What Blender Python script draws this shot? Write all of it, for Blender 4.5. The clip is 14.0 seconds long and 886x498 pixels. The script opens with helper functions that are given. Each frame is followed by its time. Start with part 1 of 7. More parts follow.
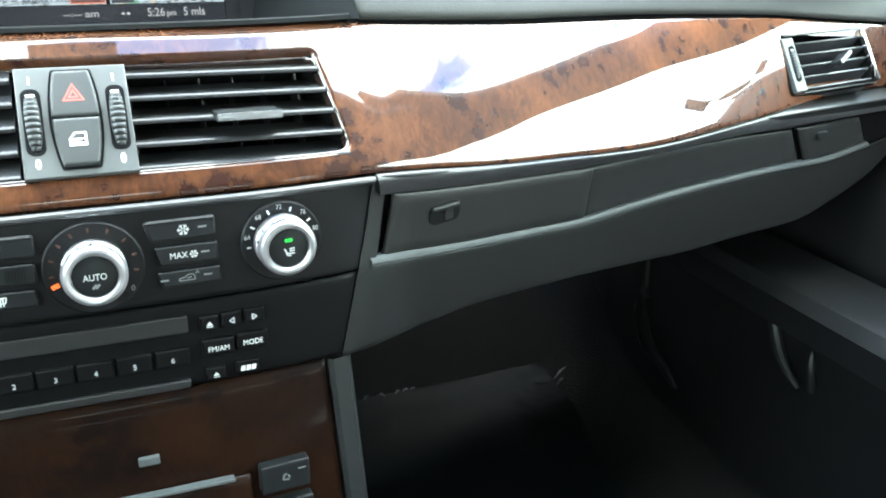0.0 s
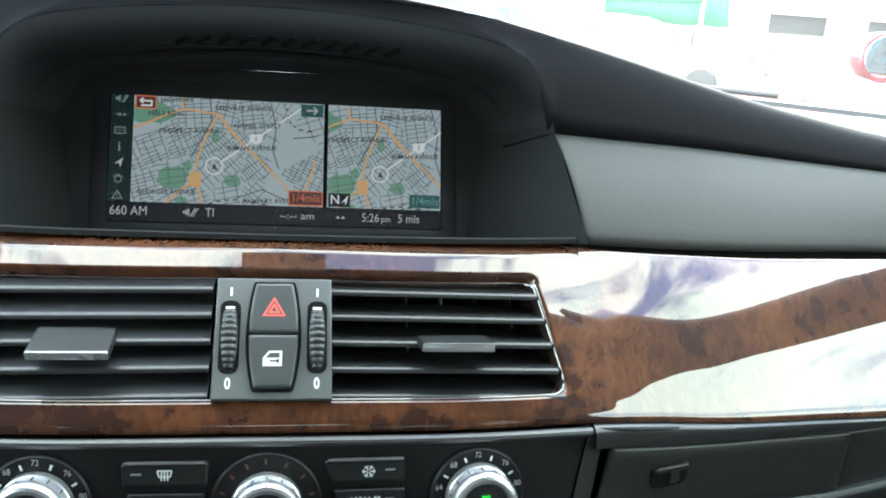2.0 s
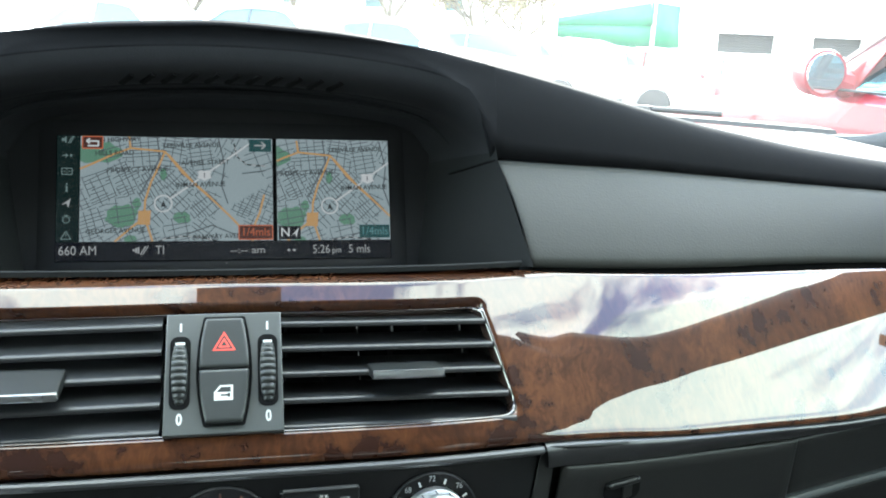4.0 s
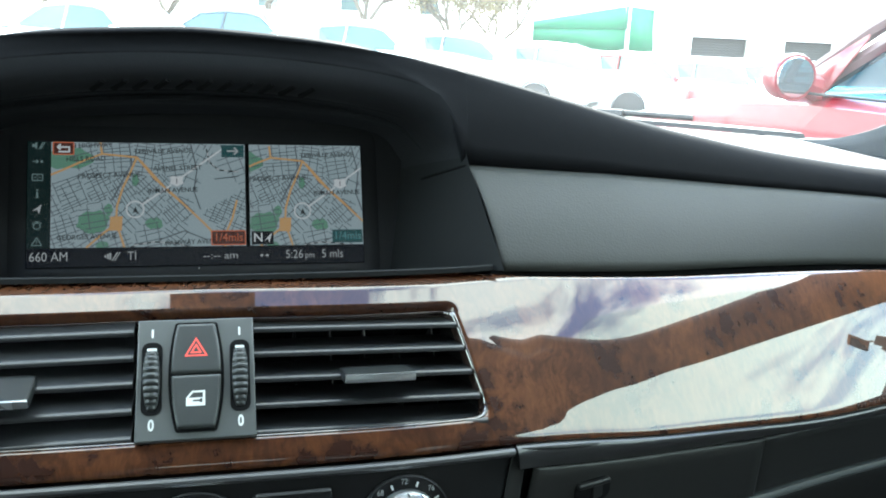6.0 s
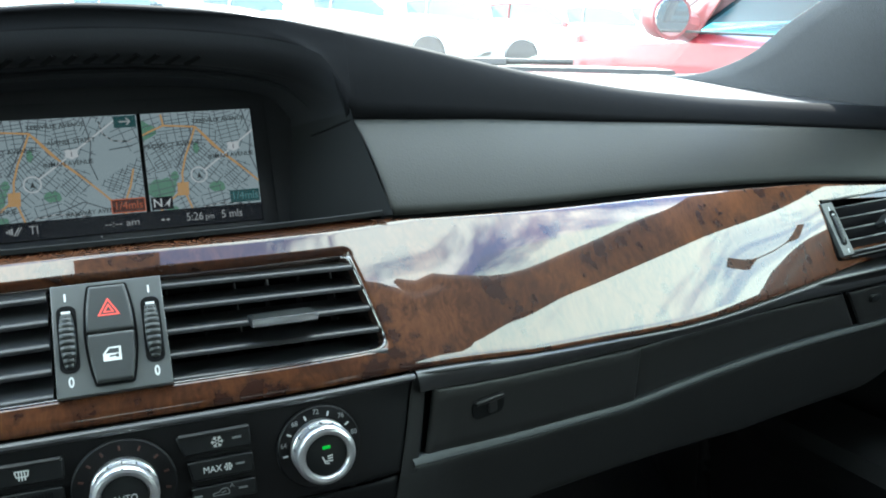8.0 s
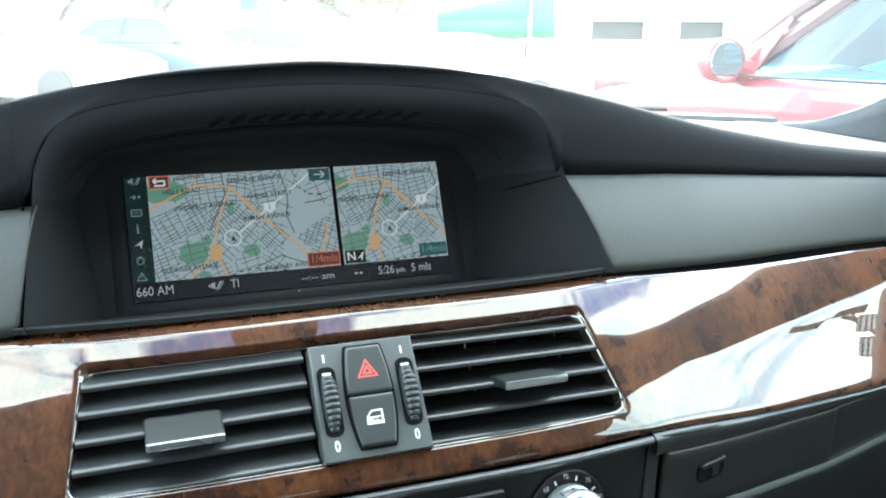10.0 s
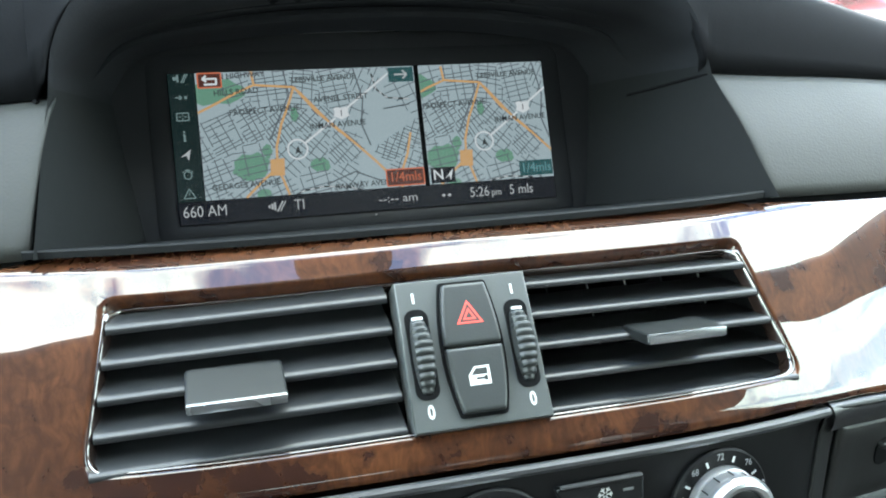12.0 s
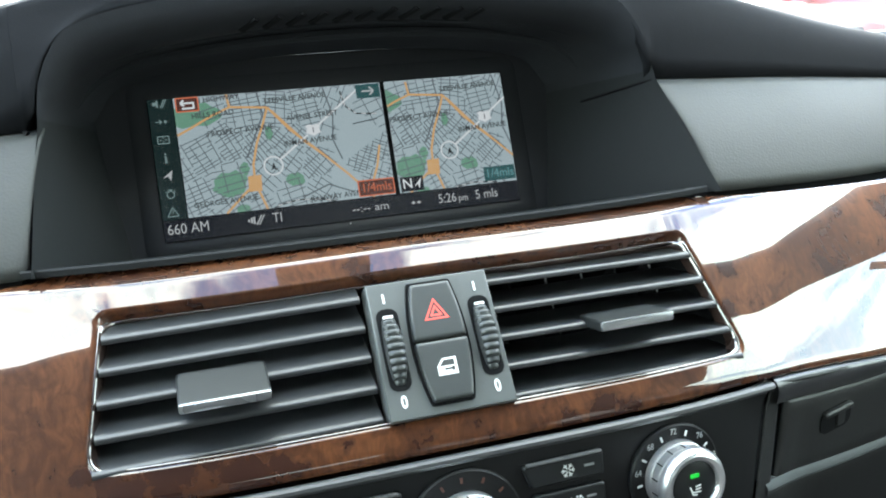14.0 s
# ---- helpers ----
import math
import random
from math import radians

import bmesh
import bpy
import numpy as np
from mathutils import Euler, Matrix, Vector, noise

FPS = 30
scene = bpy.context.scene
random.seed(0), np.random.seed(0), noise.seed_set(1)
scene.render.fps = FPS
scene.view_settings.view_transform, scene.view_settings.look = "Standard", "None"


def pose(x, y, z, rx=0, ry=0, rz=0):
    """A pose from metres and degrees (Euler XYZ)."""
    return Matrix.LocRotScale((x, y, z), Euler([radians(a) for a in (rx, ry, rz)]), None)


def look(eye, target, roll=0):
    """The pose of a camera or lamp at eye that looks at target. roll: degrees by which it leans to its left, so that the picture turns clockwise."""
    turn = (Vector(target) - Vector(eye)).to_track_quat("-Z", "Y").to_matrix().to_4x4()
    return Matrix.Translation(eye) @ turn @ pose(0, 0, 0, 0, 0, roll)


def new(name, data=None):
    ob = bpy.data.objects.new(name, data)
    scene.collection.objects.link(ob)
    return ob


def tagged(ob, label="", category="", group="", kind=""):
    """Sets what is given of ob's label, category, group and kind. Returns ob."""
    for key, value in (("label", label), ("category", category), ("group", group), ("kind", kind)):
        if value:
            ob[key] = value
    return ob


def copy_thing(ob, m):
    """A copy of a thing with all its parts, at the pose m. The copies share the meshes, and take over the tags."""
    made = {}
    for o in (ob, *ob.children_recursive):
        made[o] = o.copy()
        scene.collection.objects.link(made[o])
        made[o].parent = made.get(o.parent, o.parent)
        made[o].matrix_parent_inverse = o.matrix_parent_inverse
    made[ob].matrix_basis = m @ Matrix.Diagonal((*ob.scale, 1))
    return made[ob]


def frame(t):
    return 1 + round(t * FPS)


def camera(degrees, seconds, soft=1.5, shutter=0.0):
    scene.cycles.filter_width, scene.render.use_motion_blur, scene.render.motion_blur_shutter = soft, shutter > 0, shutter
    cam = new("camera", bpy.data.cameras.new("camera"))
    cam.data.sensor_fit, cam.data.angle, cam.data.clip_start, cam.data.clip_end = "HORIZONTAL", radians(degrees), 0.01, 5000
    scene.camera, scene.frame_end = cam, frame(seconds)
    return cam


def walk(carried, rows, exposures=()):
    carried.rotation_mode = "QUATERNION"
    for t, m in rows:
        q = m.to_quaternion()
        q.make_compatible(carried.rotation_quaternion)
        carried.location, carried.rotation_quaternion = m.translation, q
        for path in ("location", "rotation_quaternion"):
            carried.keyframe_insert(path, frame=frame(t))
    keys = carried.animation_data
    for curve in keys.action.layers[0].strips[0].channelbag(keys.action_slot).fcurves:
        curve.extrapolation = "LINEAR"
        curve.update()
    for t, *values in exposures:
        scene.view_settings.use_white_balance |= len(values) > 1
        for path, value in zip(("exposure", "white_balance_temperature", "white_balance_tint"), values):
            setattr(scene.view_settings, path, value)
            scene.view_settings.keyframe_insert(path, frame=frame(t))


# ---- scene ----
cam = camera(54.0, 14.0, soft=1.9)
PATH = [
    (0, (0.006, -0.474, 1.081), (0.726, 1.158, 0.178), 3.5),
    (0.5, (0.03, -0.435, 1.093), (0.696, 1.288, 0.326), 2.8),
    (1, (0.011, -0.405, 1.084), (0.535, 1.452, 0.556), 4.8),
    (1.5, (0.007, -0.402, 1.084), (0.404, 1.487, 0.56), 4.6),
    (2, (0.008, -0.4, 1.083), (0.353, 1.495, 0.547), 4.1),
    (2.5, (0.009, -0.403, 1.085), (0.389, 1.491, 0.565), 3.7),
    (3, (0.012, -0.405, 1.085), (0.405, 1.491, 0.587), 3.0),
    (5.5, (0.016, -0.414, 1.088), (0.488, 1.474, 0.625), 2.4),
    (6, (0.017, -0.414, 1.088), (0.494, 1.472, 0.624), 2.5),
    (6.5, (0.022, -0.422, 1.091), (0.517, 1.459, 0.623), 1.9),
    (7, (0.008, -0.451, 1.09), (0.676, 1.366, 0.586), 1.6),
    (7.5, (0.018, -0.456, 1.092), (0.671, 1.356, 0.554), 1.3),
    (8, (0.015, -0.456, 1.091), (0.687, 1.345, 0.535), -0.5),
    (8.5, (-0.034, -0.459, 1.094), (0.586, 1.377, 0.599), -0.8),
    (9, (-0.1, -0.454, 1.102), (0.562, 1.379, 0.652), -0.4),
    (11.5, (-0.097, -0.314, 1.102), (0.524, 1.499, 0.529), 1.1),
    (12, (-0.091, -0.306, 1.068), (0.425, 1.526, 0.454), -0.3),
    (12.5, (-0.076, -0.327, 1.064), (0.559, 1.465, 0.445), -1.1),
    (13, (-0.089, -0.309, 1.067), (0.495, 1.507, 0.467), -2.6),
    (13.5, (-0.084, -0.32, 1.067), (0.472, 1.505, 0.466), -2.9),
    (14, (-0.091, -0.336, 1.075), (0.458, 1.491, 0.476), -2.6),
]
EXPOSURES = [(0.0, 4.9, 6300, 4), (0.5, 4.55, 6300, 4), (1.0, 3.84, 6300, 4), (3.0, 3.66, 6300, 4), (7.0, 3.16, 6020, 1), (8.0, 3.21, 6020, 1), (8.5, 3.38, 6020, 1), (9.0, 3.54, 6040, 1), (11.5, 3.86, 6120, 2), (12.5, 3.92, 6300, 5), (14.0, 3.92, 6300, 5)]
walk(cam, [(t, look(eye, target, roll)) for t, eye, target, roll in PATH], EXPOSURES)

# ---- world, sun ----
SUN_DIR = Vector((0.25, 0.75, 0.55)).normalized()
world = bpy.data.worlds.new("sky")
scene.world = world
world.use_nodes = True
wn, wl = world.node_tree.nodes, world.node_tree.links
wn.clear()
sky = wn.new("ShaderNodeTexSky")
sky.sky_type, sky.sun_disc = "NISHITA", False
sky.sun_elevation = math.asin(SUN_DIR.z)
sky.sun_rotation = math.atan2(SUN_DIR.x, SUN_DIR.y)
sky.air_density, sky.dust_density, sky.ozone_density = 1.3, 0.4, 2.5
wgeo = wn.new("ShaderNodeTexCoord")
wmap = wn.new("ShaderNodeMapping")
wmap.inputs["Scale"].default_value = (1.0, 0.6, 1.9)
wmap.inputs["Rotation"].default_value = (0, 0, 5.815)
wmap.inputs["Location"].default_value = (-3.67, -7.77, 4.35)
wl.new(wgeo.outputs["Generated"], wmap.inputs["Vector"])
cloud = wn.new("ShaderNodeTexNoise")
cloud.inputs["Scale"].default_value, cloud.inputs["Detail"].default_value = 2.9, 8
cloud.inputs["Roughness"].default_value, cloud.inputs["Distortion"].default_value = 0.56, 0.2
wl.new(wmap.outputs["Vector"], cloud.inputs["Vector"])
ramp = wn.new("ShaderNodeValToRGB")
ramp.color_ramp.elements[0].position, ramp.color_ramp.elements[1].position = 0.462, 0.532
ramp.color_ramp.elements[0].color = (0.03, 0.03, 0.03, 1)
wl.new(cloud.outputs["Fac"], ramp.inputs["Fac"])
skymix = wn.new("ShaderNodeMix")
skymix.data_type = "RGBA"
# thin white haze towards the horizon
wsep = wn.new("ShaderNodeSeparateXYZ")
wl.new(wgeo.outputs["Generated"], wsep.inputs["Vector"])
haze = wn.new("ShaderNodeMapRange")
haze.interpolation_type = "SMOOTHSTEP"
for slot, v in (("From Min", 0.12), ("From Max", 0.62), ("To Min", 0.70), ("To Max", 0.0)):
    haze.inputs[slot].default_value = v
wl.new(wsep.outputs["Z"], haze.inputs["Value"])
cover = wn.new("ShaderNodeMath")
cover.operation, cover.use_clamp = "ADD", True
wl.new(ramp.outputs["Color"], cover.inputs[0])
wl.new(haze.outputs["Result"], cover.inputs[1])
wl.new(cover.outputs["Value"], skymix.inputs["Factor"])
deep = wn.new("ShaderNodeMix")
deep.data_type, deep.blend_type = "RGBA", "MULTIPLY"
deep.inputs["Factor"].default_value, deep.inputs["B"].default_value = 1.0, (0.98, 1.06, 1.30, 1)
wl.new(sky.outputs["Color"], deep.inputs["A"])
wl.new(deep.outputs["Result"], skymix.inputs["A"])
skymix.inputs["B"].default_value = (10.1, 10.35, 10.0, 1)
bgn = wn.new("ShaderNodeBackground")
bgn.inputs["Strength"].default_value = 0.15
wl.new(skymix.outputs["Result"], bgn.inputs["Color"])
wout = wn.new("ShaderNodeOutputWorld")
wl.new(bgn.outputs["Background"], wout.inputs["Surface"])

sun_data = bpy.data.lights.new("sun", "SUN")
sun_data.energy, sun_data.angle, sun_data.color = 3.0, radians(0.53), (1.0, 0.95, 0.87)
sun = new("sun", sun_data)
sun.matrix_world = look(SUN_DIR * 50, (0, 0, 0))


# ---- materials ----
def mat(name, color, rough=0.5, metal=0.0, var=0.12, vscale=12.0, grain=None, coat=0.0, coat_rough=0.05, emit=None, spec=0.5, rvar=0.06):
    """A surface: base colour varied at two scales, roughness varied, fine bump grain=(scale, strength)."""
    m = bpy.data.materials.new(name)
    m.use_nodes = True
    n, l = m.node_tree.nodes, m.node_tree.links
    p = n["Principled BSDF"]
    p.inputs["Roughness"].default_value, p.inputs["Metallic"].default_value = rough, metal
    p.inputs["Specular IOR Level"].default_value = spec
    p.inputs["Coat Weight"].default_value, p.inputs["Coat Roughness"].default_value = coat, coat_rough
    co = n.new("ShaderNodeTexCoord")
    if var > 0:
        n1, n2 = n.new("ShaderNodeTexNoise"), n.new("ShaderNodeTexNoise")
        n1.inputs["Scale"].default_value, n2.inputs["Scale"].default_value = vscale, vscale * 14
        n1.inputs["Detail"].default_value = n2.inputs["Detail"].default_value = 4
        l.new(co.outputs["Object"], n1.inputs["Vector"])
        l.new(co.outputs["Object"], n2.inputs["Vector"])
        add = n.new("ShaderNodeMath")
        add.operation = "ADD"
        l.new(n1.outputs["Fac"], add.inputs[0])
        l.new(n2.outputs["Fac"], add.inputs[1])
        mr = n.new("ShaderNodeMapRange")
        mr.inputs["From Min"].default_value, mr.inputs["From Max"].default_value = 0.6, 1.4
        l.new(add.outputs[0], mr.inputs["Value"])
        mix = n.new("ShaderNodeMix")
        mix.data_type = "RGBA"
        mix.inputs["A"].default_value = (*[c * (1 - var) for c in color], 1)
        mix.inputs["B"].default_value = (*[min(1, c * (1 + var)) for c in color], 1)
        l.new(mr.outputs["Result"], mix.inputs["Factor"])
        l.new(mix.outputs["Result"], p.inputs["Base Color"])
        r = n.new("ShaderNodeMapRange")
        r.inputs["To Min"].default_value, r.inputs["To Max"].default_value = max(0.01, rough - rvar), min(1, rough + rvar)
        l.new(n1.outputs["Fac"], r.inputs["Value"])
        l.new(r.outputs["Result"], p.inputs["Roughness"])
    else:
        p.inputs["Base Color"].default_value = (*color, 1)
    if grain:
        g = n.new("ShaderNodeTexVoronoi" if grain[0] > 300 else "ShaderNodeTexNoise")
        g.inputs["Scale"].default_value = grain[0]
        l.new(co.outputs["Object"], g.inputs["Vector"])
        b = n.new("ShaderNodeBump")
        b.inputs["Strength"].default_value, b.inputs["Distance"].default_value = grain[1], 0.4 / grain[0]
        l.new(g.outputs["Distance" if grain[0] > 300 else "Fac"], b.inputs["Height"])
        l.new(b.outputs["Normal"], p.inputs["Normal"])
    if emit:
        p.inputs["Emission Color"].default_value, p.inputs["Emission Strength"].default_value = (*emit[0], 1), emit[1]
    return m


def lit(name, color, strength):
    """A lit picture element of the display or a lamp behind a symbol."""
    m = bpy.data.materials.new(name)
    m.use_nodes = True
    p = m.node_tree.nodes["Principled BSDF"]
    p.inputs["Base Color"].default_value, p.inputs["Roughness"].default_value = (0.01, 0.01, 0.01, 1), 0.25
    p.inputs["Emission Color"].default_value, p.inputs["Emission Strength"].default_value = (*color, 1), strength
    return m


def burl(name, bright=1.0, coat=1.0):
    """Lacquered walnut burl: even brown ground with fine curly grain, cloudy tone, dark eyes in loose clusters, clear coat."""
    m = bpy.data.materials.new(name)
    m.use_nodes = True
    n, l = m.node_tree.nodes, m.node_tree.links
    p = n["Principled BSDF"]
    co = n.new("ShaderNodeTexCoord")

    def noise_node(scale, detail, rough=0.5, dist=0.0, vec=None):
        k = n.new("ShaderNodeTexNoise")
        k.inputs["Scale"].default_value, k.inputs["Detail"].default_value = scale, detail
        k.inputs["Roughness"].default_value, k.inputs["Distortion"].default_value = rough, dist
        l.new(vec or co.outputs["Object"], k.inputs["Vector"])
        return k

    def span(socket, a, b, c=0.0, d=1.0):
        k = n.new("ShaderNodeMapRange")
        for slot, v in zip(("From Min", "From Max", "To Min", "To Max"), (a, b, c, d)):
            k.inputs[slot].default_value = v
        l.new(socket, k.inputs["Value"])
        return k.outputs["Result"]

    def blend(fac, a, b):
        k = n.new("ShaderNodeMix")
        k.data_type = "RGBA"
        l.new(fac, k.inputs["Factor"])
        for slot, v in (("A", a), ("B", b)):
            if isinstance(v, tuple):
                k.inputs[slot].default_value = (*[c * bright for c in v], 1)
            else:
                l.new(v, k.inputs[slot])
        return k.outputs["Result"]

    warp = noise_node(26, 3)
    wm = n.new("ShaderNodeMix")
    wm.data_type, wm.blend_type = "RGBA", "LINEAR_LIGHT"
    wm.inputs["Factor"].default_value = 0.012
    l.new(co.outputs["Object"], wm.inputs["A"])
    l.new(warp.outputs["Color"], wm.inputs["B"])
    mp = n.new("ShaderNodeMapping")
    mp.inputs["Scale"].default_value = (1.0, 0.5, 0.22)
    mp.inputs["Rotation"].default_value = (0, radians(24), 0)
    l.new(wm.outputs["Result"], mp.inputs["Vector"])
    grain = noise_node(330, 5, 0.6, 0.4, mp.outputs["Vector"])
    cloud_tone = noise_node(13, 4, 0.55, 0.3)
    curl = noise_node(75, 6, 0.6, 1.2, wm.outputs["Result"])
    ground = blend(span(grain.outputs["Fac"], 0.34, 0.66), (0.0250, 0.0088, 0.0036), (0.0640, 0.0238, 0.0090))
    ground = blend(span(curl.outputs["Fac"], 0.50, 0.70, 0.0, 0.70), ground, (0.0170, 0.0060, 0.0028))
    ground = blend(span(cloud_tone.outputs["Fac"], 0.47, 0.64, 0.0, 0.70), ground, (0.0180, 0.0062, 0.0030))
    light = blend(span(cloud_tone.outputs["Fac"], 0.30, 0.48, 0.60, 0.0), ground, (0.0980, 0.0370, 0.0135))
    # eyes: dark soft spots, some with a paler rim
    eye = n.new("ShaderNodeTexVoronoi")
    eye.inputs["Scale"].default_value, eye.inputs["Randomness"].default_value = 84, 1.0
    l.new(wm.outputs["Result"], eye.inputs["Vector"])
    clus = noise_node(24, 3)
    size = span(clus.outputs["Fac"], 0.46, 0.62, 0.0, 0.68)
    lt = n.new("ShaderNodeMath")
    lt.operation = "SUBTRACT"
    l.new(size, lt.inputs[0])
    l.new(eye.outputs["Distance"], lt.inputs[1])
    ragged = n.new("ShaderNodeMath")
    ragged.operation = "ADD"
    l.new(lt.outputs[0], ragged.inputs[0])
    l.new(span(noise_node(260, 5, 0.65, 0.6).outputs["Fac"], 0.3, 0.7, -0.22, 0.22), ragged.inputs[1])
    spot = span(ragged.outputs[0], -0.14, 0.20, 0.0, 0.86)
    col = blend(spot, light, (0.0110, 0.0036, 0.0024))
    l.new(col, p.inputs["Base Color"])
    p.inputs["Roughness"].default_value = 0.5
    p.inputs["Specular IOR Level"].default_value = 0.08
    p.inputs["Coat Weight"].default_value, p.inputs["Coat Roughness"].default_value, p.inputs["Coat IOR"].default_value = coat, 0.010, 1.52
    return m


def glass(name, tint=(0.95, 0.98, 0.97), gloss=0.03, dust=0.0):
    m = bpy.data.materials.new(name)
    m.use_nodes = True
    n, l = m.node_tree.nodes, m.node_tree.links
    n.clear()
    t, g, f, mx, o = (n.new(k) for k in ("ShaderNodeBsdfTransparent", "ShaderNodeBsdfGlossy", "ShaderNodeFresnel", "ShaderNodeMixShader", "ShaderNodeOutputMaterial"))
    if dust > 0:
        d, dm = n.new("ShaderNodeBsdfTranslucent"), n.new("ShaderNodeMixShader")
        d.inputs["Color"].default_value = (0.8, 0.8, 0.78, 1)
        dm.inputs[0].default_value = dust
    t.inputs["Color"].default_value = (*tint, 1)
    g.inputs["Roughness"].default_value = gloss
    f.inputs["IOR"].default_value = 1.45
    l.new(f.outputs[0], mx.inputs[0])
    if dust > 0:
        l.new(t.outputs[0], dm.inputs[1])
        l.new(d.outputs[0], dm.inputs[2])
    l.new(dm.outputs[0] if dust > 0 else t.outputs[0], mx.inputs[1])
    l.new(g.outputs[0], mx.inputs[2])
    l.new(mx.outputs[0], o.inputs["Surface"])
    return m


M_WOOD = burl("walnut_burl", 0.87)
# same walnut as the trim, darkened and dulled for the shade down there
M_WOOD_SHADED = burl("shaded_burl", 0.12, 0.10)
M_PAD = mat("grained_leatherette", (0.0112, 0.0127, 0.0112), 0.66, var=0.08, grain=(800, 0.15), spec=0.32)
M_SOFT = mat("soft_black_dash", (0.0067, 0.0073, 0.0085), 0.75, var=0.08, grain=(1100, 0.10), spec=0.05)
# one bay plastic, darker on the cheeks and lighter above to stand for shading
M_BAY_SHADED = mat("bay_plastic_shaded", (0.0092, 0.0102, 0.0108), 0.70, var=0.08, grain=(1100, 0.10), spec=0.10)
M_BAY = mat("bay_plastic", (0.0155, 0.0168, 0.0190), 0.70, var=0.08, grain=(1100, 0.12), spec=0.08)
M_SHELF = mat("shelf_plastic", (0.0085, 0.0098, 0.0100), 0.5, var=0.08, grain=(1300, 0.2), spec=0.3)
M_TOP_LIT = mat("dash_top", (0.028, 0.030, 0.033), 0.55, var=0.10, grain=(900, 0.3))
M_PANEL = mat("black_panel", (0.0040, 0.0044, 0.0048), 0.45, var=0.08, grain=(1500, 0.12), spec=0.14)
M_LIP = mat("shelf_lip", (0.0078, 0.0085, 0.0090), 0.6, var=0.08, grain=(1300, 0.2), spec=0.08)
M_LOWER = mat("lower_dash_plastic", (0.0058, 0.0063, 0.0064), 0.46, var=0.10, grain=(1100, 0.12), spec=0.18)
M_GLOVE = mat("glovebox_plastic", (0.0076, 0.0083, 0.0084), 0.44, var=0.08, grain=(1100, 0.12), spec=0.28)
M_RADIO = mat("radio_black", (0.0022, 0.0024, 0.0026), 0.45, var=0.08, grain=(1500, 0.12), spec=0.07)
M_KEY = mat("switch_key_grey", (0.0215, 0.0245, 0.0245), 0.40, var=0.06, grain=(1500, 0.1), spec=0.35)
M_PLATE = mat("switch_plate_grey", (0.037, 0.042, 0.0415), 0.45, var=0.06, grain=(1500, 0.1))
M_BUTTON = mat("button_black", (0.0058, 0.0068, 0.0072), 0.38, var=0.08, spec=0.2)
M_SLAT = mat("vent_slat", (0.0102, 0.0113, 0.0123), 0.38, var=0.10, vscale=30, spec=0.45)
M_TAB = mat("vent_tab", (0.0065, 0.0078, 0.0078), 0.45, var=0.06, spec=0.3)
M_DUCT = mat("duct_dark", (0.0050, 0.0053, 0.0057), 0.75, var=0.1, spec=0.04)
M_CHROME = mat("chrome", (0.70, 0.69, 0.67), 0.14, 1.0, var=0.04)
M_GLOSS = mat("dark_gloss_edging", (0.016, 0.011, 0.009), 0.10, var=0.05, coat=1.0, spec=1.0)
M_SILVER = mat("satin_silver", (0.44, 0.45, 0.46), 0.30, 0.9, var=0.03, vscale=8, rvar=0.03)
M_EDGE = mat("silver_ledge", (0.050, 0.055, 0.056), 0.45, 0.0, var=0.08, spec=0.12)
M_PRINT = mat("white_print", (0.42, 0.44, 0.43), 0.5, var=0.03)
M_PRINT_MID = mat("soft_white_print", (0.20, 0.21, 0.21), 0.5, var=0.03)
M_PRINT_DIM = mat("grey_print", (0.10, 0.11, 0.11), 0.5, var=0.03)
M_RED_PRINT = mat("red_print", (0.62, 0.06, 0.045), 0.45, var=0.05)
M_AMBER_PRINT = mat("amber_print", (0.045, 0.015, 0.008), 0.5, var=0.05)
M_BEZEL = mat("display_bezel", (0.010, 0.011, 0.012), 0.32, var=0.06)
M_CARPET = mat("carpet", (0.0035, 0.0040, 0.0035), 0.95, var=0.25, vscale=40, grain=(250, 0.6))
M_CLOTH = mat("headliner_cloth", (0.022, 0.022, 0.022), 0.95, var=0.06, grain=(600, 0.4))
M_PILLAR = mat("pillar_trim", (0.045, 0.049, 0.054), 0.85, var=0.08, grain=(700, 0.4))
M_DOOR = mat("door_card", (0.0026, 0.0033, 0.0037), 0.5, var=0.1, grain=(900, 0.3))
M_SEAT = mat("seat_leather", (0.016, 0.016, 0.017), 0.42, var=0.1, grain=(700, 0.3))
M_RUBBER = mat("rubber", (0.009, 0.009, 0.010), 0.6, var=0.1)
M_FILM = mat("clear_film", (0.0070, 0.0100, 0.0112), 0.45, var=0.3, vscale=9, grain=(18, 0.12), spec=0.12)
M_FOLD_GLINT = mat("film_glint", (0.22, 0.23, 0.24), 0.2, var=0.2, vscale=30, spec=1.0)
M_VANE = mat("duct_vane", (0.0130, 0.0140, 0.0150), 0.5, var=0.1, spec=0.1)
# paler than the panels: light on the rounded edge put into the colour
M_ROLL_LIT = mat("lit_fascia_roll", (0.0170, 0.0182, 0.0195), 0.40, var=0.06, grain=(1100, 0.1), spec=0.60)
M_INNER = mat("red_car_interior", (0.16, 0.18, 0.18), 0.6, var=0.1)
M_GLASS = glass("window_glass", (0.80, 0.90, 0.86))
M_TAB_EDGE = mat("tab_edge_satin", (0.20, 0.21, 0.215), 0.28, 0.7, var=0.05)
M_MAST = mat("mast_paint", (0.030, 0.024, 0.020), 0.55, var=0.1)
M_REAR_GLASS = glass("rear_glass", (0.35, 0.40, 0.38))
M_SCREEN_GLASS = glass("dusty_windscreen", (0.93, 0.97, 0.96), 0.03, 0.010)
M_MIRROR = mat("mirror_glass", (0.86, 0.88, 0.88), 0.02, 1.0, var=0.0)
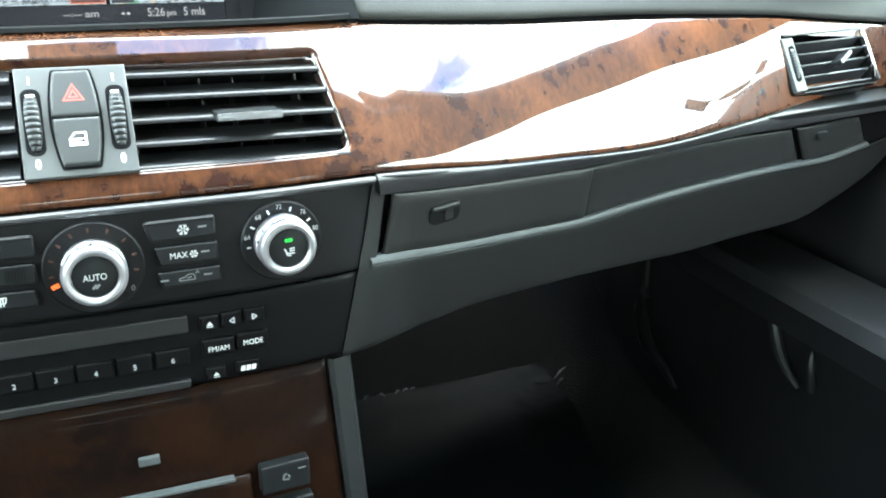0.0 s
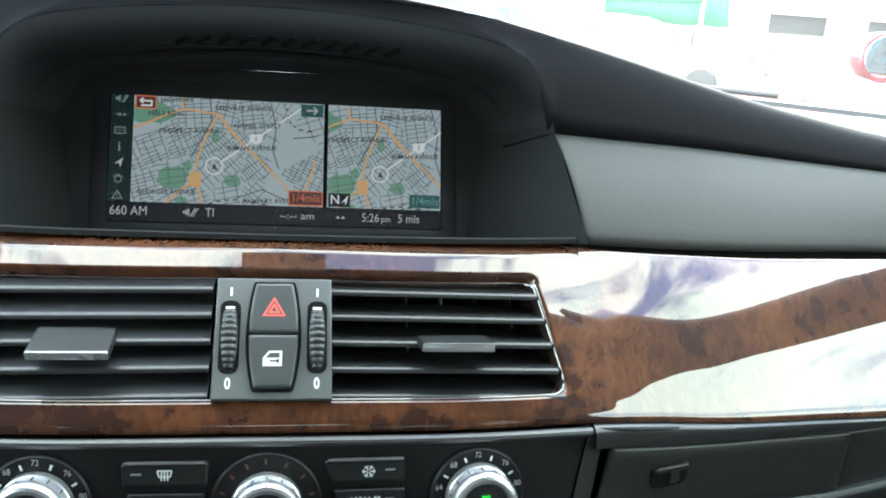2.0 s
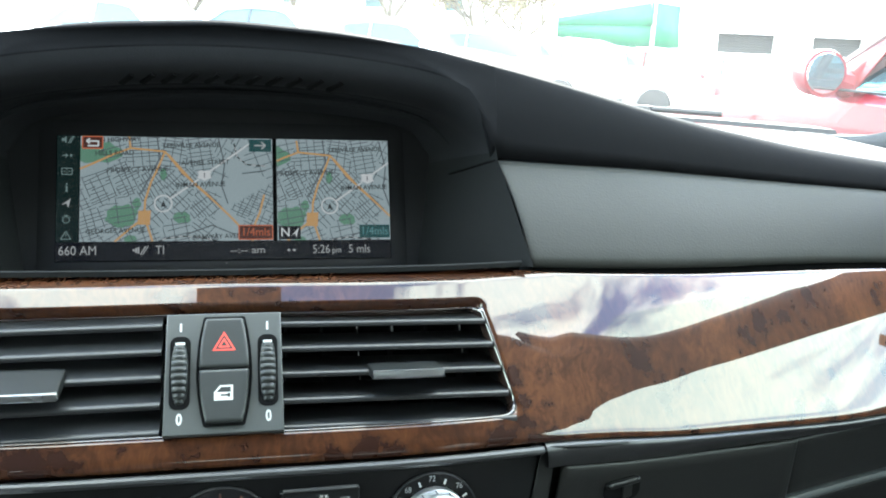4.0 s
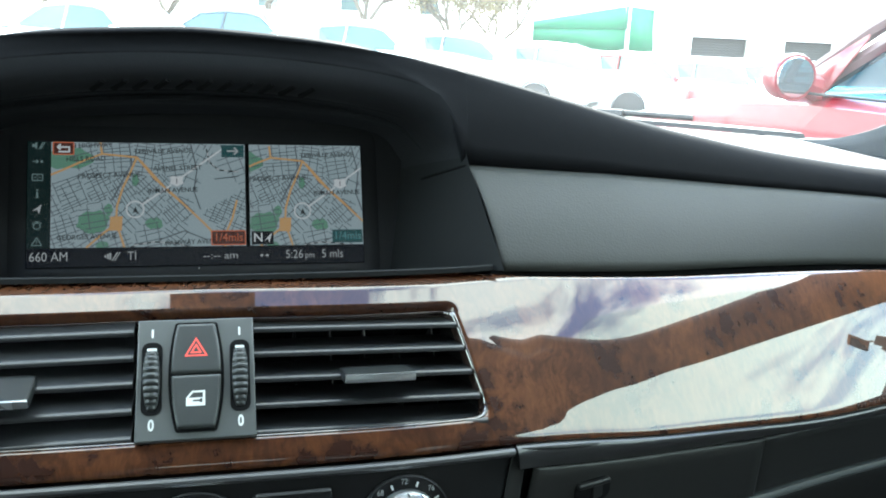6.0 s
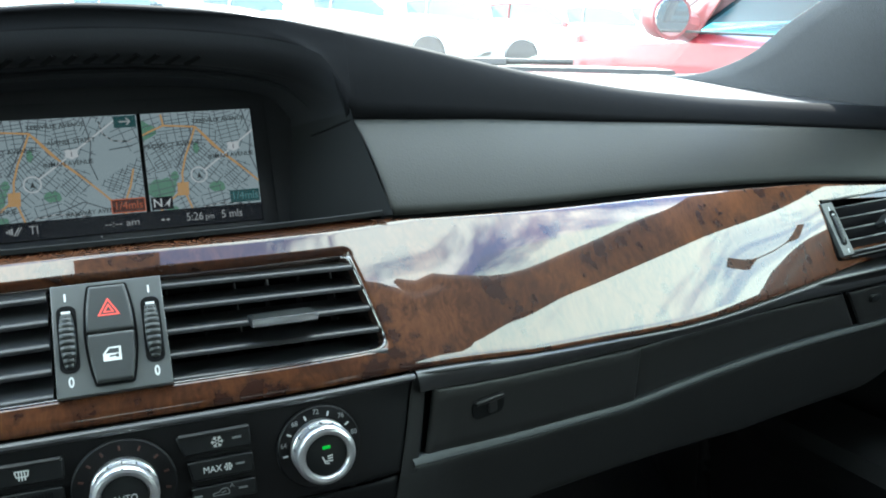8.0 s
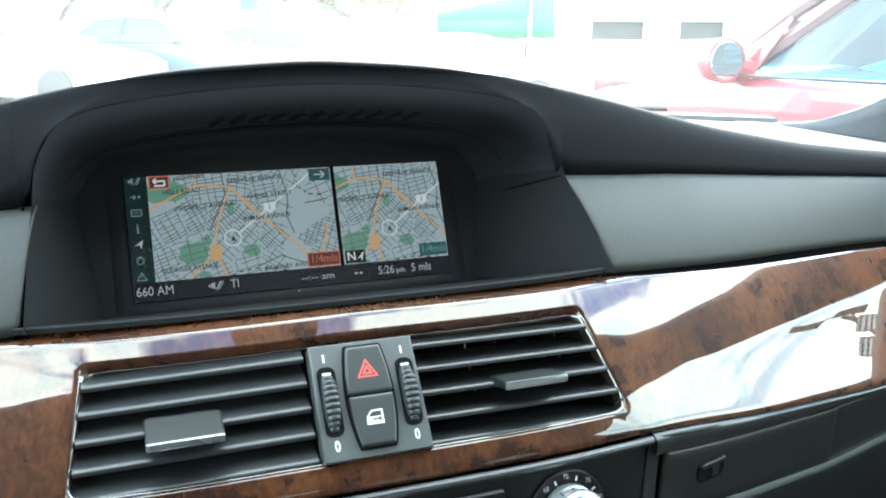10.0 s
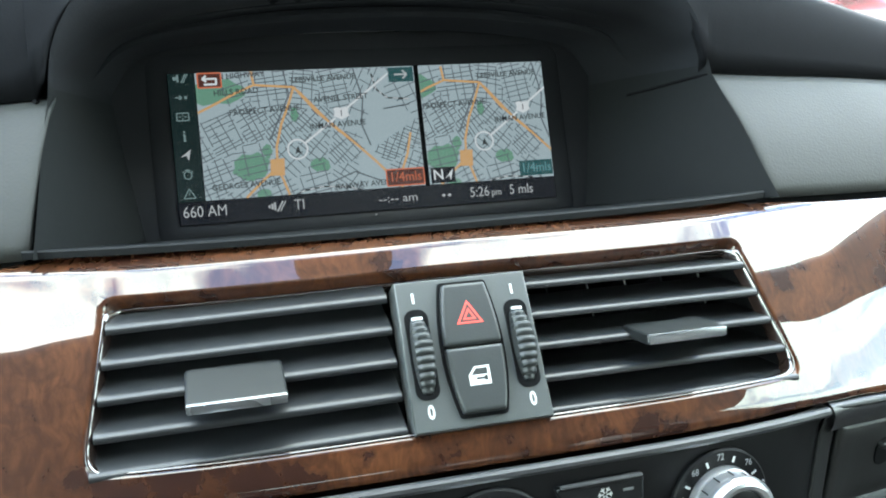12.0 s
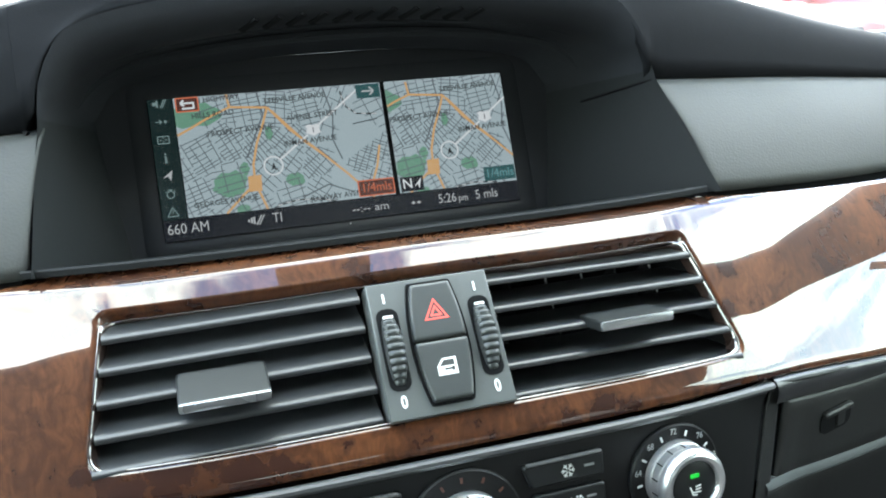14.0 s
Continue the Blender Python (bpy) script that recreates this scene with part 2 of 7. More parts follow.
M_OWN = mat("own_paint_silver", (0.55, 0.56, 0.57), 0.25, 0.35, var=0.03, vscale=3, coat=1.0)
M_LED_GREEN = lit("led_green", (0.02, 0.9, 0.06), 0.055)
M_LED_AMBER = lit("led_amber", (1.0, 0.14, 0.02), 0.07)

M_ASPHALT = mat("asphalt", (0.052, 0.052, 0.053), 0.9, var=0.2, vscale=0.8, grain=(120, 0.5))
M_STUCCO = mat("white_stucco", (0.74, 0.73, 0.70), 0.85, var=0.05, vscale=0.6, grain=(60, 0.2))
M_SHUTTER = mat("grey_shutter", (0.013, 0.0135, 0.014), 0.6, var=0.08, vscale=2)
M_GREEN = mat("green_canvas", (0.010, 0.125, 0.062), 0.7, var=0.08, vscale=1.5)
M_TILE = mat("roof_shingle", (0.10, 0.075, 0.060), 0.85, var=0.2, vscale=2)
M_SIDING = mat("beige_siding", (0.42, 0.36, 0.28), 0.8, var=0.07, vscale=1.0)
M_BARK = mat("bark", (0.085, 0.070, 0.052), 0.9, var=0.25, vscale=4)
M_TWIG = mat("twigs", (0.130, 0.105, 0.070), 0.9, var=0.3, vscale=2)
M_BUSH = mat("olive_leaves", (0.125, 0.100, 0.045), 0.8, var=0.35, vscale=3)
M_TYRE = mat("tyre", (0.042, 0.042, 0.043), 0.8, var=0.1)
M_RIM = mat("alloy_rim", (0.60, 0.60, 0.61), 0.3, 0.8, var=0.05)
M_CARGLASS = mat("car_glass_dark", (0.048, 0.088, 0.090), 0.04, var=0.05, spec=0.6)
M_LAMP = mat("headlight_lens", (0.55, 0.56, 0.57), 0.08, 0.2, var=0.04, coat=1)


# ---- building blocks ----
def part(name, bm, material, parent=None, label="", sharp=35, orient=True):
    """Links a bmesh as one mesh object; under a thing or part if parent is given."""
    me = bpy.data.meshes.new(name)
    if orient:
        bmesh.ops.recalc_face_normals(bm, faces=bm.faces)
    bm.to_mesh(me)
    bm.free()
    me.materials.append(material)
    for p in me.polygons:
        p.use_smooth = True
    me.set_sharp_from_angle(angle=radians(sharp))
    ob = new(name, me)
    hang(ob, parent)
    if label:
        tagged(ob, label)
    return ob


def hang(ob, parent):
    if parent is not None:
        ob.parent = parent
        base = parent.matrix_basis if parent.type == "EMPTY" else Matrix()
        ob.matrix_parent_inverse = base.inverted()


def again(ob, m, parent):
    """Another object on the same mesh, moved by m."""
    o = new(ob.name.split(".")[0], ob.data)
    hang(o, parent)
    o.matrix_basis = m
    return o


def thing(name, at, label, category, group="", kind=""):
    e = new(name)
    e.empty_display_size = 0.02
    e.matrix_basis = Matrix.Translation(at)
    return tagged(e, label, category, group, kind)


def structure(ob, label, category):
    return tagged(ob, label, category, kind="structure")


def box(bm, m, sx, sy, sz, bevel=0.0, seg=2):
    r = bmesh.ops.create_cube(bm, size=1.0, matrix=m @ Matrix.Diagonal((sx, sy, sz, 1)))
    if bevel > 0:
        edges = list({e for v in r["verts"] for e in v.link_edges})
        bmesh.ops.bevel(bm, geom=edges, offset=bevel, segments=seg, affect="EDGES", profile=0.6)


def rrect(w, h, r, n=5):
    pts = []
    for cx, cy, a0 in ((w / 2 - r, h / 2 - r, 0), (-w / 2 + r, h / 2 - r, 90), (-w / 2 + r, -h / 2 + r, 180), (w / 2 - r, -h / 2 + r, 270)):
        for i in range(n + 1):
            a = radians(a0 + 90 * i / n)
            pts.append((cx + r * math.cos(a), cy + r * math.sin(a)))
    return pts


def round_poly(pts, r, n=4):
    """Corners of a convex polygon rounded."""
    out = []
    k = len(pts)
    for i in range(k):
        p, a, b = Vector(pts[i]), Vector(pts[i - 1]), Vector(pts[(i + 1) % k])
        u, v = (a - p).normalized(), (b - p).normalized()
        half = u.angle(v) / 2
        d = r / math.tan(half)
        s, e = p + u * d, p + v * d
        for j in range(n + 1):
            t = j / n
            out.append(tuple((1 - t) ** 2 * s + 2 * t * (1 - t) * p + t * t * e))
    return out


def prism(bm, m, pts, z0, z1, bevel=0.0, inset=0.0):
    """A flat outline raised from z0 to z1, its upper edge softened."""
    n = len(pts)
    lo = Vector((min(p[0] for p in pts), min(p[1] for p in pts)))
    hi = Vector((max(p[0] for p in pts), max(p[1] for p in pts)))
    c, half = (lo + hi) / 2, (hi - lo) / 2
    rings = [(z0, 0.0)]
    if bevel > 0:
        for i in range(4):
            a = radians(30 * i)
            rings.append((z1 - bevel + bevel * math.sin(a), bevel * (1 - math.cos(a))))
        rings.append((z1, bevel * 1.25))
    else:
        rings.append((z1, 0.0))
    loops = []
    for z, ins in rings:
        sx, sy = 1 - min(0.9, ins / half.x), 1 - min(0.9, ins / half.y)
        loops.append([bm.verts.new(m @ Vector((c.x + (x - c.x) * sx, c.y + (y - c.y) * sy, z))) for x, y in pts])
    for a, b in zip(loops, loops[1:]):
        for i in range(n):
            bm.faces.new((a[i], a[(i + 1) % n], b[(i + 1) % n], b[i]))
    bm.faces.new(loops[-1])
    bm.faces.new(loops[0][::-1])


def flat(bm, m, pts, z=0.0):
    bm.faces.new([bm.verts.new(m @ Vector((p[0], p[1], z))) for p in pts])


def lathe(bm, m, prof, n=40, cap=True):
    rings = [[bm.verts.new(m @ Vector((r * math.cos(2 * math.pi * i / n), r * math.sin(2 * math.pi * i / n), z))) for i in range(n)] for r, z in prof]
    for a, b in zip(rings, rings[1:]):
        for i in range(n):
            bm.faces.new((a[i], a[(i + 1) % n], b[(i + 1) % n], b[i]))
    if cap:
        bm.faces.new(rings[-1])
        bm.faces.new(rings[0][::-1])


def tube(bm, pts, r, n=8, closed=False, flatten=1.0):
    pts = [Vector(p) for p in pts]
    k = len(pts)
    rings = []
    for i, p in enumerate(pts):
        a = pts[i - 1] if (closed or i > 0) else p
        b = pts[(i + 1) % k] if (closed or i < k - 1) else p
        t = (b - a).normalized()
        s = t.cross(Vector((0, 0, 1)))
        s = s.normalized() if s.length > 1e-4 else Vector((1, 0, 0))
        u = s.cross(t)
        rr = r[i] if isinstance(r, (list, tuple)) else r
        rings.append([bm.verts.new(p + rr * (math.cos(2 * math.pi * j / n) * s + flatten * math.sin(2 * math.pi * j / n) * u)) for j in range(n)])
    pairs = list(zip(rings, rings[1:])) + ([(rings[-1], rings[0])] if closed else [])
    for a, b in pairs:
        for j in range(n):
            bm.faces.new((a[j], a[(j + 1) % n], b[(j + 1) % n], b[j]))
    if not closed:
        bm.faces.new(rings[0][::-1])
        bm.faces.new(rings[-1])


def sheet(bm, rows, skip=None, close=False):
    """A quad mesh through rows of points."""
    vs = [[bm.verts.new(p) for p in row] for row in rows]
    for i in range(len(vs) - 1):
        for j in range(len(vs[0]) - 1):
            if skip is None or not skip(i, j):
                bm.faces.new((vs[i][j], vs[i][j + 1], vs[i + 1][j + 1], vs[i + 1][j]))
    return vs


def thicken(ob, t, offset=-1):
    mod = ob.modifiers.new("thickness", "SOLIDIFY")
    mod.thickness, mod.offset = t, offset
    return ob


def text(body, size, material, m, parent, name="lettering", align="CENTER", lift=0.0002, squeeze=1.0, bold=0.0):
    cu = bpy.data.curves.new(name, "FONT")
    cu.body, cu.size, cu.align_x, cu.align_y, cu.extrude, cu.resolution_u = body, size, align, "CENTER", 0.00005, 3
    cu.offset = bold
    tmp = bpy.data.objects.new(name, cu)
    me = bpy.data.meshes.new_from_object(tmp)
    bpy.data.objects.remove(tmp)
    bpy.data.curves.remove(cu)
    me.transform(m @ Matrix.Translation((0, 0, lift)) @ Matrix.Diagonal((squeeze, 1, 1, 1)))
    me.materials.append(material)
    ob = new(name, me)
    hang(ob, parent)
    return ob


def lerp(a, b, t):
    return a + (b - a) * t


def smooth_table(xs, ys, w):
    """A curve through a short table, its corners rounded over w."""
    a = np.linspace(xs[0] - 0.2, xs[-1] + 0.2, 4001)
    s0, s1 = (ys[1] - ys[0]) / (xs[1] - xs[0]), (ys[-1] - ys[-2]) / (xs[-1] - xs[-2])
    b = np.interp(a, xs, ys)
    b = np.where(a < xs[0], ys[0] + s0 * (a - xs[0]), b)
    b = np.where(a > xs[-1], ys[-1] + s1 * (a - xs[-1]), b)
    d = a[1] - a[0]
    h = int(3 * w / d)
    k = np.exp(-0.5 * (np.arange(-h, h + 1) * d / w) ** 2)
    bp = np.concatenate([b[0] + s0 * d * np.arange(-h, 0), b, b[-1] + s1 * d * np.arange(1, h + 1)])
    c = np.convolve(bp, k / k.sum(), "valid")
    return lambda x: float(np.interp(x, a, c))


# ---- the shape of the dashboard ----
lean = smooth_table([0.55, 0.70, 0.80, 0.84, 0.869, 0.885, 0.908, 0.952, 0.964, 0.99], [-0.12, -0.105, -0.088, -0.075, -0.058, -0.049, -0.034, 0.0, 0.014, 0.05], 0.010)
sweep = smooth_table([-0.2, 0.0, 0.13, 0.16, 0.20, 0.236, 0.30, 0.335, 0.45, 0.56, 0.70], [0, 0, 0.002, 0.008, 0.02, 0.033, 0.057, 0.0695, 0.104, 0.127, 0.147], 0.045)
trim_top = smooth_table([-0.2, 0.0, 0.16, 0.28, 0.40, 0.565, 0.68, 0.74], [0.967, 0.967, 0.965, 0.955, 0.948, 0.937, 0.926, 0.921], 0.02)
trim_low = smooth_table([-0.2, 0.0, 0.15, 0.257, 0.37, 0.42, 0.60, 0.74], [0.894, 0.894, 0.893, 0.881, 0.871, 0.869, 0.867, 0.866], 0.02)
pad_top = smooth_table([0.0, 0.154, 0.25, 0.37, 0.49, 0.675, 0.74], [1.028, 1.018, 1.0105, 0.998, 0.987, 0.969, 0.963], 0.015)
crest = smooth_table([-0.05, 0.0, 0.10, 0.15, 0.20, 0.25, 0.30, 0.40, 0.50, 0.65, 0.75], [1.0875, 1.088, 1.082, 1.073, 1.0615, 1.0495, 1.038, 1.0195, 1.006, 0.991, 0.982], 0.02)


def face_y(x, z):
    return lean(z) + sweep(abs(x))


def face_point(x, z):
    """A place on the fascia. Below the wood it stands almost upright: z then counts a drop that is stretched on the way down."""
    low = trim_low(abs(x))
    d = low - z
    if d <= 0:
        return Vector((x, face_y(x, z), z))
    side = min(1, max(0, (abs(x) - 0.125) / 0.05))
    side = side * side * (3 - 2 * side)
    fall = lerp(0.13, 0.0, side)
    drop = lerp(1.26, 1.39, side) * d
    xx = x * (1 + lerp(0.95, 1.50, side) * d)
    return Vector((xx, face_y(xx, low) - fall * drop + 0.006 * side * min(1, d / 0.008), low - drop))


def on_face(x, z, off=0.0):
    """A pose on the fascia: local x to the right, y up the surface, z out of it."""
    h = 0.003
    tx = (face_point(x + h, z) - face_point(x - h, z)).normalized()
    tu = face_point(x, z + h) - face_point(x, z - h)
    n = tx.cross(tu).normalized()
    u = n.cross(tx)
    p = face_point(x, z) + n * off
    return Matrix(((tx.x, u.x, n.x, p.x), (tx.y, u.y, n.y, p.y), (tx.z, u.z, n.z, p.z), (0, 0, 0, 1)))


def frame_of(origin, up):
    """A pose with local x to the right of the car, y along up and z towards the cabin."""
    u = Vector(up).normalized()
    x = Vector((1, 0, 0))
    n = x.cross(u)
    return Matrix(((1, u.x, n.x, origin[0]), (0, u.y, n.y, origin[1]), (0, u.z, n.z, origin[2]), (0, 0, 0, 1)))


VENT = frame_of((0, -0.017, 0.930), (0, 0.611, 0.791))
SCREEN = frame_of((0, 0.161, 0.979), (0, 0.030, 0.074))


# ---- dashboard: wood trim ----
F_LOW, F_HIGH = 0.15, 0.863
R_LOW, R_HIGH = 0.23, 0.815


KNOTS = [0.0, 0.13, 0.18, 0.23, 0.28, 0.34, 0.42, 0.52, 0.65, 0.76]


def along(values, w):
    return smooth_table(KNOTS, [values[0]] + values + [values[-1]], w)


lean_low = along([0.9258, 0.8028, 0.7882, 0.711, 0.7306, 0.7289, 0.8199, 0.7058], 0.02)
band_turn = along([0.5877, 0.3412, 0.3144, 0.416, 0.6783, 1.5352, 1.9552, 2.2003], 0.018)
band_low = along([0.5185, 0.6369, 0.4519, 0.2983, 0.5455, 0.664, 0.9894, 1.1717], 0.03)
band_foot = along([0.231, -0.3461, -0.0537, -0.0384, 0.024, -0.0665, -0.2264, -0.654], 0.03)
depth_mid = along([0.004, 0.0026, -0.0003, -0.0052, -0.0084, -0.0101, -0.002, 0.0073], 0.03)
TRIM_X = np.linspace(0, 0.76, 153)
TRIM_F = np.linspace(0, 1, 181)


def trim_table():
    """The depth of the veneer: its lean twists from the middle to the side."""
    tab = np.zeros((len(TRIM_X), len(TRIM_F)))
    for i, x in enumerate(TRIM_X):
        z0, z1 = trim_low(x), trim_top(x)
        w = min(1, max(0, (x - 0.125) / 0.06))
        w = w * w * (3 - 2 * w)
        s = []
        for f in TRIM_F:
            z = lerp(z0, z1, f)
            base = (lean(z + 0.002) - lean(z - 0.002)) / 0.004
            k = min(1, max(0, (f - 0.80) / 0.06))
            base = lerp(base, 0.98, k * k * (3 - 2 * k))
            k = min(1, max(0, (f - 0.946) / 0.028))
            base += 4.4 * k * k * (3 - 2 * k)
            d = f - band_low(x)
            soft = 0.5 * (d + math.sqrt(d * d + 0.0025))
            s.append(lerp(base, lean_low(x) + band_turn(x) * soft + band_foot(x) * (soft - d), w))
        y = np.concatenate([[0], np.cumsum(0.5 * (np.array(s[1:]) + np.array(s[:-1])) * (z1 - z0) / (len(TRIM_F) - 1))])
        mid = face_y(x, lerp(z0, z1, 0.5)) + depth_mid(x) * min(1, max(0, (x - 0.125) / 0.05))
        tab[i] = y - np.interp(0.5, TRIM_F, y) + mid
    return tab


TRIM_Y = trim_table()


def trim_y(x, f):
    u = min(len(TRIM_X) - 1.001, abs(x) / (TRIM_X[1] - TRIM_X[0]))
    v = min(len(TRIM_F) - 1.001, max(0, f) * (len(TRIM_F) - 1))
    i, j = int(u), int(v)
    a, b = u - i, v - j
    t = TRIM_Y
    return float((1 - a) * ((1 - b) * t[i, j] + b * t[i, j + 1]) + a * ((1 - b) * t[i + 1, j] + b * t[i + 1, j + 1]))


def trim_point(x, f):
    ax = abs(x)
    z0, z1 = trim_low(ax), trim_top(ax)
    z = lerp(z0, z1, f)
    edge = 0.0
    for d, r, on in ((f * (z1 - z0), 0.0046, True), ((1 - f) * (z1 - z0), 0.0026, ax > 0.15)):
        if on and d < r:
            edge += r - math.sqrt(max(0, r * r - (r - d) ** 2))
    n = on_face(x, z).col[2].xyz
    return Vector((x, trim_y(x, f), z)) - n * edge


def build_trim():
    t = thing("wood_trim", (0, 0.0, 0.894), "glossy lacquered walnut burl trim strip across the dashboard", "dashboard trim")
    us = [-3 + 2 * i / 40 for i in range(40)] + [-1 + 2 * i / 40 for i in range(40)] + [1 + i / 70 for i in range(70)] + [2 + i / 14 for i in range(14)] + [3 + i / 6 for i in range(7)]
    edge = [0.0, 0.006, 0.015, 0.03, 0.055]
    fs = edge + [0.085, 0.115, F_LOW] + [R_LOW] + [lerp(R_LOW, R_HIGH, i / 24) for i in range(1, 24)] + [R_HIGH, 0.83, F_HIGH, 0.88, 0.90, 0.92, 0.935, 0.945, 0.952, 0.956, 0.960, 0.964, 0.968, 0.972, 0.976, 0.982, 0.988, 0.994, 1.0]

    def hole_x(f, s):
        k = min(1, max(0, (f - F_LOW) / (F_HIGH - F_LOW)))
        return lerp(0.1465, 0.1325, k) if s > 0 else lerp(0.1415, 0.1315, k)

    def x_of(u, f):
        a, s = abs(u), (1 if u >= 0 else -1)
        h = hole_x(f, s)
        if a <= 1:
            return s * a * h
        if s < 0:
            return -lerp(h, 0.62, (a - 1) / 2)
        if a <= 2:
            return lerp(h, 0.5630, a - 1)
        if a <= 3:
            return lerp(0.5630, 0.6745, a - 2)
        return lerp(0.6745, 0.725, a - 3)
    rows = [[trim_point(x_of(u, f), f) for u in us] for f in fs]

    def skip(i, j):
        f, u = (fs[i] + fs[i + 1]) / 2, (us[j] + us[j + 1]) / 2
        return (abs(u) < 1 and F_LOW < f < F_HIGH) or (2 < u < 3 and R_LOW < f < R_HIGH)
    bm = bmesh.new()
    sheet(bm, rows, skip)
    loose = [v for v in bm.verts if not v.link_faces]
    bmesh.ops.delete(bm, geom=loose, context="VERTS")
    ob = part("veneer", bm, M_WOOD, t, sharp=60, orient=False)
    thicken(ob, 0.003).modifiers[0].use_rim = False
    # the veneer rolls into the opening of the middle vents
    tall = 1.3 * (trim_top(0.08) - trim_low(0.08))

    def opening(inset, r):
        xs = [hole_x(F_HIGH, 1) - inset, -hole_x(F_HIGH, -1) + inset, -hole_x(F_LOW, -1) + inset, hole_x(F_LOW, 1) - inset]
        hs = [F_HIGH * tall - inset, F_HIGH * tall - inset, F_LOW * tall + inset, F_LOW * tall + inset]
        pts = round_poly(list(zip(xs, hs)), r, 6)
        per = len(pts) // 4
        ring = []
        for k in range(4):
            arc = pts[k * per:(k + 1) * per]
            if inset == 0:
                c = (xs[k], hs[k])
                legs = [(arc[0], c, 2 * j / (per - 1)) if 2 * j < per - 1 else (c, arc[-1], 2 * j / (per - 1) - 1) for j in range(per)]
                arc = [(lerp(a[0], b[0], u), lerp(a[1], b[1], u)) for a, b, u in legs]
            nxt = pts[((k + 1) * per) % len(pts)]
            count = 28 if k % 2 == 0 else 10
            ring += arc + [(lerp(arc[-1][0], nxt[0], j / count), lerp(arc[-1][1], nxt[1], j / count)) for j in range(1, count)]
        return ring + ring[:1]

    def ring_rows(profile, top_gain=1.0, top_sink=0.0):
        rows = []
        for inset, sunk in profile:
            row = []
            for x, h in opening(inset, 0.0075):
                f = h / tall
                top = min(1, max(0, (f - F_HIGH + 0.07) / 0.05))
                n = on_face(x, lerp(trim_low(abs(x)), trim_top(abs(x)), f)).col[2].xyz
                row.append(trim_point(x, f) - n * (sunk * lerp(1, top_gain, top) + top_sink * top))
            rows.append(row)
        return rows

    bm = bmesh.new()
    sheet(bm, ring_rows(((0.0, -0.0001), (0.0002, -0.0001), (0.0006, -0.0001), (0.0013, 0.0001), (0.0019, 0.0005), (0.0024, 0.0011)), 6.0))
    part("vent_lip", bm, M_WOOD, t, "lacquered walnut lip rolling into the vent opening", sharp=70, orient=False)
    bm = bmesh.new()
    sheet(bm, ring_rows(((0.0021, 0.0016), (0.0021, 0.0004), (0.0024, 0.0002), (0.0029, 0.0004), (0.0034, 0.0012), (0.0038, 0.0024), (0.0040, 0.0042), (0.0042, 0.0066)), 1.0, 0.0062))
    part("vent_surround", bm, M_GLOSS, t, "dark glossy edging round the vents", sharp=70, orient=False)
    return t


build_trim()


# ---- dashboard: body ----
def face_sheet(x0, x1, low, high, off=0.0, nx=24, nz=8, edge=0.0015):
    """A piece of the fascia between two heights, softly rounded at its rim. x0 and x1 may depend on the height."""
    xa = x0 if callable(x0) else (lambda z: x0)
    xb = x1 if callable(x1) else (lambda z: x1)
    bm = bmesh.new()
    rows = []
    vs = [0.0, 0.03] + [lerp(0.06, 0.94, i / nz) for i in range(nz + 1)] + [0.97, 1.0]
    us = [0.0, 0.008] + [lerp(0.02, 0.98, i / nx) for i in range(nx + 1)] + [0.992, 1.0]
    for v in vs:
        row = []
        for u in us:
            zc = lerp(low(0.5 * (xa(0.87) + xb(0.87))), high(0.5 * (xa(0.87) + xb(0.87))), v)
            x = lerp(xa(zc), xb(zc), u)
            z = lerp(low(abs(x)), high(abs(x)), v)
            d = edge if (v in (0.0, 1.0) or u in (0.0, 1.0)) else (0.3 * edge if (v in (0.03, 0.97) or u in (0.008, 0.992)) else 0)
            row.append(on_face(x, z, off - d).translation)
        rows.append(row)
    sheet(bm, rows)
    return bm


def pad_y(x, z):
    zt = trim_top(abs(x))
    return face_y(x, zt) + 0.008 + 0.85 * (z - zt)


def crest_y(x):
    return 0.088 + 0.75 * sweep(abs(x))


MOUTH = [(-0.1535, 0.024, 0.9675), (-0.1485, 0.074, 1.018), (-0.140, 0.080, 1.034), (-0.115, 0.085, 1.046), (-0.06, 0.088, 1.0535), (0.0, 0.089, 1.056),
         (0.06, 0.088, 1.0535), (0.115, 0.085, 1.046), (0.143, 0.080, 1.034), (0.154, 0.074, 1.018), (0.1630, 0.024, 0.9675)]
INNER = [(-0.122, 0.143, 0.9365), (-0.132, 0.167, 1.000), (-0.129, 0.171, 1.012), (-0.113, 0.172, 1.026), (-0.06, 0.171, 1.034), (0.0, 0.170, 1.036),
         (0.06, 0.171, 1.034), (0.113, 0.172, 1.026), (0.129, 0.171, 1.012), (0.132, 0.167, 1.000), (0.122, 0.143, 0.9365)]


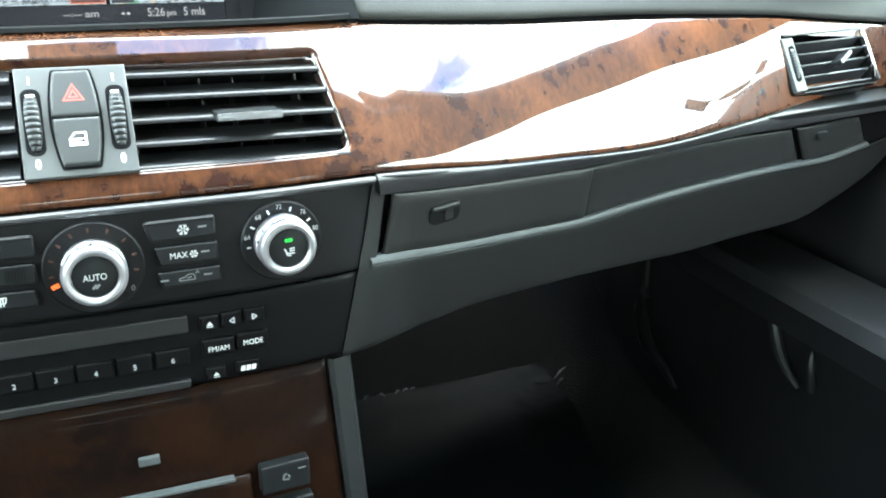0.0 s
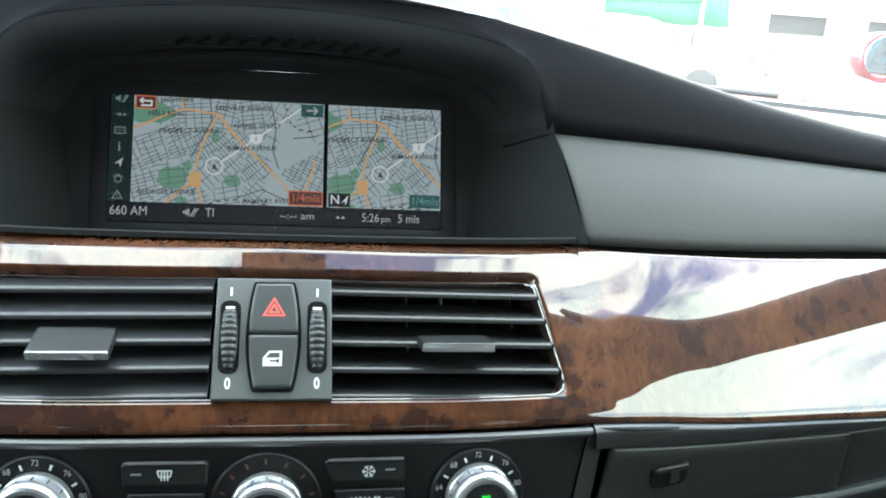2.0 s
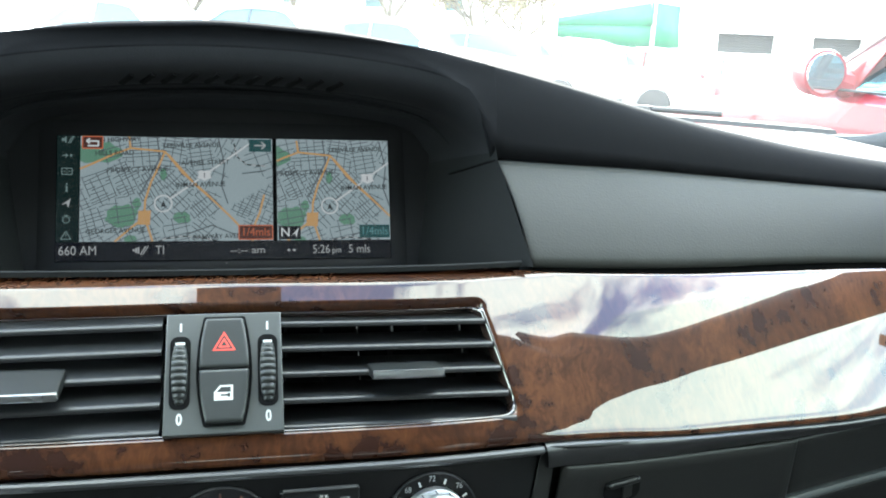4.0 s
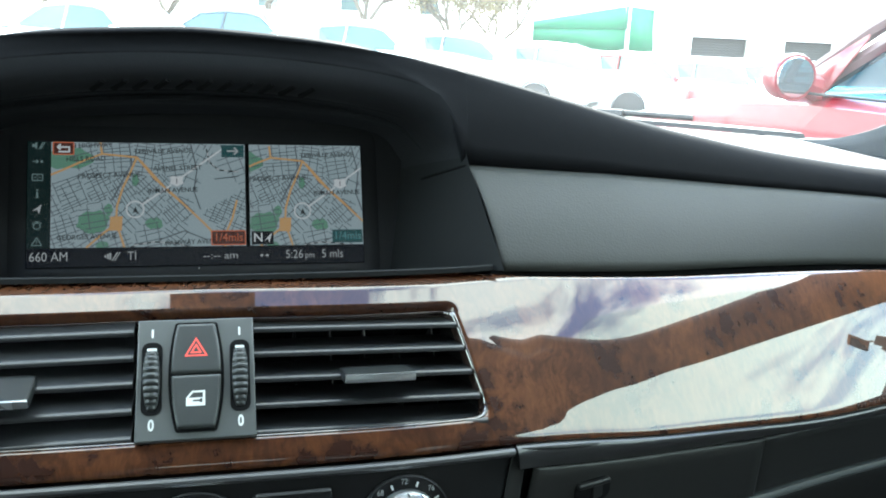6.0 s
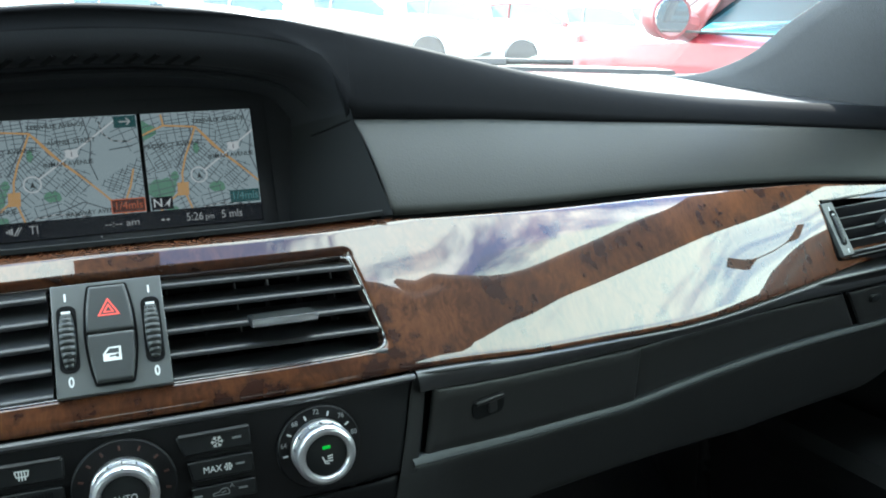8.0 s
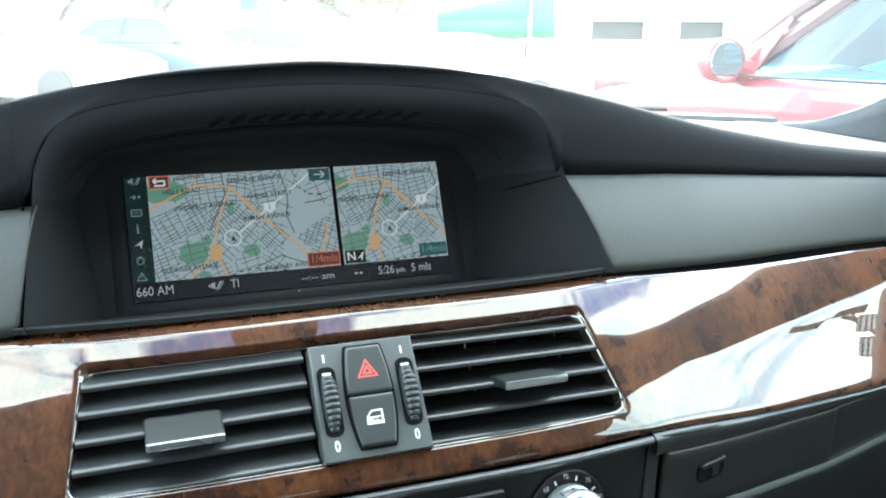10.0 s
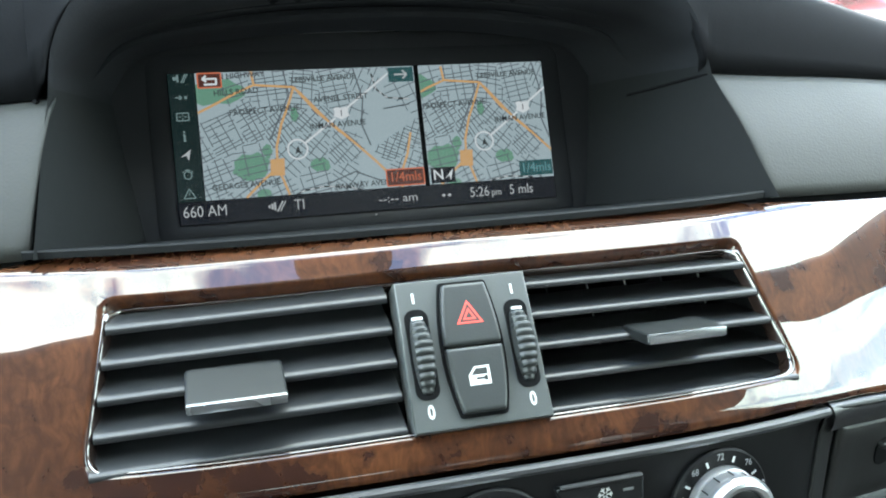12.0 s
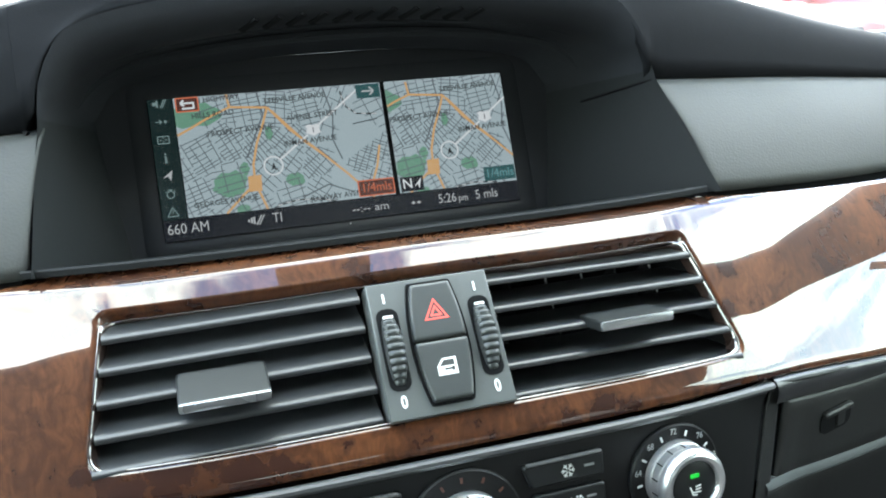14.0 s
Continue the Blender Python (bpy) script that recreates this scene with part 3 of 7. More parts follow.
def spline(pts, n):
    """Even steps along a soft curve through points (Catmull-Rom)."""
    p = [Vector(q) for q in pts]
    p = [2 * p[0] - p[1]] + p + [2 * p[-1] - p[-2]]
    dense = []
    for i in range(1, len(p) - 2):
        for j in range(12):
            t = j / 12
            a, b, c, d = p[i - 1], p[i], p[i + 1], p[i + 2]
            dense.append(0.5 * (2 * b + (c - a) * t + (2 * a - 5 * b + 4 * c - d) * t * t + (3 * b - a - 3 * c + d) * t ** 3))
    dense.append(p[-2])
    acc = [0.0]
    for a, b in zip(dense, dense[1:]):
        acc.append(acc[-1] + (b - a).length)
    out = []
    for i in range(n):
        s = acc[-1] * i / (n - 1)
        k = max(0, min(len(acc) - 2, int(np.searchsorted(acc, s, side="right")) - 1))
        t = (s - acc[k]) / max(1e-9, acc[k + 1] - acc[k])
        out.append(dense[k].lerp(dense[k + 1], min(1, t)))
    return out


mouth_z = smooth_table([-0.154, -0.143, -0.115, -0.06, 0.0, 0.06, 0.115, 0.143, 0.154], [1.018, 1.034, 1.046, 1.0535, 1.056, 1.0535, 1.046, 1.034, 1.018], 0.004)


def base_y(x):
    return 0.98 - 0.75 * x * x


def build_dashboard():
    d = thing("dashboard", (0, 0.1, 0.80), "black soft-touch car dashboard with a hooded display bay", "dashboard")
    # brow and top in one skin, the sun on the top put into a paler colour
    xs = sorted({round(-0.74 + 1.48 * i / 480, 5) for i in range(481)} | {-0.154, 0.154})
    rows = []
    for k in range(9):
        t = k / 8
        row = []
        for x in xs:
            a = abs(x)
            zc, yc = crest(a), crest_y(x)
            if a < 0.154:
                zl = max(mouth_z(x), 1.018)
                yl = 0.074 + 0.015 * min(1, (zl - 1.018) / 0.035) + 0.0006
                zl += 0.020 * min(1, max(0, (zl - 1.018) / 0.020))
            else:
                zl = pad_top(a)
                yl = pad_y(x, zl) + 0.001
            cy, cz = yl + 0.003, zc - 0.004
            row.append(Vector((x, (1 - t) ** 2 * yl + 2 * t * (1 - t) * cy + t * t * yc, (1 - t) ** 2 * zl + 2 * t * (1 - t) * cz + t * t * zc)))
        rows.append(row)
    # even out the corners above the leather panels
    for k in range(1, 8):
        reach = 4 * (0, 1, 2, 3, 4, 4, 3, 1)[k]
        src = [p.copy() for p in rows[k]]
        for i in range(len(xs)):
            a, b = max(0, i - reach), min(len(xs) - 1, i + reach)
            rows[k][i].y = sum(src[q].y for q in range(a, b + 1)) / (b - a + 1)
            rows[k][i].z = sum(src[q].z for q in range(a, b + 1)) / (b - a + 1)
    bm = bmesh.new()
    sheet(bm, rows)
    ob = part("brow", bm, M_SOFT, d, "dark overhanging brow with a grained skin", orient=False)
    thicken(ob, 0.004)
    bm = bmesh.new()
    rows = []
    for k in range(15):
        v = k / 14
        row = []
        for x in xs:
            zc, yc = crest(abs(x)), crest_y(x)
            y = lerp(yc + 0.006, base_y(x), v)
            zb = 0.985
            s = v * v * (3 - 2 * v)
            row.append(Vector((x, y, lerp(zc - 0.0015, zb, 0.75 * v ** 0.7 + 0.25 * s))))
        rows.append(row)
    sheet(bm, rows)
    ob = part("dash_top", bm, M_TOP_LIT, d, "dashboard top under the windscreen, coloured paler as if sunlit", orient=False)
    thicken(ob, 0.006)
    # display bay
    a, b = spline(MOUTH, 81), spline(INNER, 81)
    rows = []
    for k in range(9):
        t = k / 8
        rows.append([p.lerp(q, t) + Vector((0, 0, 0.006 * math.sin(math.pi * t) * max(0, (p.z - 1.02) / 0.036))) for p, q in zip(a, b)])
    rim = []
    for p, q in zip(a, b):
        up = 0.020 * min(1, max(0, (p.z - 1.018) / 0.020))
        s0, s1 = p + Vector((0, 0.0006, up)), p.lerp(q, 0.03 + 13.0 * up)
        s1.z += 0.006 * math.sin(math.pi * (0.03 + 13.0 * up)) * max(0, (p.z - 1.02) / 0.036)
        rim.append([(1 - t) ** 2 * s0 + 2 * t * (1 - t) * p + t * t * s1 for t in [i / 7 for i in range(8)]])
    skin = [list(r) for r in zip(*rim)] + rows[4:]
    first = min(i for i, p in enumerate(a) if p.z > 1.0185)
    last = max(i for i, p in enumerate(a) if p.z > 1.0185)
    for name, i0, i1, material in (("bay_cheek", 0, first, M_BAY_SHADED), ("display_bay", first, last, M_BAY), ("bay_cheek", last, len(a) - 1, M_BAY_SHADED)):
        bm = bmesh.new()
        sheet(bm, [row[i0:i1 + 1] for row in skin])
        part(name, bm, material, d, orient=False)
    # ledges inside the bay and the row of slanted slits above the first one
    for k, dz, r in ((0.33, 0.0062, 0.0026), (0.62, 0.0040, 0.0034)):
        rib = [p.lerp(q, k) + Vector((0, -0.002, dz)) for p, q in zip(a, b)][14:67]
        bm = bmesh.new()
        tube(bm, rib, [r * min(1, 0.3 + min(i, len(rib) - 1 - i) / 6) for i in range(len(rib))], 8)
        part("hood_rib", bm, M_BAY, d)
    slit = None
    fa, fb = spline(MOUTH, 801), spline(INNER, 801)
    for i in range(11):
        x = -0.052 + i * 0.0114
        j = min(range(len(fa)), key=lambda q: abs(fa[q].x - x) + (9 if fa[q].z < 1.03 else 0))
        p, q = fa[j], fb[j]
        s0, s1 = p + Vector((0, 0.0006, 0.020)), p.lerp(q, 0.29) + Vector((0, 0, 0.0047))
        c = 0.144 * s0 + 0.472 * p + 0.384 * s1
        m = Matrix.Translation(c) @ Matrix.Rotation(radians(-33), 4, "X") @ Matrix.Rotation(radians(38), 4, "Z")
        if slit is None:
            bm = bmesh.new()
            box(bm, Matrix(), 0.0032, 0.0120, 0.0016, 0.0005)
            slit = part("demister_slit", bm, M_DUCT, d)
            slit.matrix_basis = m
        else:
            again(slit, m, d)
    # seam from the leather panel's corner back to the screen
    for s in (1, -1):
        bm = bmesh.new()
        ends = Vector((s * 0.1538, 0.0775, 1.0178)), Vector((s * 0.1388, 0.1320, 1.0008))
        tube(bm, [ends[0].lerp(ends[1], k / 4) for k in range(5)], 0.0009, 6)
        part("cheek_seam", bm, M_DUCT, d)
    # shelf before the display
    bm = bmesh.new()
    front = [Vector((lerp(-0.158, 0.158, i / 30), 0.0215 + sweep(abs(lerp(-0.158, 0.158, i / 30))) * 0.8, 0.9695)) for i in range(31)]
    back = [Vector((lerp(-0.126, 0.126, i / 30), 0.1465, 0.9345)) for i in range(31)]
    lip = [p + Vector((0, -0.0012, -0.0030)) for p in front]
    sheet(bm, [lip, [p + Vector((0, -0.0008, -0.0006)) for p in front], front] + [[p.lerp(q, k / 6) for p, q in zip(front, back)] for k in range(1, 7)])
    part("shelf", bm, M_LIP, d, "smooth shelf before the display", orient=False)
    # leather panels either side
    for s in (1, -1):
        bm = bmesh.new()
        rows = []
        for k in range(13):
            v = k / 12
            row = []
            for i in range(51):
                x0 = lerp(0.1640, 0.1542, v) if s > 0 else lerp(0.1550, 0.1462, v)
                x = lerp(x0 + 0.0008 * math.sin(math.pi * v), 0.735, (i / 50) ** 1.6)
                z0, z1 = trim_top(x) + 0.0012, pad_top(x)
                z = lerp(z0, z1, v)
                bulge = 0.006 * math.sin(math.pi * v) ** 0.8
                rim = max(0, 1 - i / 1.5) * 0.0015 + (0.003 if k == 12 else 0.001 if k == 0 else 0) - 0.0062 * (1 - v) ** 2
                row.append(Vector((s * x, pad_y(x, z) - bulge * 0.75 + rim, z + bulge * 0.5)))
            rows.append(row if s > 0 else row[::-1])
        sheet(bm, rows)
        ob = part("leather_panel", bm, M_PAD, d, "grey grained leatherette panel", orient=False)
        thicken(ob, 0.004)
    # lower right panel with the recess for the glovebox
    gz_top = smooth_table([0.15, 0.162, 0.328, 0.562, 0.70], [0.882, 0.881, 0.863, 0.8545, 0.855], 0.01)
    gz_low = smooth_table([0.14, 0.15, 0.315, 0.60, 0.70], [0.8500, 0.8490, 0.8310, 0.8262, 0.836], 0.01)
    gz_bot = smooth_table([0.12, 0.212, 0.292, 0.411, 0.55, 0.643, 0.70], [0.806, 0.808, 0.799, 0.786, 0.784, 0.806, 0.83], 0.015)

    def stack_edge(z):
        return lerp(0.121, 0.1545, min(1, max(0, (z - 0.807) / 0.084))) + 0.0008
    part("upper_strip", face_sheet(0.158, 0.725, lambda x: gz_top(x) + 0.0005, lambda x: trim_low(x) - 0.0006, 0.0020, 60, 4, 0.0012), M_LOWER, d, orient=False)
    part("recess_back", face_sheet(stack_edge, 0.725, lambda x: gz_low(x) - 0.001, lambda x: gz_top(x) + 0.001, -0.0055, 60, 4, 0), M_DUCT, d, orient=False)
    part("recess_side", face_sheet(lambda z: stack_edge(z) - 0.0010, lambda z: lerp(0.1485, 0.1595, (z - 0.851) / 0.030), lambda x: gz_low(x) - 0.004, lambda x: trim_low(x) - 0.0026, 0.0010, 6, 8, 0.0003), M_GLOVE, d, orient=False)
    bm = bmesh.new()
    rows = []
    for k in range(9):
        u = k / 8
        row = []
        for x in [lerp(0.1560, 0.715, i / 70) for i in range(71)]:
            p0 = Vector((x, trim_y(x, 0.0) + 0.0030, trim_low(x) - 0.0002))
            p2 = on_face(x, trim_low(x) - 0.0105, 0.0022).translation
            c = Vector((x, min(p0.y, p2.y) - 0.0075, p0.z - 0.0006))
            row.append((1 - u) ** 2 * p0 + 2 * u * (1 - u) * c + u * u * p2)
        rows.append(row)
    sheet(bm, rows)
    part("top_roll", bm, M_ROLL_LIT, d, "rounded upper edge, coloured paler for the light on it", orient=False)
    part("knee_panel", face_sheet(lambda z: stack_edge(lerp(0.806, 0.851, (z - 0.7856) / 0.0435)) - 0.0010, 0.725, gz_bot, lambda x: gz_low(x) - 0.0005, 0.001, 60, 8), M_LOWER, d, "black knee panel below the glovebox", orient=False)
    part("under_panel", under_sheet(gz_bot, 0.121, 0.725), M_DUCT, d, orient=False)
    # left side, outside the view but for its rim
    part("left_panel", face_sheet(-0.70, -0.150, lambda x: 0.72, lambda x: trim_low(x) - 0.0012, 0.0, 30, 6), M_LOWER, d, orient=False)
    # inner core that closes the joints
    bm = bmesh.new()
    xs = [lerp(-0.73, 0.73, i / 60) for i in range(61)]
    sheet(bm, [[Vector((x, pad_y(x, 0.955) + 0.035 if z > 0.9 else face_y(x, z) + 0.07, z)) for x in xs] for z in (0.815, 0.85, 0.88)])
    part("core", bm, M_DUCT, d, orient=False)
    for s in (1, -1):
        bm = bmesh.new()
        xs = [s * lerp(0.159, 0.735, i / 30) for i in range(31)]
        sheet(bm, [[Vector((x, face_y(x, trim_top(abs(x)) - 0.012) + 0.012, trim_top(abs(x)) - 0.012)) for x in xs], [Vector((x, pad_y(x, trim_top(abs(x))) + 0.007, trim_top(abs(x)) + 0.004)) for x in xs], [Vector((x, pad_y(x, pad_top(abs(x))) + 0.014, pad_top(abs(x)) + 0.002)) for x in xs]])
        part("joint_backing", bm, M_DUCT, d, orient=False)
    return gz_top, gz_low, gz_bot, stack_edge


def under_sheet(bot, x0, x1):
    bm = bmesh.new()
    xs = [lerp(x0, x1, i / 30) for i in range(31)]
    rows = [[face_point(x, bot(x)) + Vector((0, 0.5 * k / 5, -0.06 * (k / 5))) for x in xs] for k in range(6)]
    sheet(bm, rows)
    return bm


gz_top, gz_low, gz_bot, stack_edge = build_dashboard()


def build_glovebox():
    g = thing("glove_compartment", (0.24, -0.02, 0.834), "closed dark grey glove compartment with a small latch", "glove compartment")
    door = part("door", face_sheet(lambda z: lerp(0.1536, 0.1663, (z - 0.8405) / 0.030), lambda z: lerp(0.3142, 0.3292, (z - 0.836) / 0.027), lambda x: gz_low(x) + 0.002, lambda x: gz_top(x) - 0.0004, 0.0012, 24, 6, 0.0028), M_GLOVE, g, orient=False)
    thicken(door, 0.004)
    m = on_face(0.1990, 0.8640, 0.0009)
    bm = bmesh.new()
    prism(bm, m, rrect(0.0235, 0.0135, 0.0050), -0.001, 0.0008)
    part("latch_recess", bm, M_DUCT, door)
    bm = bmesh.new()
    prism(bm, m @ Matrix.Translation((0.0, 0.0048, 0)), rrect(0.0215, 0.0034, 0.0016), 0.0, 0.0034, 0.0013)
    prism(bm, m @ Matrix.Translation((0.0028, -0.0008, 0)), rrect(0.0062, 0.0078, 0.0014), 0.0, 0.0020, 0.0006)
    part("latch", bm, M_GLOVE, door)
    bm = bmesh.new()
    box(bm, on_face(0.1695, 0.8775, 0.0008) @ Matrix.Rotation(0.9, 4, "Z"), 0.0022, 0.0005, 0.0003)
    part("scuff", bm, M_PRINT_DIM, door)
    mid = part("centre_panel", face_sheet(lambda z: lerp(0.3196, 0.3346, (z - 0.836) / 0.027), 0.5640, lambda x: gz_low(x) + 0.002, lambda x: gz_top(x) - 0.0015, -0.0015, 24, 6, 0.002), M_GLOVE, g, orient=False)
    thicken(mid, 0.004)
    c = thing("stowage_drawer", (0.60, 0.06, 0.83), "small closed dark stowage drawer beside the glove compartment", "drawer")
    front = part("drawer_front", face_sheet(0.5690, 0.6530, lambda x: gz_low(x) + 0.002, lambda x: gz_top(x) - 0.0015, -0.0005, 10, 6, 0.002), M_GLOVE, c, orient=False)
    thicken(front, 0.004)
    bm = bmesh.new()
    prism(bm, on_face(0.5965, 0.846, 0.0), rrect(0.014, 0.006, 0.002), 0.0, 0.0025, 0.001)
    part("latch", bm, M_BUTTON, front)
    # bright ledge under the lids
    led = thing("trim_ledge", (0.155, -0.06, 0.85), "thin satin silver ledge under the glove compartment lids", "trim")
    bm = bmesh.new()
    xs = [lerp(0.1445, 0.655, i / 50) for i in range(51)]
    hw = [lerp(0.0034, 0.0023, min(1, i / 14)) for i in range(51)]
    rows = []
    for dz, off in ((-1.2, -0.004), (-1.0, 0.0012), (-0.4, 0.0024), (0.4, 0.0020), (1.0, 0.0006), (1.1, -0.004)):
        rows.append([on_face(x, gz_low(x) + 0.0008 + dz * h * 0.7, off).translation for x, h in zip(xs, hw)])
    sheet(bm, rows)
    part("ledge", bm, M_EDGE, led, orient=False)


build_glovebox()


# ---- centre vents ----
def vent_outline(grow=0.0, gx=None):
    g = grow if gx is None else gx
    return [(0.1325 + g, 0.0345 + grow), (-0.1315 - g, 0.0345 + grow), (-0.1415 - g, -0.0325 - grow), (0.1465 + g, -0.0325 - grow)]


def build_vents():
    v = thing("air_vent", VENT.translation, "pair of black slatted air vents set in a walnut-lipped opening", "air vent")
    bm = bmesh.new()
    prism(bm, VENT, round_poly(vent_outline(0.004), 0.008), -0.060, -0.050)
    part("duct_back", bm, M_VANE, v)
    # duct walls
    def back(x):
        return 0.6 * (sweep(abs(x)) - sweep(0))

    out = round_poly(vent_outline(-0.0030), 0.006, 6)
    bm = bmesh.new()
    rows = [[VENT @ Vector((x, y, z if z < -0.05 else z - back(x))) for x, y in out + out[:1]] for z in (-0.007, -0.02, -0.056)]
    sheet(bm, rows)
    part("duct_wall", bm, M_DUCT, v)
    ys = (0.0228, 0.0102, -0.0024, -0.0152, -0.0280)
    glints = ((2, 0), (3, 0), (5, 0), (2, 1), (5, 1), (2, 2))
    for side in (1, -1):
        tilt = radians(34 if side > 0 else 50)
        for y in ys:
            half = (lerp(0.1465, 0.1325, (y + 0.0325) / 0.067) if side > 0 else lerp(0.1415, 0.1315, (y + 0.0325) / 0.067)) - 0.0038
            x0, x1 = 0.0275, half
            bm = bmesh.new()
            w = x1 - x0
            # blade: rounded front lip, tapering inwards
            sec = [(0.0, 0.0002), (0.0003, 0.0008), (0.0009, 0.0012), (0.0018, 0.0014), (0.0032, 0.0013), (0.0270, 0.0005), (0.0270, -0.0005), (0.0022, -0.0010), (0.0009, -0.0011), (0.0, -0.0006)]
            m = VENT @ Matrix.Translation((side * (x0 + w / 2), y, -0.002)) @ Matrix.Rotation(tilt, 4, "X")
            ends = []
            for e in (-w / 2, w / 2):
                shift = VENT @ Matrix.Translation((0, 0, -back(side * (x0 + w / 2) + e))) @ VENT.inverted()
                ends.append([bm.verts.new(shift @ m @ Vector((e, h * 1.15, -dp))) for dp, h in sec])
            n = len(sec)
            for k in range(n):
                bm.faces.new((ends[0][k], ends[0][(k + 1) % n], ends[1][(k + 1) % n], ends[1][k]))
            bm.faces.new(ends[0][::-1])
            bm.faces.new(ends[1])
            part("slat", bm, M_SLAT, v, sharp=50)
        # upright vanes deep inside
        for k in range(6):
            bm = bmesh.new()
            box(bm, VENT @ Matrix.Translation((side * (0.031 + k * 0.0185), 0, -0.040)), 0.0012, 0.066, 0.018)
            vane = part("vane", bm, M_VANE, v)
            # small pale boxes painted in as glints on the vane edges
            for row in [r for kk, r in glints if kk == k]:
                bm = bmesh.new()
                box(bm, VENT @ Matrix.Translation((side * (0.031 + k * 0.0185), 0.0290 - 0.0127 * row, -0.0305)), 0.0007, 0.0036, 0.0007)
                part("vane_glint", bm, M_PRINT_MID, vane)
        # sliding tab on the middle slat
        tm = VENT @ Matrix.Translation((side * 0.0865, -0.0022, -0.0005)) @ Matrix.Rotation(radians(26 if side > 0 else 46), 4, "X")
        bm = bmesh.new()
        slab = tm @ Matrix.Translation((0, 0, 0.001)) @ Matrix.Rotation(radians(-90), 4, "X")
        prism(bm, slab, rrect(0.0345, 0.0225, 0.0020), -0.0018, 0.0024, 0.0010)
        tab = part("tab", bm, M_TAB, v)
        bm = bmesh.new()
        box(bm, tm @ Matrix.Translation((0, 0.0003, 0.0118)), 0.0343, 0.0040, 0.0020, 0.0009)
        part("tab_edge", bm, M_TAB_EDGE, tab, "satin silver front edge")


build_vents()


def thumb_wheel(parent, m, h=0.0295, w=0.0074, rise=1.0):
    """A ribbed thumb wheel in its slot."""
    bm = bmesh.new()
    prism(bm, m @ Matrix.Translation((0, 0.0003, 0)), rrect(w + 0.0018, h + 0.0050, w * 0.5, 8), 0.0001, 0.0004)
    part("wheel_slot", bm, M_DUCT, parent)
    bm = bmesh.new()
    n, R = 11, h * 0.62
    amax = math.asin(min(1, h / 2 / R))
    k = n * 8
    prof = []
    for i in range(k + 1):
        a = lerp(-amax, amax, i / k)
        r = R + 0.0008 - 0.0010 * (0.5 + 0.5 * math.cos(2 * math.pi * n * i / k)) ** 2
        prof.append((r * math.sin(a), rise * (r * math.cos(a) - R * math.cos(amax)) - 0.0003))
    rows = []
    for y, z in prof:
        half = w / 2 * (1 - 0.38 * abs(2 * y / h) ** 2.2)
        rows.append([m @ Vector((half * u, y, max(-0.0006, z - 0.0020 * rise * abs(u) ** 3))) for u in (-1, -0.97, -0.85, -0.6, -0.3, 0, 0.3, 0.6, 0.85, 0.97, 1)])
        rows[-1][0].xyz = m @ Vector((-half, y, -0.0006))
        rows[-1][-1].xyz = m @ Vector((half, y, -0.0006))
    sheet(bm, rows)
    wh = part("thumb_wheel", bm, M_KEY, parent)
    bm = bmesh.new()
    box(bm, m @ Matrix.Translation((0, h * 0.46, 0.0018 * rise)), w * 0.56, 0.0011, 0.0008)
    part("wheel_mark", bm, M_PRINT, wh)
    return wh


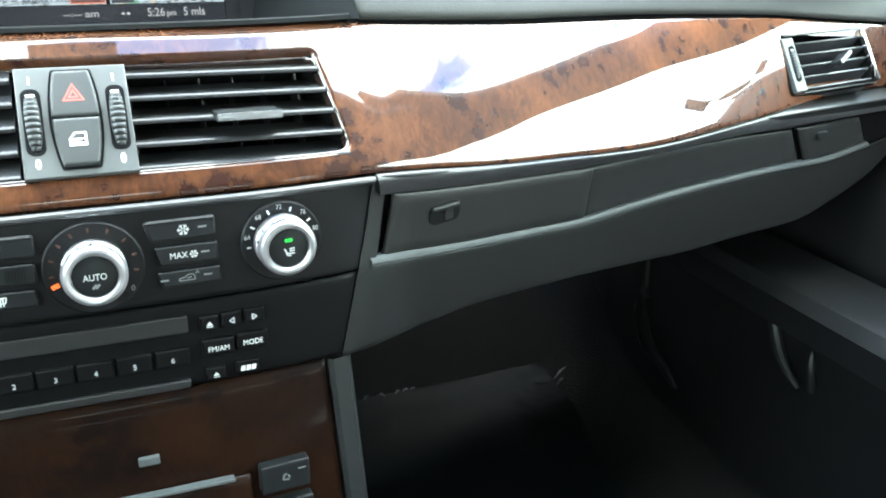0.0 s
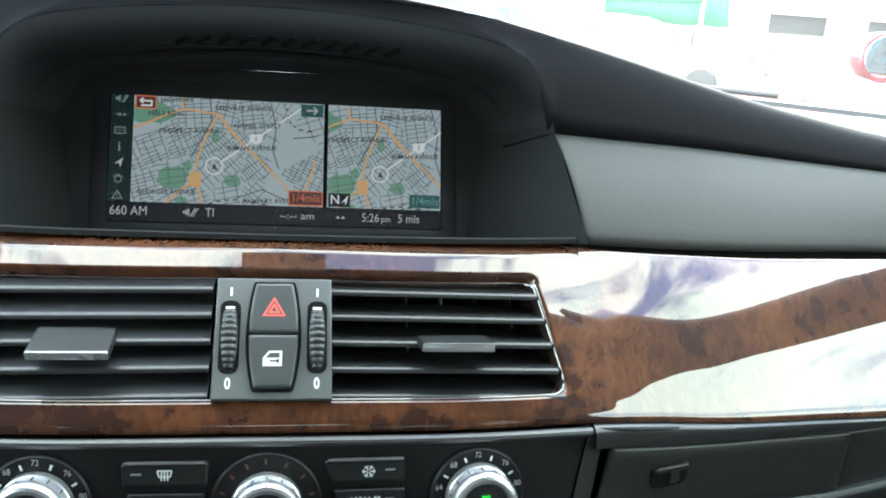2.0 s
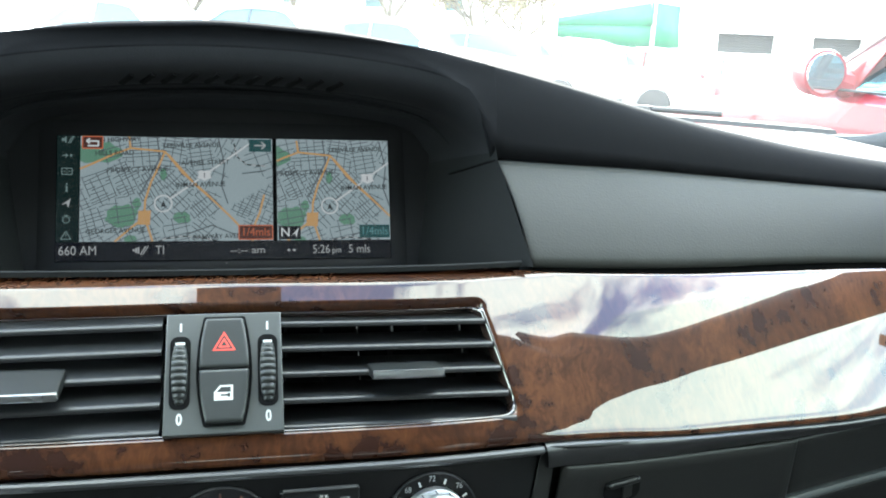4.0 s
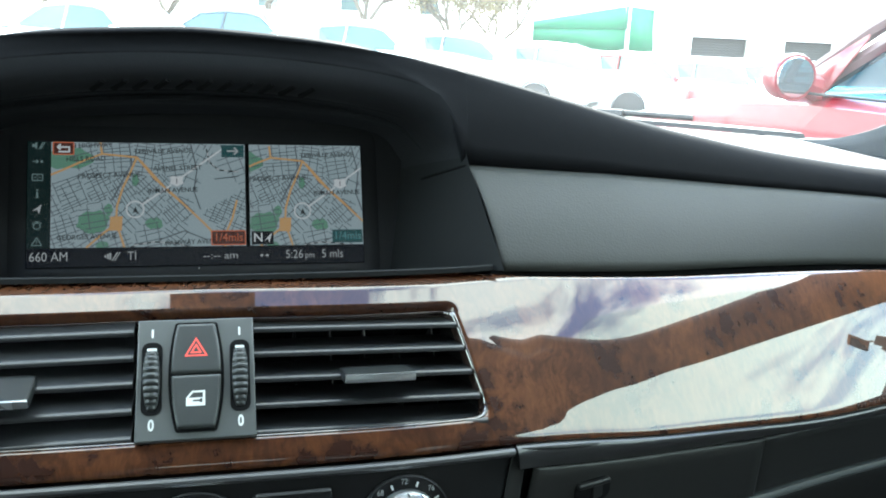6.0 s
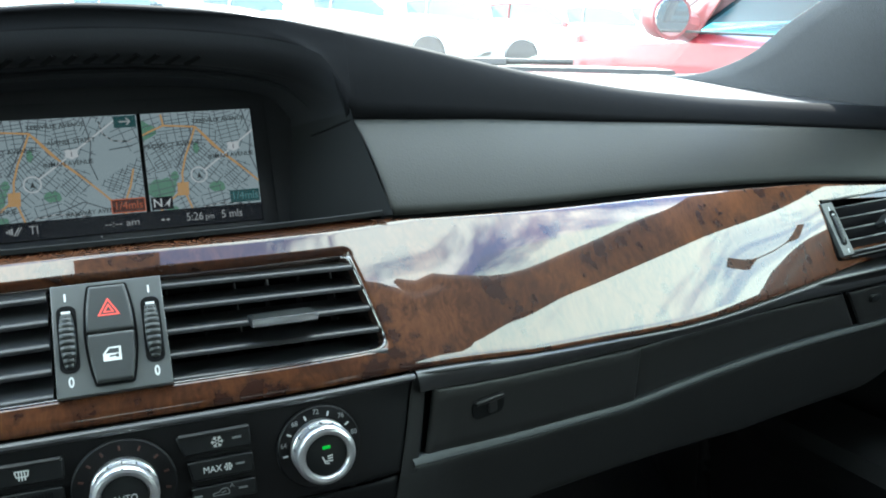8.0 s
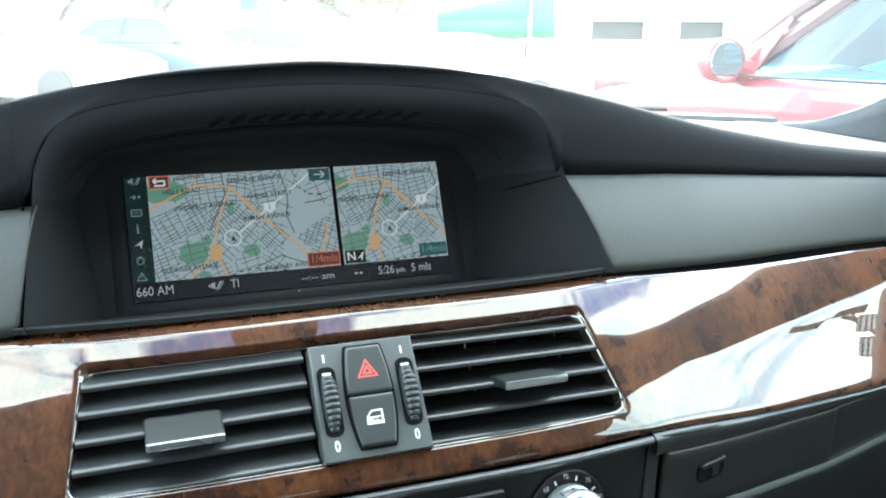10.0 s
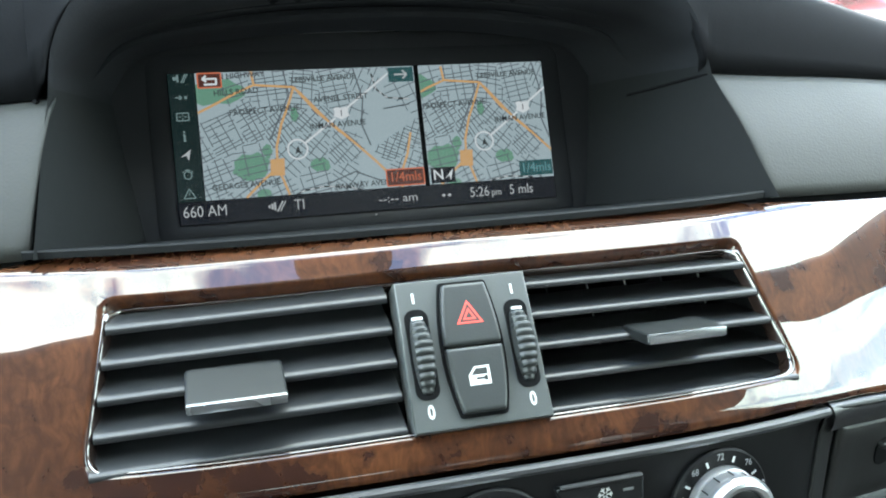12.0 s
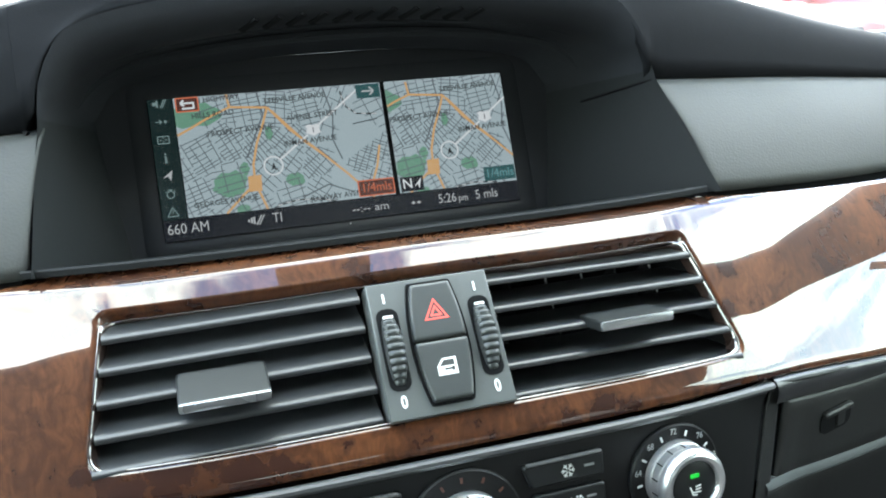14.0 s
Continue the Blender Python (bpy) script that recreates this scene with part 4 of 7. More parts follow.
def build_switches():
    s = thing("switch_panel", VENT.translation, "dark grey switch panel with hazard button and two vent wheels", "switch panel")
    pl = VENT @ Matrix.Translation((0.0012, 0, 0.0025))
    bm = bmesh.new()
    prism(bm, pl, [(-0.0268, -0.0292), (0.0268, -0.0292), (0.0263, 0.0283), (-0.0263, 0.0283)], -0.012, 0.0, 0.0006)
    part("plate", bm, M_PLATE, s)
    for sx in (-1, 1):
        thumb_wheel(s, pl @ Matrix.Translation((sx * 0.0198, -0.0005, 0)))
        bm = bmesh.new()
        box(bm, pl @ Matrix.Translation((sx * 0.0198, 0.0215, 0.0001)), 0.0009, 0.0040, 0.0004)
        part("open_mark", bm, M_PRINT, s)
        text("0", 0.0072, M_PRINT, pl @ Matrix.Translation((sx * 0.0198, -0.0222, 0)), s, "zero_mark", squeeze=0.75, bold=0.00018)
    bm = bmesh.new()


    def barrel(y):
        return 0.0113 - (0.0028 * (y / 0.0250) ** 2 if y > 0 else 0.0031 * (-y / 0.0246) ** 2)

    def button(y0, y1, grow=0.0):
        ys = [lerp(y0, y1, i / 7) for i in range(8)]
        right = [(barrel(y) + grow, y) for y in ys]
        return right + [(-x, y) for x, y in right[::-1]]
    prism(bm, pl, round_poly(button(-0.0260, 0.0264, 0.0013), 0.0016, 3), 0.0001, 0.0004)
    part("button_well", bm, M_DUCT, s)
    up, dn = button(0.0008, 0.0250), button(-0.0246, 0.0001)
    for name, o, lab in (("hazard_button", up, "black hazard button with a red triangle"), ("lock_button", dn, "black central locking button with a white car door symbol")):
        bm = bmesh.new()
        prism(bm, pl, round_poly(o, 0.0011, 3), 0.0002, 0.0034, 0.0014)
        b = part(name, bm, M_KEY, s, lab)
        m = pl @ Matrix.Translation((0, 0, 0.0035))
        if name == "hazard_button":
            for r in (0.0061, 0.0031):
                bm = bmesh.new()
                tri = [(r * math.sin(radians(120 * i)), 0.0118 + r * math.cos(radians(120 * i))) for i in range(3)]
                tri_in = [(0.78 * x, 0.0118 + 0.78 * (y - 0.0118)) for x, y in tri]
                if r < 0.004:
                    tri_in = [(0.55 * x, 0.0118 + 0.55 * (y - 0.0118)) for x, y in tri]
                vs = [bm.verts.new(m @ Vector((x, y, 0))) for x, y in tri + tri_in]
                for i in range(3):
                    bm.faces.new((vs[i], vs[(i + 1) % 3], vs[3 + (i + 1) % 3], vs[3 + i]))
                part("triangle", bm, M_RED_PRINT, b)
        else:
            bm = bmesh.new()
            c = -0.0112
            flat(bm, m, [(-0.0044, c - 0.0036), (0.0040, c - 0.0036), (0.0040, c + 0.0002), (-0.0044, c + 0.0002)])
            flat(bm, m, [(-0.0044, c + 0.0002), (-0.0034, c + 0.0002), (-0.0008, c + 0.0032), (-0.0018, c + 0.0034)])
            flat(bm, m, [(-0.0008, c + 0.0026), (0.0040, c + 0.0026), (0.0040, c + 0.0035), (-0.0018, c + 0.0034)])
            flat(bm, m, [(0.0030, c + 0.0002), (0.0040, c + 0.0002), (0.0040, c + 0.0026), (0.0030, c + 0.0026)])
            part("door_symbol", bm, M_PRINT, b)
            bm = bmesh.new()
            box(bm, m @ Matrix.Translation((0.0006, c - 0.0012, 0.0001)), 0.0042, 0.0008, 0.0001)
            box(bm, m @ Matrix.Translation((0.0022, c - 0.0012, 0.0001)), 0.0012, 0.0018, 0.0001)
            part("key_symbol", bm, M_KEY, b)


build_switches()


# ---- right air vent ----
def build_right_vent():
    v = thing("air_vent", (0.61, 0.09, 0.88), "small side air vent with a thumb wheel, set in walnut trim", "air vent")
    m = on_face(0.6188, lerp(trim_low(0.6188), trim_top(0.6188), 0.53), 0.0) @ Matrix.Diagonal((0.93, 0.95, 0.95, 1))
    w, h = 0.122, 0.056
    bm = bmesh.new()
    prism(bm, m, rrect(w + 0.004, h + 0.004, 0.006), -0.050, -0.040)
    part("duct_back", bm, M_DUCT, v)
    o = rrect(w, h, 0.005)
    bm = bmesh.new()
    sheet(bm, [[m @ Vector((x, y, z)) for x, y in o + o[:1]] for z in (0.0, -0.02, -0.045)])
    part("duct_wall", bm, M_DUCT, v)
    bm = bmesh.new()
    prism(bm, m @ Matrix.Translation((-0.0515, 0, 0)), [(-0.0085, 0.0245), (-0.0060, -0.0255), (0.0090, -0.0255), (0.0065, 0.0245)], -0.01, 0.002, 0.0006)
    part("wheel_plate", bm, M_PLATE, v)
    thumb_wheel(v, m @ Matrix.Translation((-0.0508, 0.0, 0.002)), 0.028, 0.0056, 0.4)
    for y in (0.0185, -0.0215):
        bm = bmesh.new()
        box(bm, m @ Matrix.Translation((-0.0525 if y > 0 else -0.0492, y, 0.0022)), 0.0012, 0.0035, 0.0003)
        part("open_mark", bm, M_PRINT, v)
    for i in range(5):
        y = 0.0195 - i * 0.0105
        bm = bmesh.new()
        mm = m @ Matrix.Translation((0.009, y, -0.002)) @ Matrix.Rotation(radians(-26), 4, "X")
        box(bm, mm @ Matrix.Translation((0, 0, -0.008)), 0.098, 0.0022, 0.017, 0.0008)
        part("slat", bm, M_SLAT, v)
    bm = bmesh.new()
    box(bm, m @ Matrix.Translation((0.010, -0.0015, 0.005)) @ Matrix.Rotation(0.45, 4, "Z"), 0.020, 0.005, 0.012, 0.001)
    tab = part("tab", bm, M_TAB, v)
    bm = bmesh.new()
    box(bm, m @ Matrix.Translation((0.010, -0.0015, 0.0114)) @ Matrix.Rotation(0.45, 4, "Z"), 0.0195, 0.0028, 0.0010, 0.0004)
    part("tab_edge", bm, M_TAB_EDGE, tab)
    bm = bmesh.new()
    box(bm, m @ Matrix.Translation((0.0595, 0.0, 0.001)) @ Matrix.Rotation(0.12, 4, "Z"), 0.0042, 0.052, 0.006, 0.0018)
    part("end_trim", bm, M_CHROME, v, "bright chrome end piece")
    bm = bmesh.new()
    box(bm, m @ Matrix.Translation((0.0, 0.0268, 0.0004)), 0.112, 0.0012, 0.002, 0.0004)
    box(bm, m @ Matrix.Translation((0.006, -0.0272, 0.0004)), 0.106, 0.0012, 0.002, 0.0004)
    part("rim_trim", bm, M_TAB, v)


build_right_vent()


# ---- navigation display ----
K = 0.042


def glow(name, rgb, k=1.0):
    return lit(name, rgb, K * k)


G_MAP = glow("map_ground", (0.50, 0.60, 0.64))
G_ROAD = glow("map_street", (0.14, 0.165, 0.19))
G_ORANGE = glow("map_main_road", (0.95, 0.56, 0.26), 0.85)
G_PARK = glow("map_park", (0.20, 0.40, 0.29))
G_WHITE = glow("screen_white", (0.95, 0.97, 1.0), 0.95)
G_TEXT = glow("screen_text", (0.72, 0.74, 0.76), 0.8)
G_DARK = glow("screen_dark_text", (0.06, 0.07, 0.08), 0.6)
G_TEAL = glow("screen_teal", (0.05, 0.16, 0.17), 0.75)
G_BAR = glow("screen_bar", (0.020, 0.024, 0.042), 0.36)
G_COLUMN = glow("screen_column", (0.015, 0.045, 0.045), 0.5)
G_RED = glow("screen_red", (0.85, 0.24, 0.13), 0.9)
G_REDBOX = glow("screen_red_box", (0.20, 0.07, 0.055), 0.6)
G_ICON = glow("screen_icon", (0.30, 0.42, 0.42), 0.8)
G_SCALE = glow("screen_scale_text", (0.25, 0.52, 0.55), 0.8)


def clip(p, q, r):
    """The part of a stroke that lies in the rectangle r."""
    x0, y0, x1, y1 = r
    t0, t1 = 0.0, 1.0
    dx, dy = q[0] - p[0], q[1] - p[1]
    for a, b in ((-dx, p[0] - x0), (dx, x1 - p[0]), (-dy, p[1] - y0), (dy, y1 - p[1])):
        if abs(a) < 1e-12:
            if b < 0:
                return None
        else:
            t = b / a
            if a < 0:
                t0 = max(t0, t)
            else:
                t1 = min(t1, t)
    if t0 >= t1:
        return None
    return (p[0] + t0 * dx, p[1] + t0 * dy), (p[0] + t1 * dx, p[1] + t1 * dy)


def stroke(bm, m, p, q, w, z):
    d = Vector((q[0] - p[0], q[1] - p[1]))
    if d.length < 1e-5:
        return
    n = Vector((-d.y, d.x)).normalized() * w / 2
    flat(bm, m, [(p[0] - n.x, p[1] - n.y), (q[0] - n.x, q[1] - n.y), (q[0] + n.x, q[1] + n.y), (p[0] + n.x, p[1] + n.y)], z)


def ribbon(m, pts, w, z):
    """Two rows of points either side of a bent line."""
    left, right = [], []
    for i, p in enumerate(pts):
        a, b = pts[max(0, i - 1)], pts[min(len(pts) - 1, i + 1)]
        t = Vector((b[0] - a[0], b[1] - a[1])).normalized()
        left.append(m @ Vector((p[0] - t.y * w / 2, p[1] + t.x * w / 2, z)))
        right.append(m @ Vector((p[0] + t.y * w / 2, p[1] - t.x * w / 2, z)))
    return [left, right]


def blob(c, rx, ry, seed, n=16):
    rnd = random.Random(seed)
    return [(c[0] + rx * (0.8 + 0.35 * rnd.random()) * math.cos(2 * math.pi * i / n), c[1] + ry * (0.8 + 0.35 * rnd.random()) * math.sin(2 * math.pi * i / n)) for i in range(n)]


def clip_poly(pts, r):
    x0, y0, x1, y1 = r
    for ax, lim, keep_less in ((0, x0, False), (0, x1, True), (1, y0, False), (1, y1, True)):
        out = []
        for i in range(len(pts)):
            a, b = pts[i - 1], pts[i]
            ia, ib = (a[ax] <= lim) == keep_less, (b[ax] <= lim) == keep_less
            if ia != ib:
                t = (lim - a[ax]) / (b[ax] - a[ax])
                out.append((a[0] + t * (b[0] - a[0]), a[1] + t * (b[1] - a[1])))
            if ib:
                out.append(b)
        pts = out
        if len(pts) < 3:
            return []
    return pts


def build_map(screen, m, r, c, seed):
    """A street map in the rectangle r with the car at c."""
    def at(x, y):
        return (c[0] + x / 1000, c[1] + y / 1000)
    bm = bmesh.new()
    flat(bm, m, [(r[0], r[1]), (r[2], r[1]), (r[2], r[3]), (r[0], r[3])], 0.0003)
    pane = part("map_view", bm, G_MAP, screen, "grey street map")
    for cx, cy, rx, ry, s in ((-25, -8, 10, 8, 1), (-16, 0, 2.6, 4, 2), (11.5, -9, 5.5, 4, 3), (-40, 33, 17, 7, 4), (-20, -23, 4, 3, 5), (0, 19, 2.2, 4, 6)):
        o = clip_poly(blob(at(cx, cy), rx / 1000, ry / 1000, s), r)
        if o:
            bm = bmesh.new()
            flat(bm, m, o, 0.0004)
            part("park", bm, G_PARK, pane)
    # streets: quarters with a grid of their own, each filling the ground nearest to its middle; a few stay empty
    quarters = ((-38, 10, 24, 3.0), (-22, 16, 26, 2.9), (-42, -14, 18, 3.4), (-30, -22, 30, 3.2), (-24, -6, 8, 5.6), (-8, 12, -58, 3.0), (8, 16, -48, 2.8), (10, 2, -46, 3.6), (24, -2, -50, 3.0),
                (8, -16, 12, 4.6), (26, -16, -40, 4.2), (-12, -22, 22, 4.0), (-12, 30, 4, 3.6), (6, 28, -10, 3.4), (24, 32, 10, 3.8), (38, 38, 62, 4.4), (-36, 38, 14, 6.0), (-46, 30, 14, 0),
                (46, 20, 0, 0), (46, 8, 0, 0), (36, 14, 62, 9.0), (52, -2, -24, 2.4), (40, -14, -24, 0), (58, -14, -24, 3.2), (58, 34, 20, 6.5), (-2, -6, -46, 5.0), (-54, 4, 24, 3.4))
    rnd = random.Random(17)
    bm = bmesh.new()
    for qi, (cx, cy, ang, sp) in enumerate(quarters):
        if not sp:
            continue
        ca, sa = math.cos(radians(ang)), math.sin(radians(ang))
        for axis, step in ((0, sp * 0.74), (1, sp * 1.5)):
            k = -22.0
            while k < 22:
                k += step * (0.75 + 0.5 * rnd.random())
                bow, start = (rnd.random() - 0.5) * 1.4, None
                gap0 = rnd.uniform(-30, 30)
                steps = [-22 + 1.1 * i for i in range(41)]
                for v in steps + [99]:
                    a, b = (v, k + bow * math.sin(v * 0.11)) if axis == 0 else (k + bow * math.sin(v * 0.11), v)
                    q = (cx + a * ca - b * sa, cy + a * sa + b * ca)
                    near = min(range(len(quarters)), key=lambda i: (quarters[i][0] - q[0]) ** 2 + (quarters[i][1] - q[1]) ** 2)
                    inside = v < 99 and near == qi and not gap0 < v < gap0 + 5
                    if inside and start is None:
                        start = q
                    elif start is not None and (not inside):
                        g = clip(at(*start), at(*last), r)
                        if g:
                            stroke(bm, m, g[0], g[1], 0.00050, 0.0005)
                        start = None
                    last = q
    for line in (((34, 44), (38, 26), (36, 12), (40, 0)), ((49, 20), (64, 22)), ((-4, 44), (-2, 30), (-14, 6)), ((14, -20), (30, -14), (44, -20))):
        for p0, q0 in zip(line, line[1:]):
            g = clip(at(*p0), at(*q0), r)
            if g:
                stroke(bm, m, g[0], g[1], 0.0008, 0.00052)
    tagged(part("street", bm, G_ROAD, pane), kind="stuff")
    roads = (((-57, 19), (-42, 26), (-30, 32), (-20, 36), (1, 34)), ((1, 34), (-3, 24), (-7.5, 14), (-11, 2), (-11.5, -9)), ((1, 34), (12, 20), (26, 7), (42, -9), (60, -29)), ((-11.5, -9), (-9, -16), (-6.5, -24), (-4, -32)),
             ((-11.5, -9), (-20, -16), (-31, -26), (-38, -33)), ((-21, 44), (-20, 36)), ((-7.5, -5), (-14.5, -5), (-15, -13), (-8, -13)), ((63, 6), (60, -6), (54, -20)), ((-52, -24), (-44, -29)), ((3, 32), (20, 12), (30, 3)))
    for line in roads:
        run = []
        for p, q in zip(line, line[1:]):
            g = clip(at(*p), at(*q), r)
            if g:
                run += [g[0]] if not run else []
                run.append(g[1])
        if len(run) > 1:
            bm = bmesh.new()
            sheet(bm, ribbon(m, run, 0.0013, 0.0006))
            part("main_road", bm, G_ORANGE, pane)
    o = clip_poly([at(-14.5, -5), at(-7.5, -5), at(-8, -13), at(-15, -13)], r)
    if o:
        bm = bmesh.new()
        flat(bm, m, o, 0.00055)
        part("town_area", bm, G_ORANGE, pane)
    # railway: dark and light dashes
    for col, z, odd in ((G_DARK, 0.0006, 0), (G_WHITE, 0.00065, 1)):
        bm = bmesh.new()
        rail = [(-8, -26), (2, -22.5), (12, -21), (24, -22), (36, -25), (50, -29)] + [None] + [(44, 40), (46, 31), (52, 26), (64, 25)]
        for a, b in zip(rail, rail[1:]):
            if a and b:
                n = 4
                for i in range(n):
                    if i % 2 == odd or not odd:
                        p, q = (lerp(a[0], b[0], i / n), lerp(a[1], b[1], i / n)), (lerp(a[0], b[0], (i + 1) / n), lerp(a[1], b[1], (i + 1) / n))
                        g = clip(at(*p), at(*q), r)
                        if g:
                            stroke(bm, m, g[0], g[1], 0.0009 if not odd else 0.0005, z)
        tagged(part("railway", bm, col, pane), kind="stuff")
    # route and the car's ring
    bm = bmesh.new()
    for p, q in (((4.6, 3.3), (22, 16)), ((29, 21.4), (58, 43))):
        g = clip(at(*p), at(*q), r)
        if g:
            stroke(bm, m, g[0], g[1], 0.0011, 0.0008)
    n = 32
    for i in range(n):
        a0, a1 = 2 * math.pi * i / n, 2 * math.pi * (i + 1) / n
        stroke(bm, m, at(5.2 * math.cos(a0), 5.2 * math.sin(a0)), at(5.2 * math.cos(a1), 5.2 * math.sin(a1)), 0.0009, 0.0008)
    shield = [at(25.4 + a, 18.5 + b) for a, b in ((-4.4, -1.6), (-3.6, 0.6), (-4.2, 2.4), (-2.6, 3.4), (0, 2.8), (2.6, 3.4), (4.2, 2.4), (3.6, 0.6), (4.4, -1.6), (2.0, -2.6), (0, -3.6), (-2.0, -2.6))]
    if shield[6][0] < r[2]:
        flat(bm, m, [p for p in shield], 0.0009)
    part("route_line", bm, G_WHITE, pane)
    bm = bmesh.new()
    flat(bm, m, [at(-1.6, -2.6), at(0, -1.7), at(1.8, -2.6), at(0.2, 2.0)], 0.0009)
    part("position_arrow", bm, G_DARK, pane)
    text("1", 0.0048, G_DARK, m @ Matrix.Translation((*at(25.4, 18.4), 0.00095)), pane, "route_number")
    names = (("PROSPECT AVENUE", -15.5, 22, 0.0040, 2), ("INMAN AVENUE", 23, 12.4, 0.0040, 2), ("AVENEL STREET", 26, 27, 0.0040, 2), ("LEESVILLE AVENUE", 17.5, 38.2, 0.0040, 2), ("OLN HIGHWAY", -29, 41.3, 0.0040, 2),
             ("HILLS ROAD", -29.5, 32.6, 0.0040, 2), ("GEORGES AVENUE", -28.5, -17.4, 0.0040, 2), ("RAHWAY AVENUE", 36, -21.4, 0.0040, 2), ("N STREET", -41.0, 1.6, 0.0040, 0))
    for body, x, y, s, rot in names:
        half = len(body) * s * 0.30
        p = at(x, y)
        if r[0] + half < p[0] < r[2] - half * 0.98 and r[1] + 0.002 < p[1] < r[3] - 0.001:
            text(body, s * 1.06, G_DARK, m @ Matrix.Translation((*p, 0.0007)) @ Matrix.Rotation(radians(rot), 4, "Z"), pane, "street_name", bold=0.00005)
    return pane


def build_display():
    d = thing("navigation_display", SCREEN @ Vector((0, -0.045, 0)), "lit wide navigation screen showing two street maps in a black bezel", "display screen")
    inv = SCREEN.inverted()
    out = [inv @ p for p in spline(INNER, 41)]
    bm = bmesh.new()
    prism(bm, SCREEN, [(p.x * 1.05, p.y * 1.08) for p in out][::-1], -0.012, -0.0015)
    part("bezel", bm, M_BEZEL, d)
    # raised frame round the glass
    bm = bmesh.new()
    rows = []
    for g, z in ((0.011, -0.0014), (0.009, -0.0008), (0.003, -0.0006), (0.0006, -0.0009)):
        o = rrect(0.209 + 2 * g, 0.080 + 2 * g, 0.002 + g * 0.6)
        rows.append([SCREEN @ Vector((x, y, z)) for x, y in o + o[:1]])
    sheet(bm, rows)
    part("bezel_frame", bm, M_BEZEL, d)
    bm = bmesh.new()
    box(bm, SCREEN @ Matrix.Translation((0, 0, -0.004)), 0.2095, 0.0806, 0.008)
    glass_pane = part("screen", bm, M_DUCT, d, "lit screen")
    m = SCREEN
    bm = bmesh.new()
    flat(bm, m, [(-0.1045, -0.040), (0.1045, -0.040), (0.1045, -0.0283), (-0.1045, -0.0283)], 0.0003)
    bar = part("status_bar", bm, G_BAR, glass_pane)
    bm = bmesh.new()
    flat(bm, m, [(-0.1045, -0.028), (-0.0912, -0.028), (-0.0912, 0.040), (-0.1045, 0.040)], 0.0003)
    col = part("icon_column", bm, G_COLUMN, glass_pane)
    left = build_map(glass_pane, m, (-0.0908, -0.0278, 0.0277, 0.0400), (-0.0408, -0.0036), 3)
    right = build_map(glass_pane, m, (0.0303, -0.0278, 0.1045, 0.0400), (0.0645, -0.0050), 3)

    def at(x, y, z=0.0012):
        return m @ Matrix.Translation((x / 1000, y / 1000, z))
    for body, x, y, s, p in (("660 AM", -91.5, -33.6, 0.0088, bar), ("TI", -42.6, -33.6, 0.0085, bar), ("--:-- am", 11.5, -34.0, 0.0070, bar), ("5:26", 58.5, -34.0, 0.0085, bar), ("pm", 68.5, -34.6, 0.0062, bar), ("5 mls", 83.5, -34.0, 0.0085, bar)):
        text(body, s * 0.93, G_TEXT, at(x, y, 0.0004), p, "screen_text", squeeze=1.15 if ":--" in body else 0.86)
    for x in (37.6, 41.0):
        bm = bmesh.new()
        flat(bm, m, [((x - 1.6) / 1000, -0.0342), (x / 1000, -0.0352), ((x + 1.2) / 1000, -0.0342), (x / 1000, -0.0332)], 0.0004)
        part("route_mark", bm, G_TEXT, bar)
    for x, h in ((-58.5, 1.2), (-57.0, 2.4), (-55.6, 3.2)):
        bm = bmesh.new()
        box(bm, at(x, -33.4, 0.0004), 0.0011, h / 1000 * 1.3, 0.0001)
        part("signal_bar", bm, G_TEXT, bar)
    for dx, w in ((0, 0.0008), (0.0015, 0.0006)):
        bm = bmesh.new()
        stroke(bm, m, (-0.0545 + dx, -0.0362), (-0.0512 + dx, -0.0308), w, 0.0005)
        part("status_icon", bm, G_TEXT, bar)
    bm = bmesh.new()
    flat(bm, m, [(-0.0026, -0.0424), (-0.0016, -0.0424), (-0.0016, -0.0417), (-0.0026, -0.0417)], 0.002)
    part("indicator_dot", bm, G_TEXT, d)
    # corner tiles on the maps
    for rect, ring, body, size, p in (((-0.0895, 0.0318, -0.0775, 0.0395), G_REDBOX, "", 0, left), ((0.0128, 0.0310, 0.0270, 0.0392), G_TEAL, "", 0, left), ((0.0060, -0.0270, 0.0272, -0.0180), G_REDBOX, "1/4mls", 0.0076, left),
                                      ((0.0312, -0.0272, 0.0452, -0.0185), G_BAR, "N", 0.0082, right), ((0.0838, -0.0265, 0.1038, -0.0178), G_TEAL, "1/4mls", 0.0076, right)):
        bm = bmesh.new()
        flat(bm, m, [(rect[0], rect[1]), (rect[2], rect[1]), (rect[2], rect[3]), (rect[0], rect[3])], 0.0011)
        tile = part("map_tile", bm, ring, p)
        cx, cy = (rect[0] + rect[2]) / 2, (rect[1] + rect[3]) / 2
        if body == "N":
            text(body, size, G_WHITE, m @ Matrix.Translation((cx - 0.0028, cy, 0.0012)), tile, "screen_text", bold=0.0001)
            bm = bmesh.new()
            flat(bm, m, [(cx + 0.0008, cy - 0.0022), (cx + 0.0034, cy - 0.0006), (cx + 0.0060, cy + 0.0034)], 0.0013)
            flat(bm, m, [(cx + 0.0034, cy - 0.0006), (cx + 0.0042, cy - 0.0034), (cx + 0.0060, cy + 0.0034)], 0.0013)
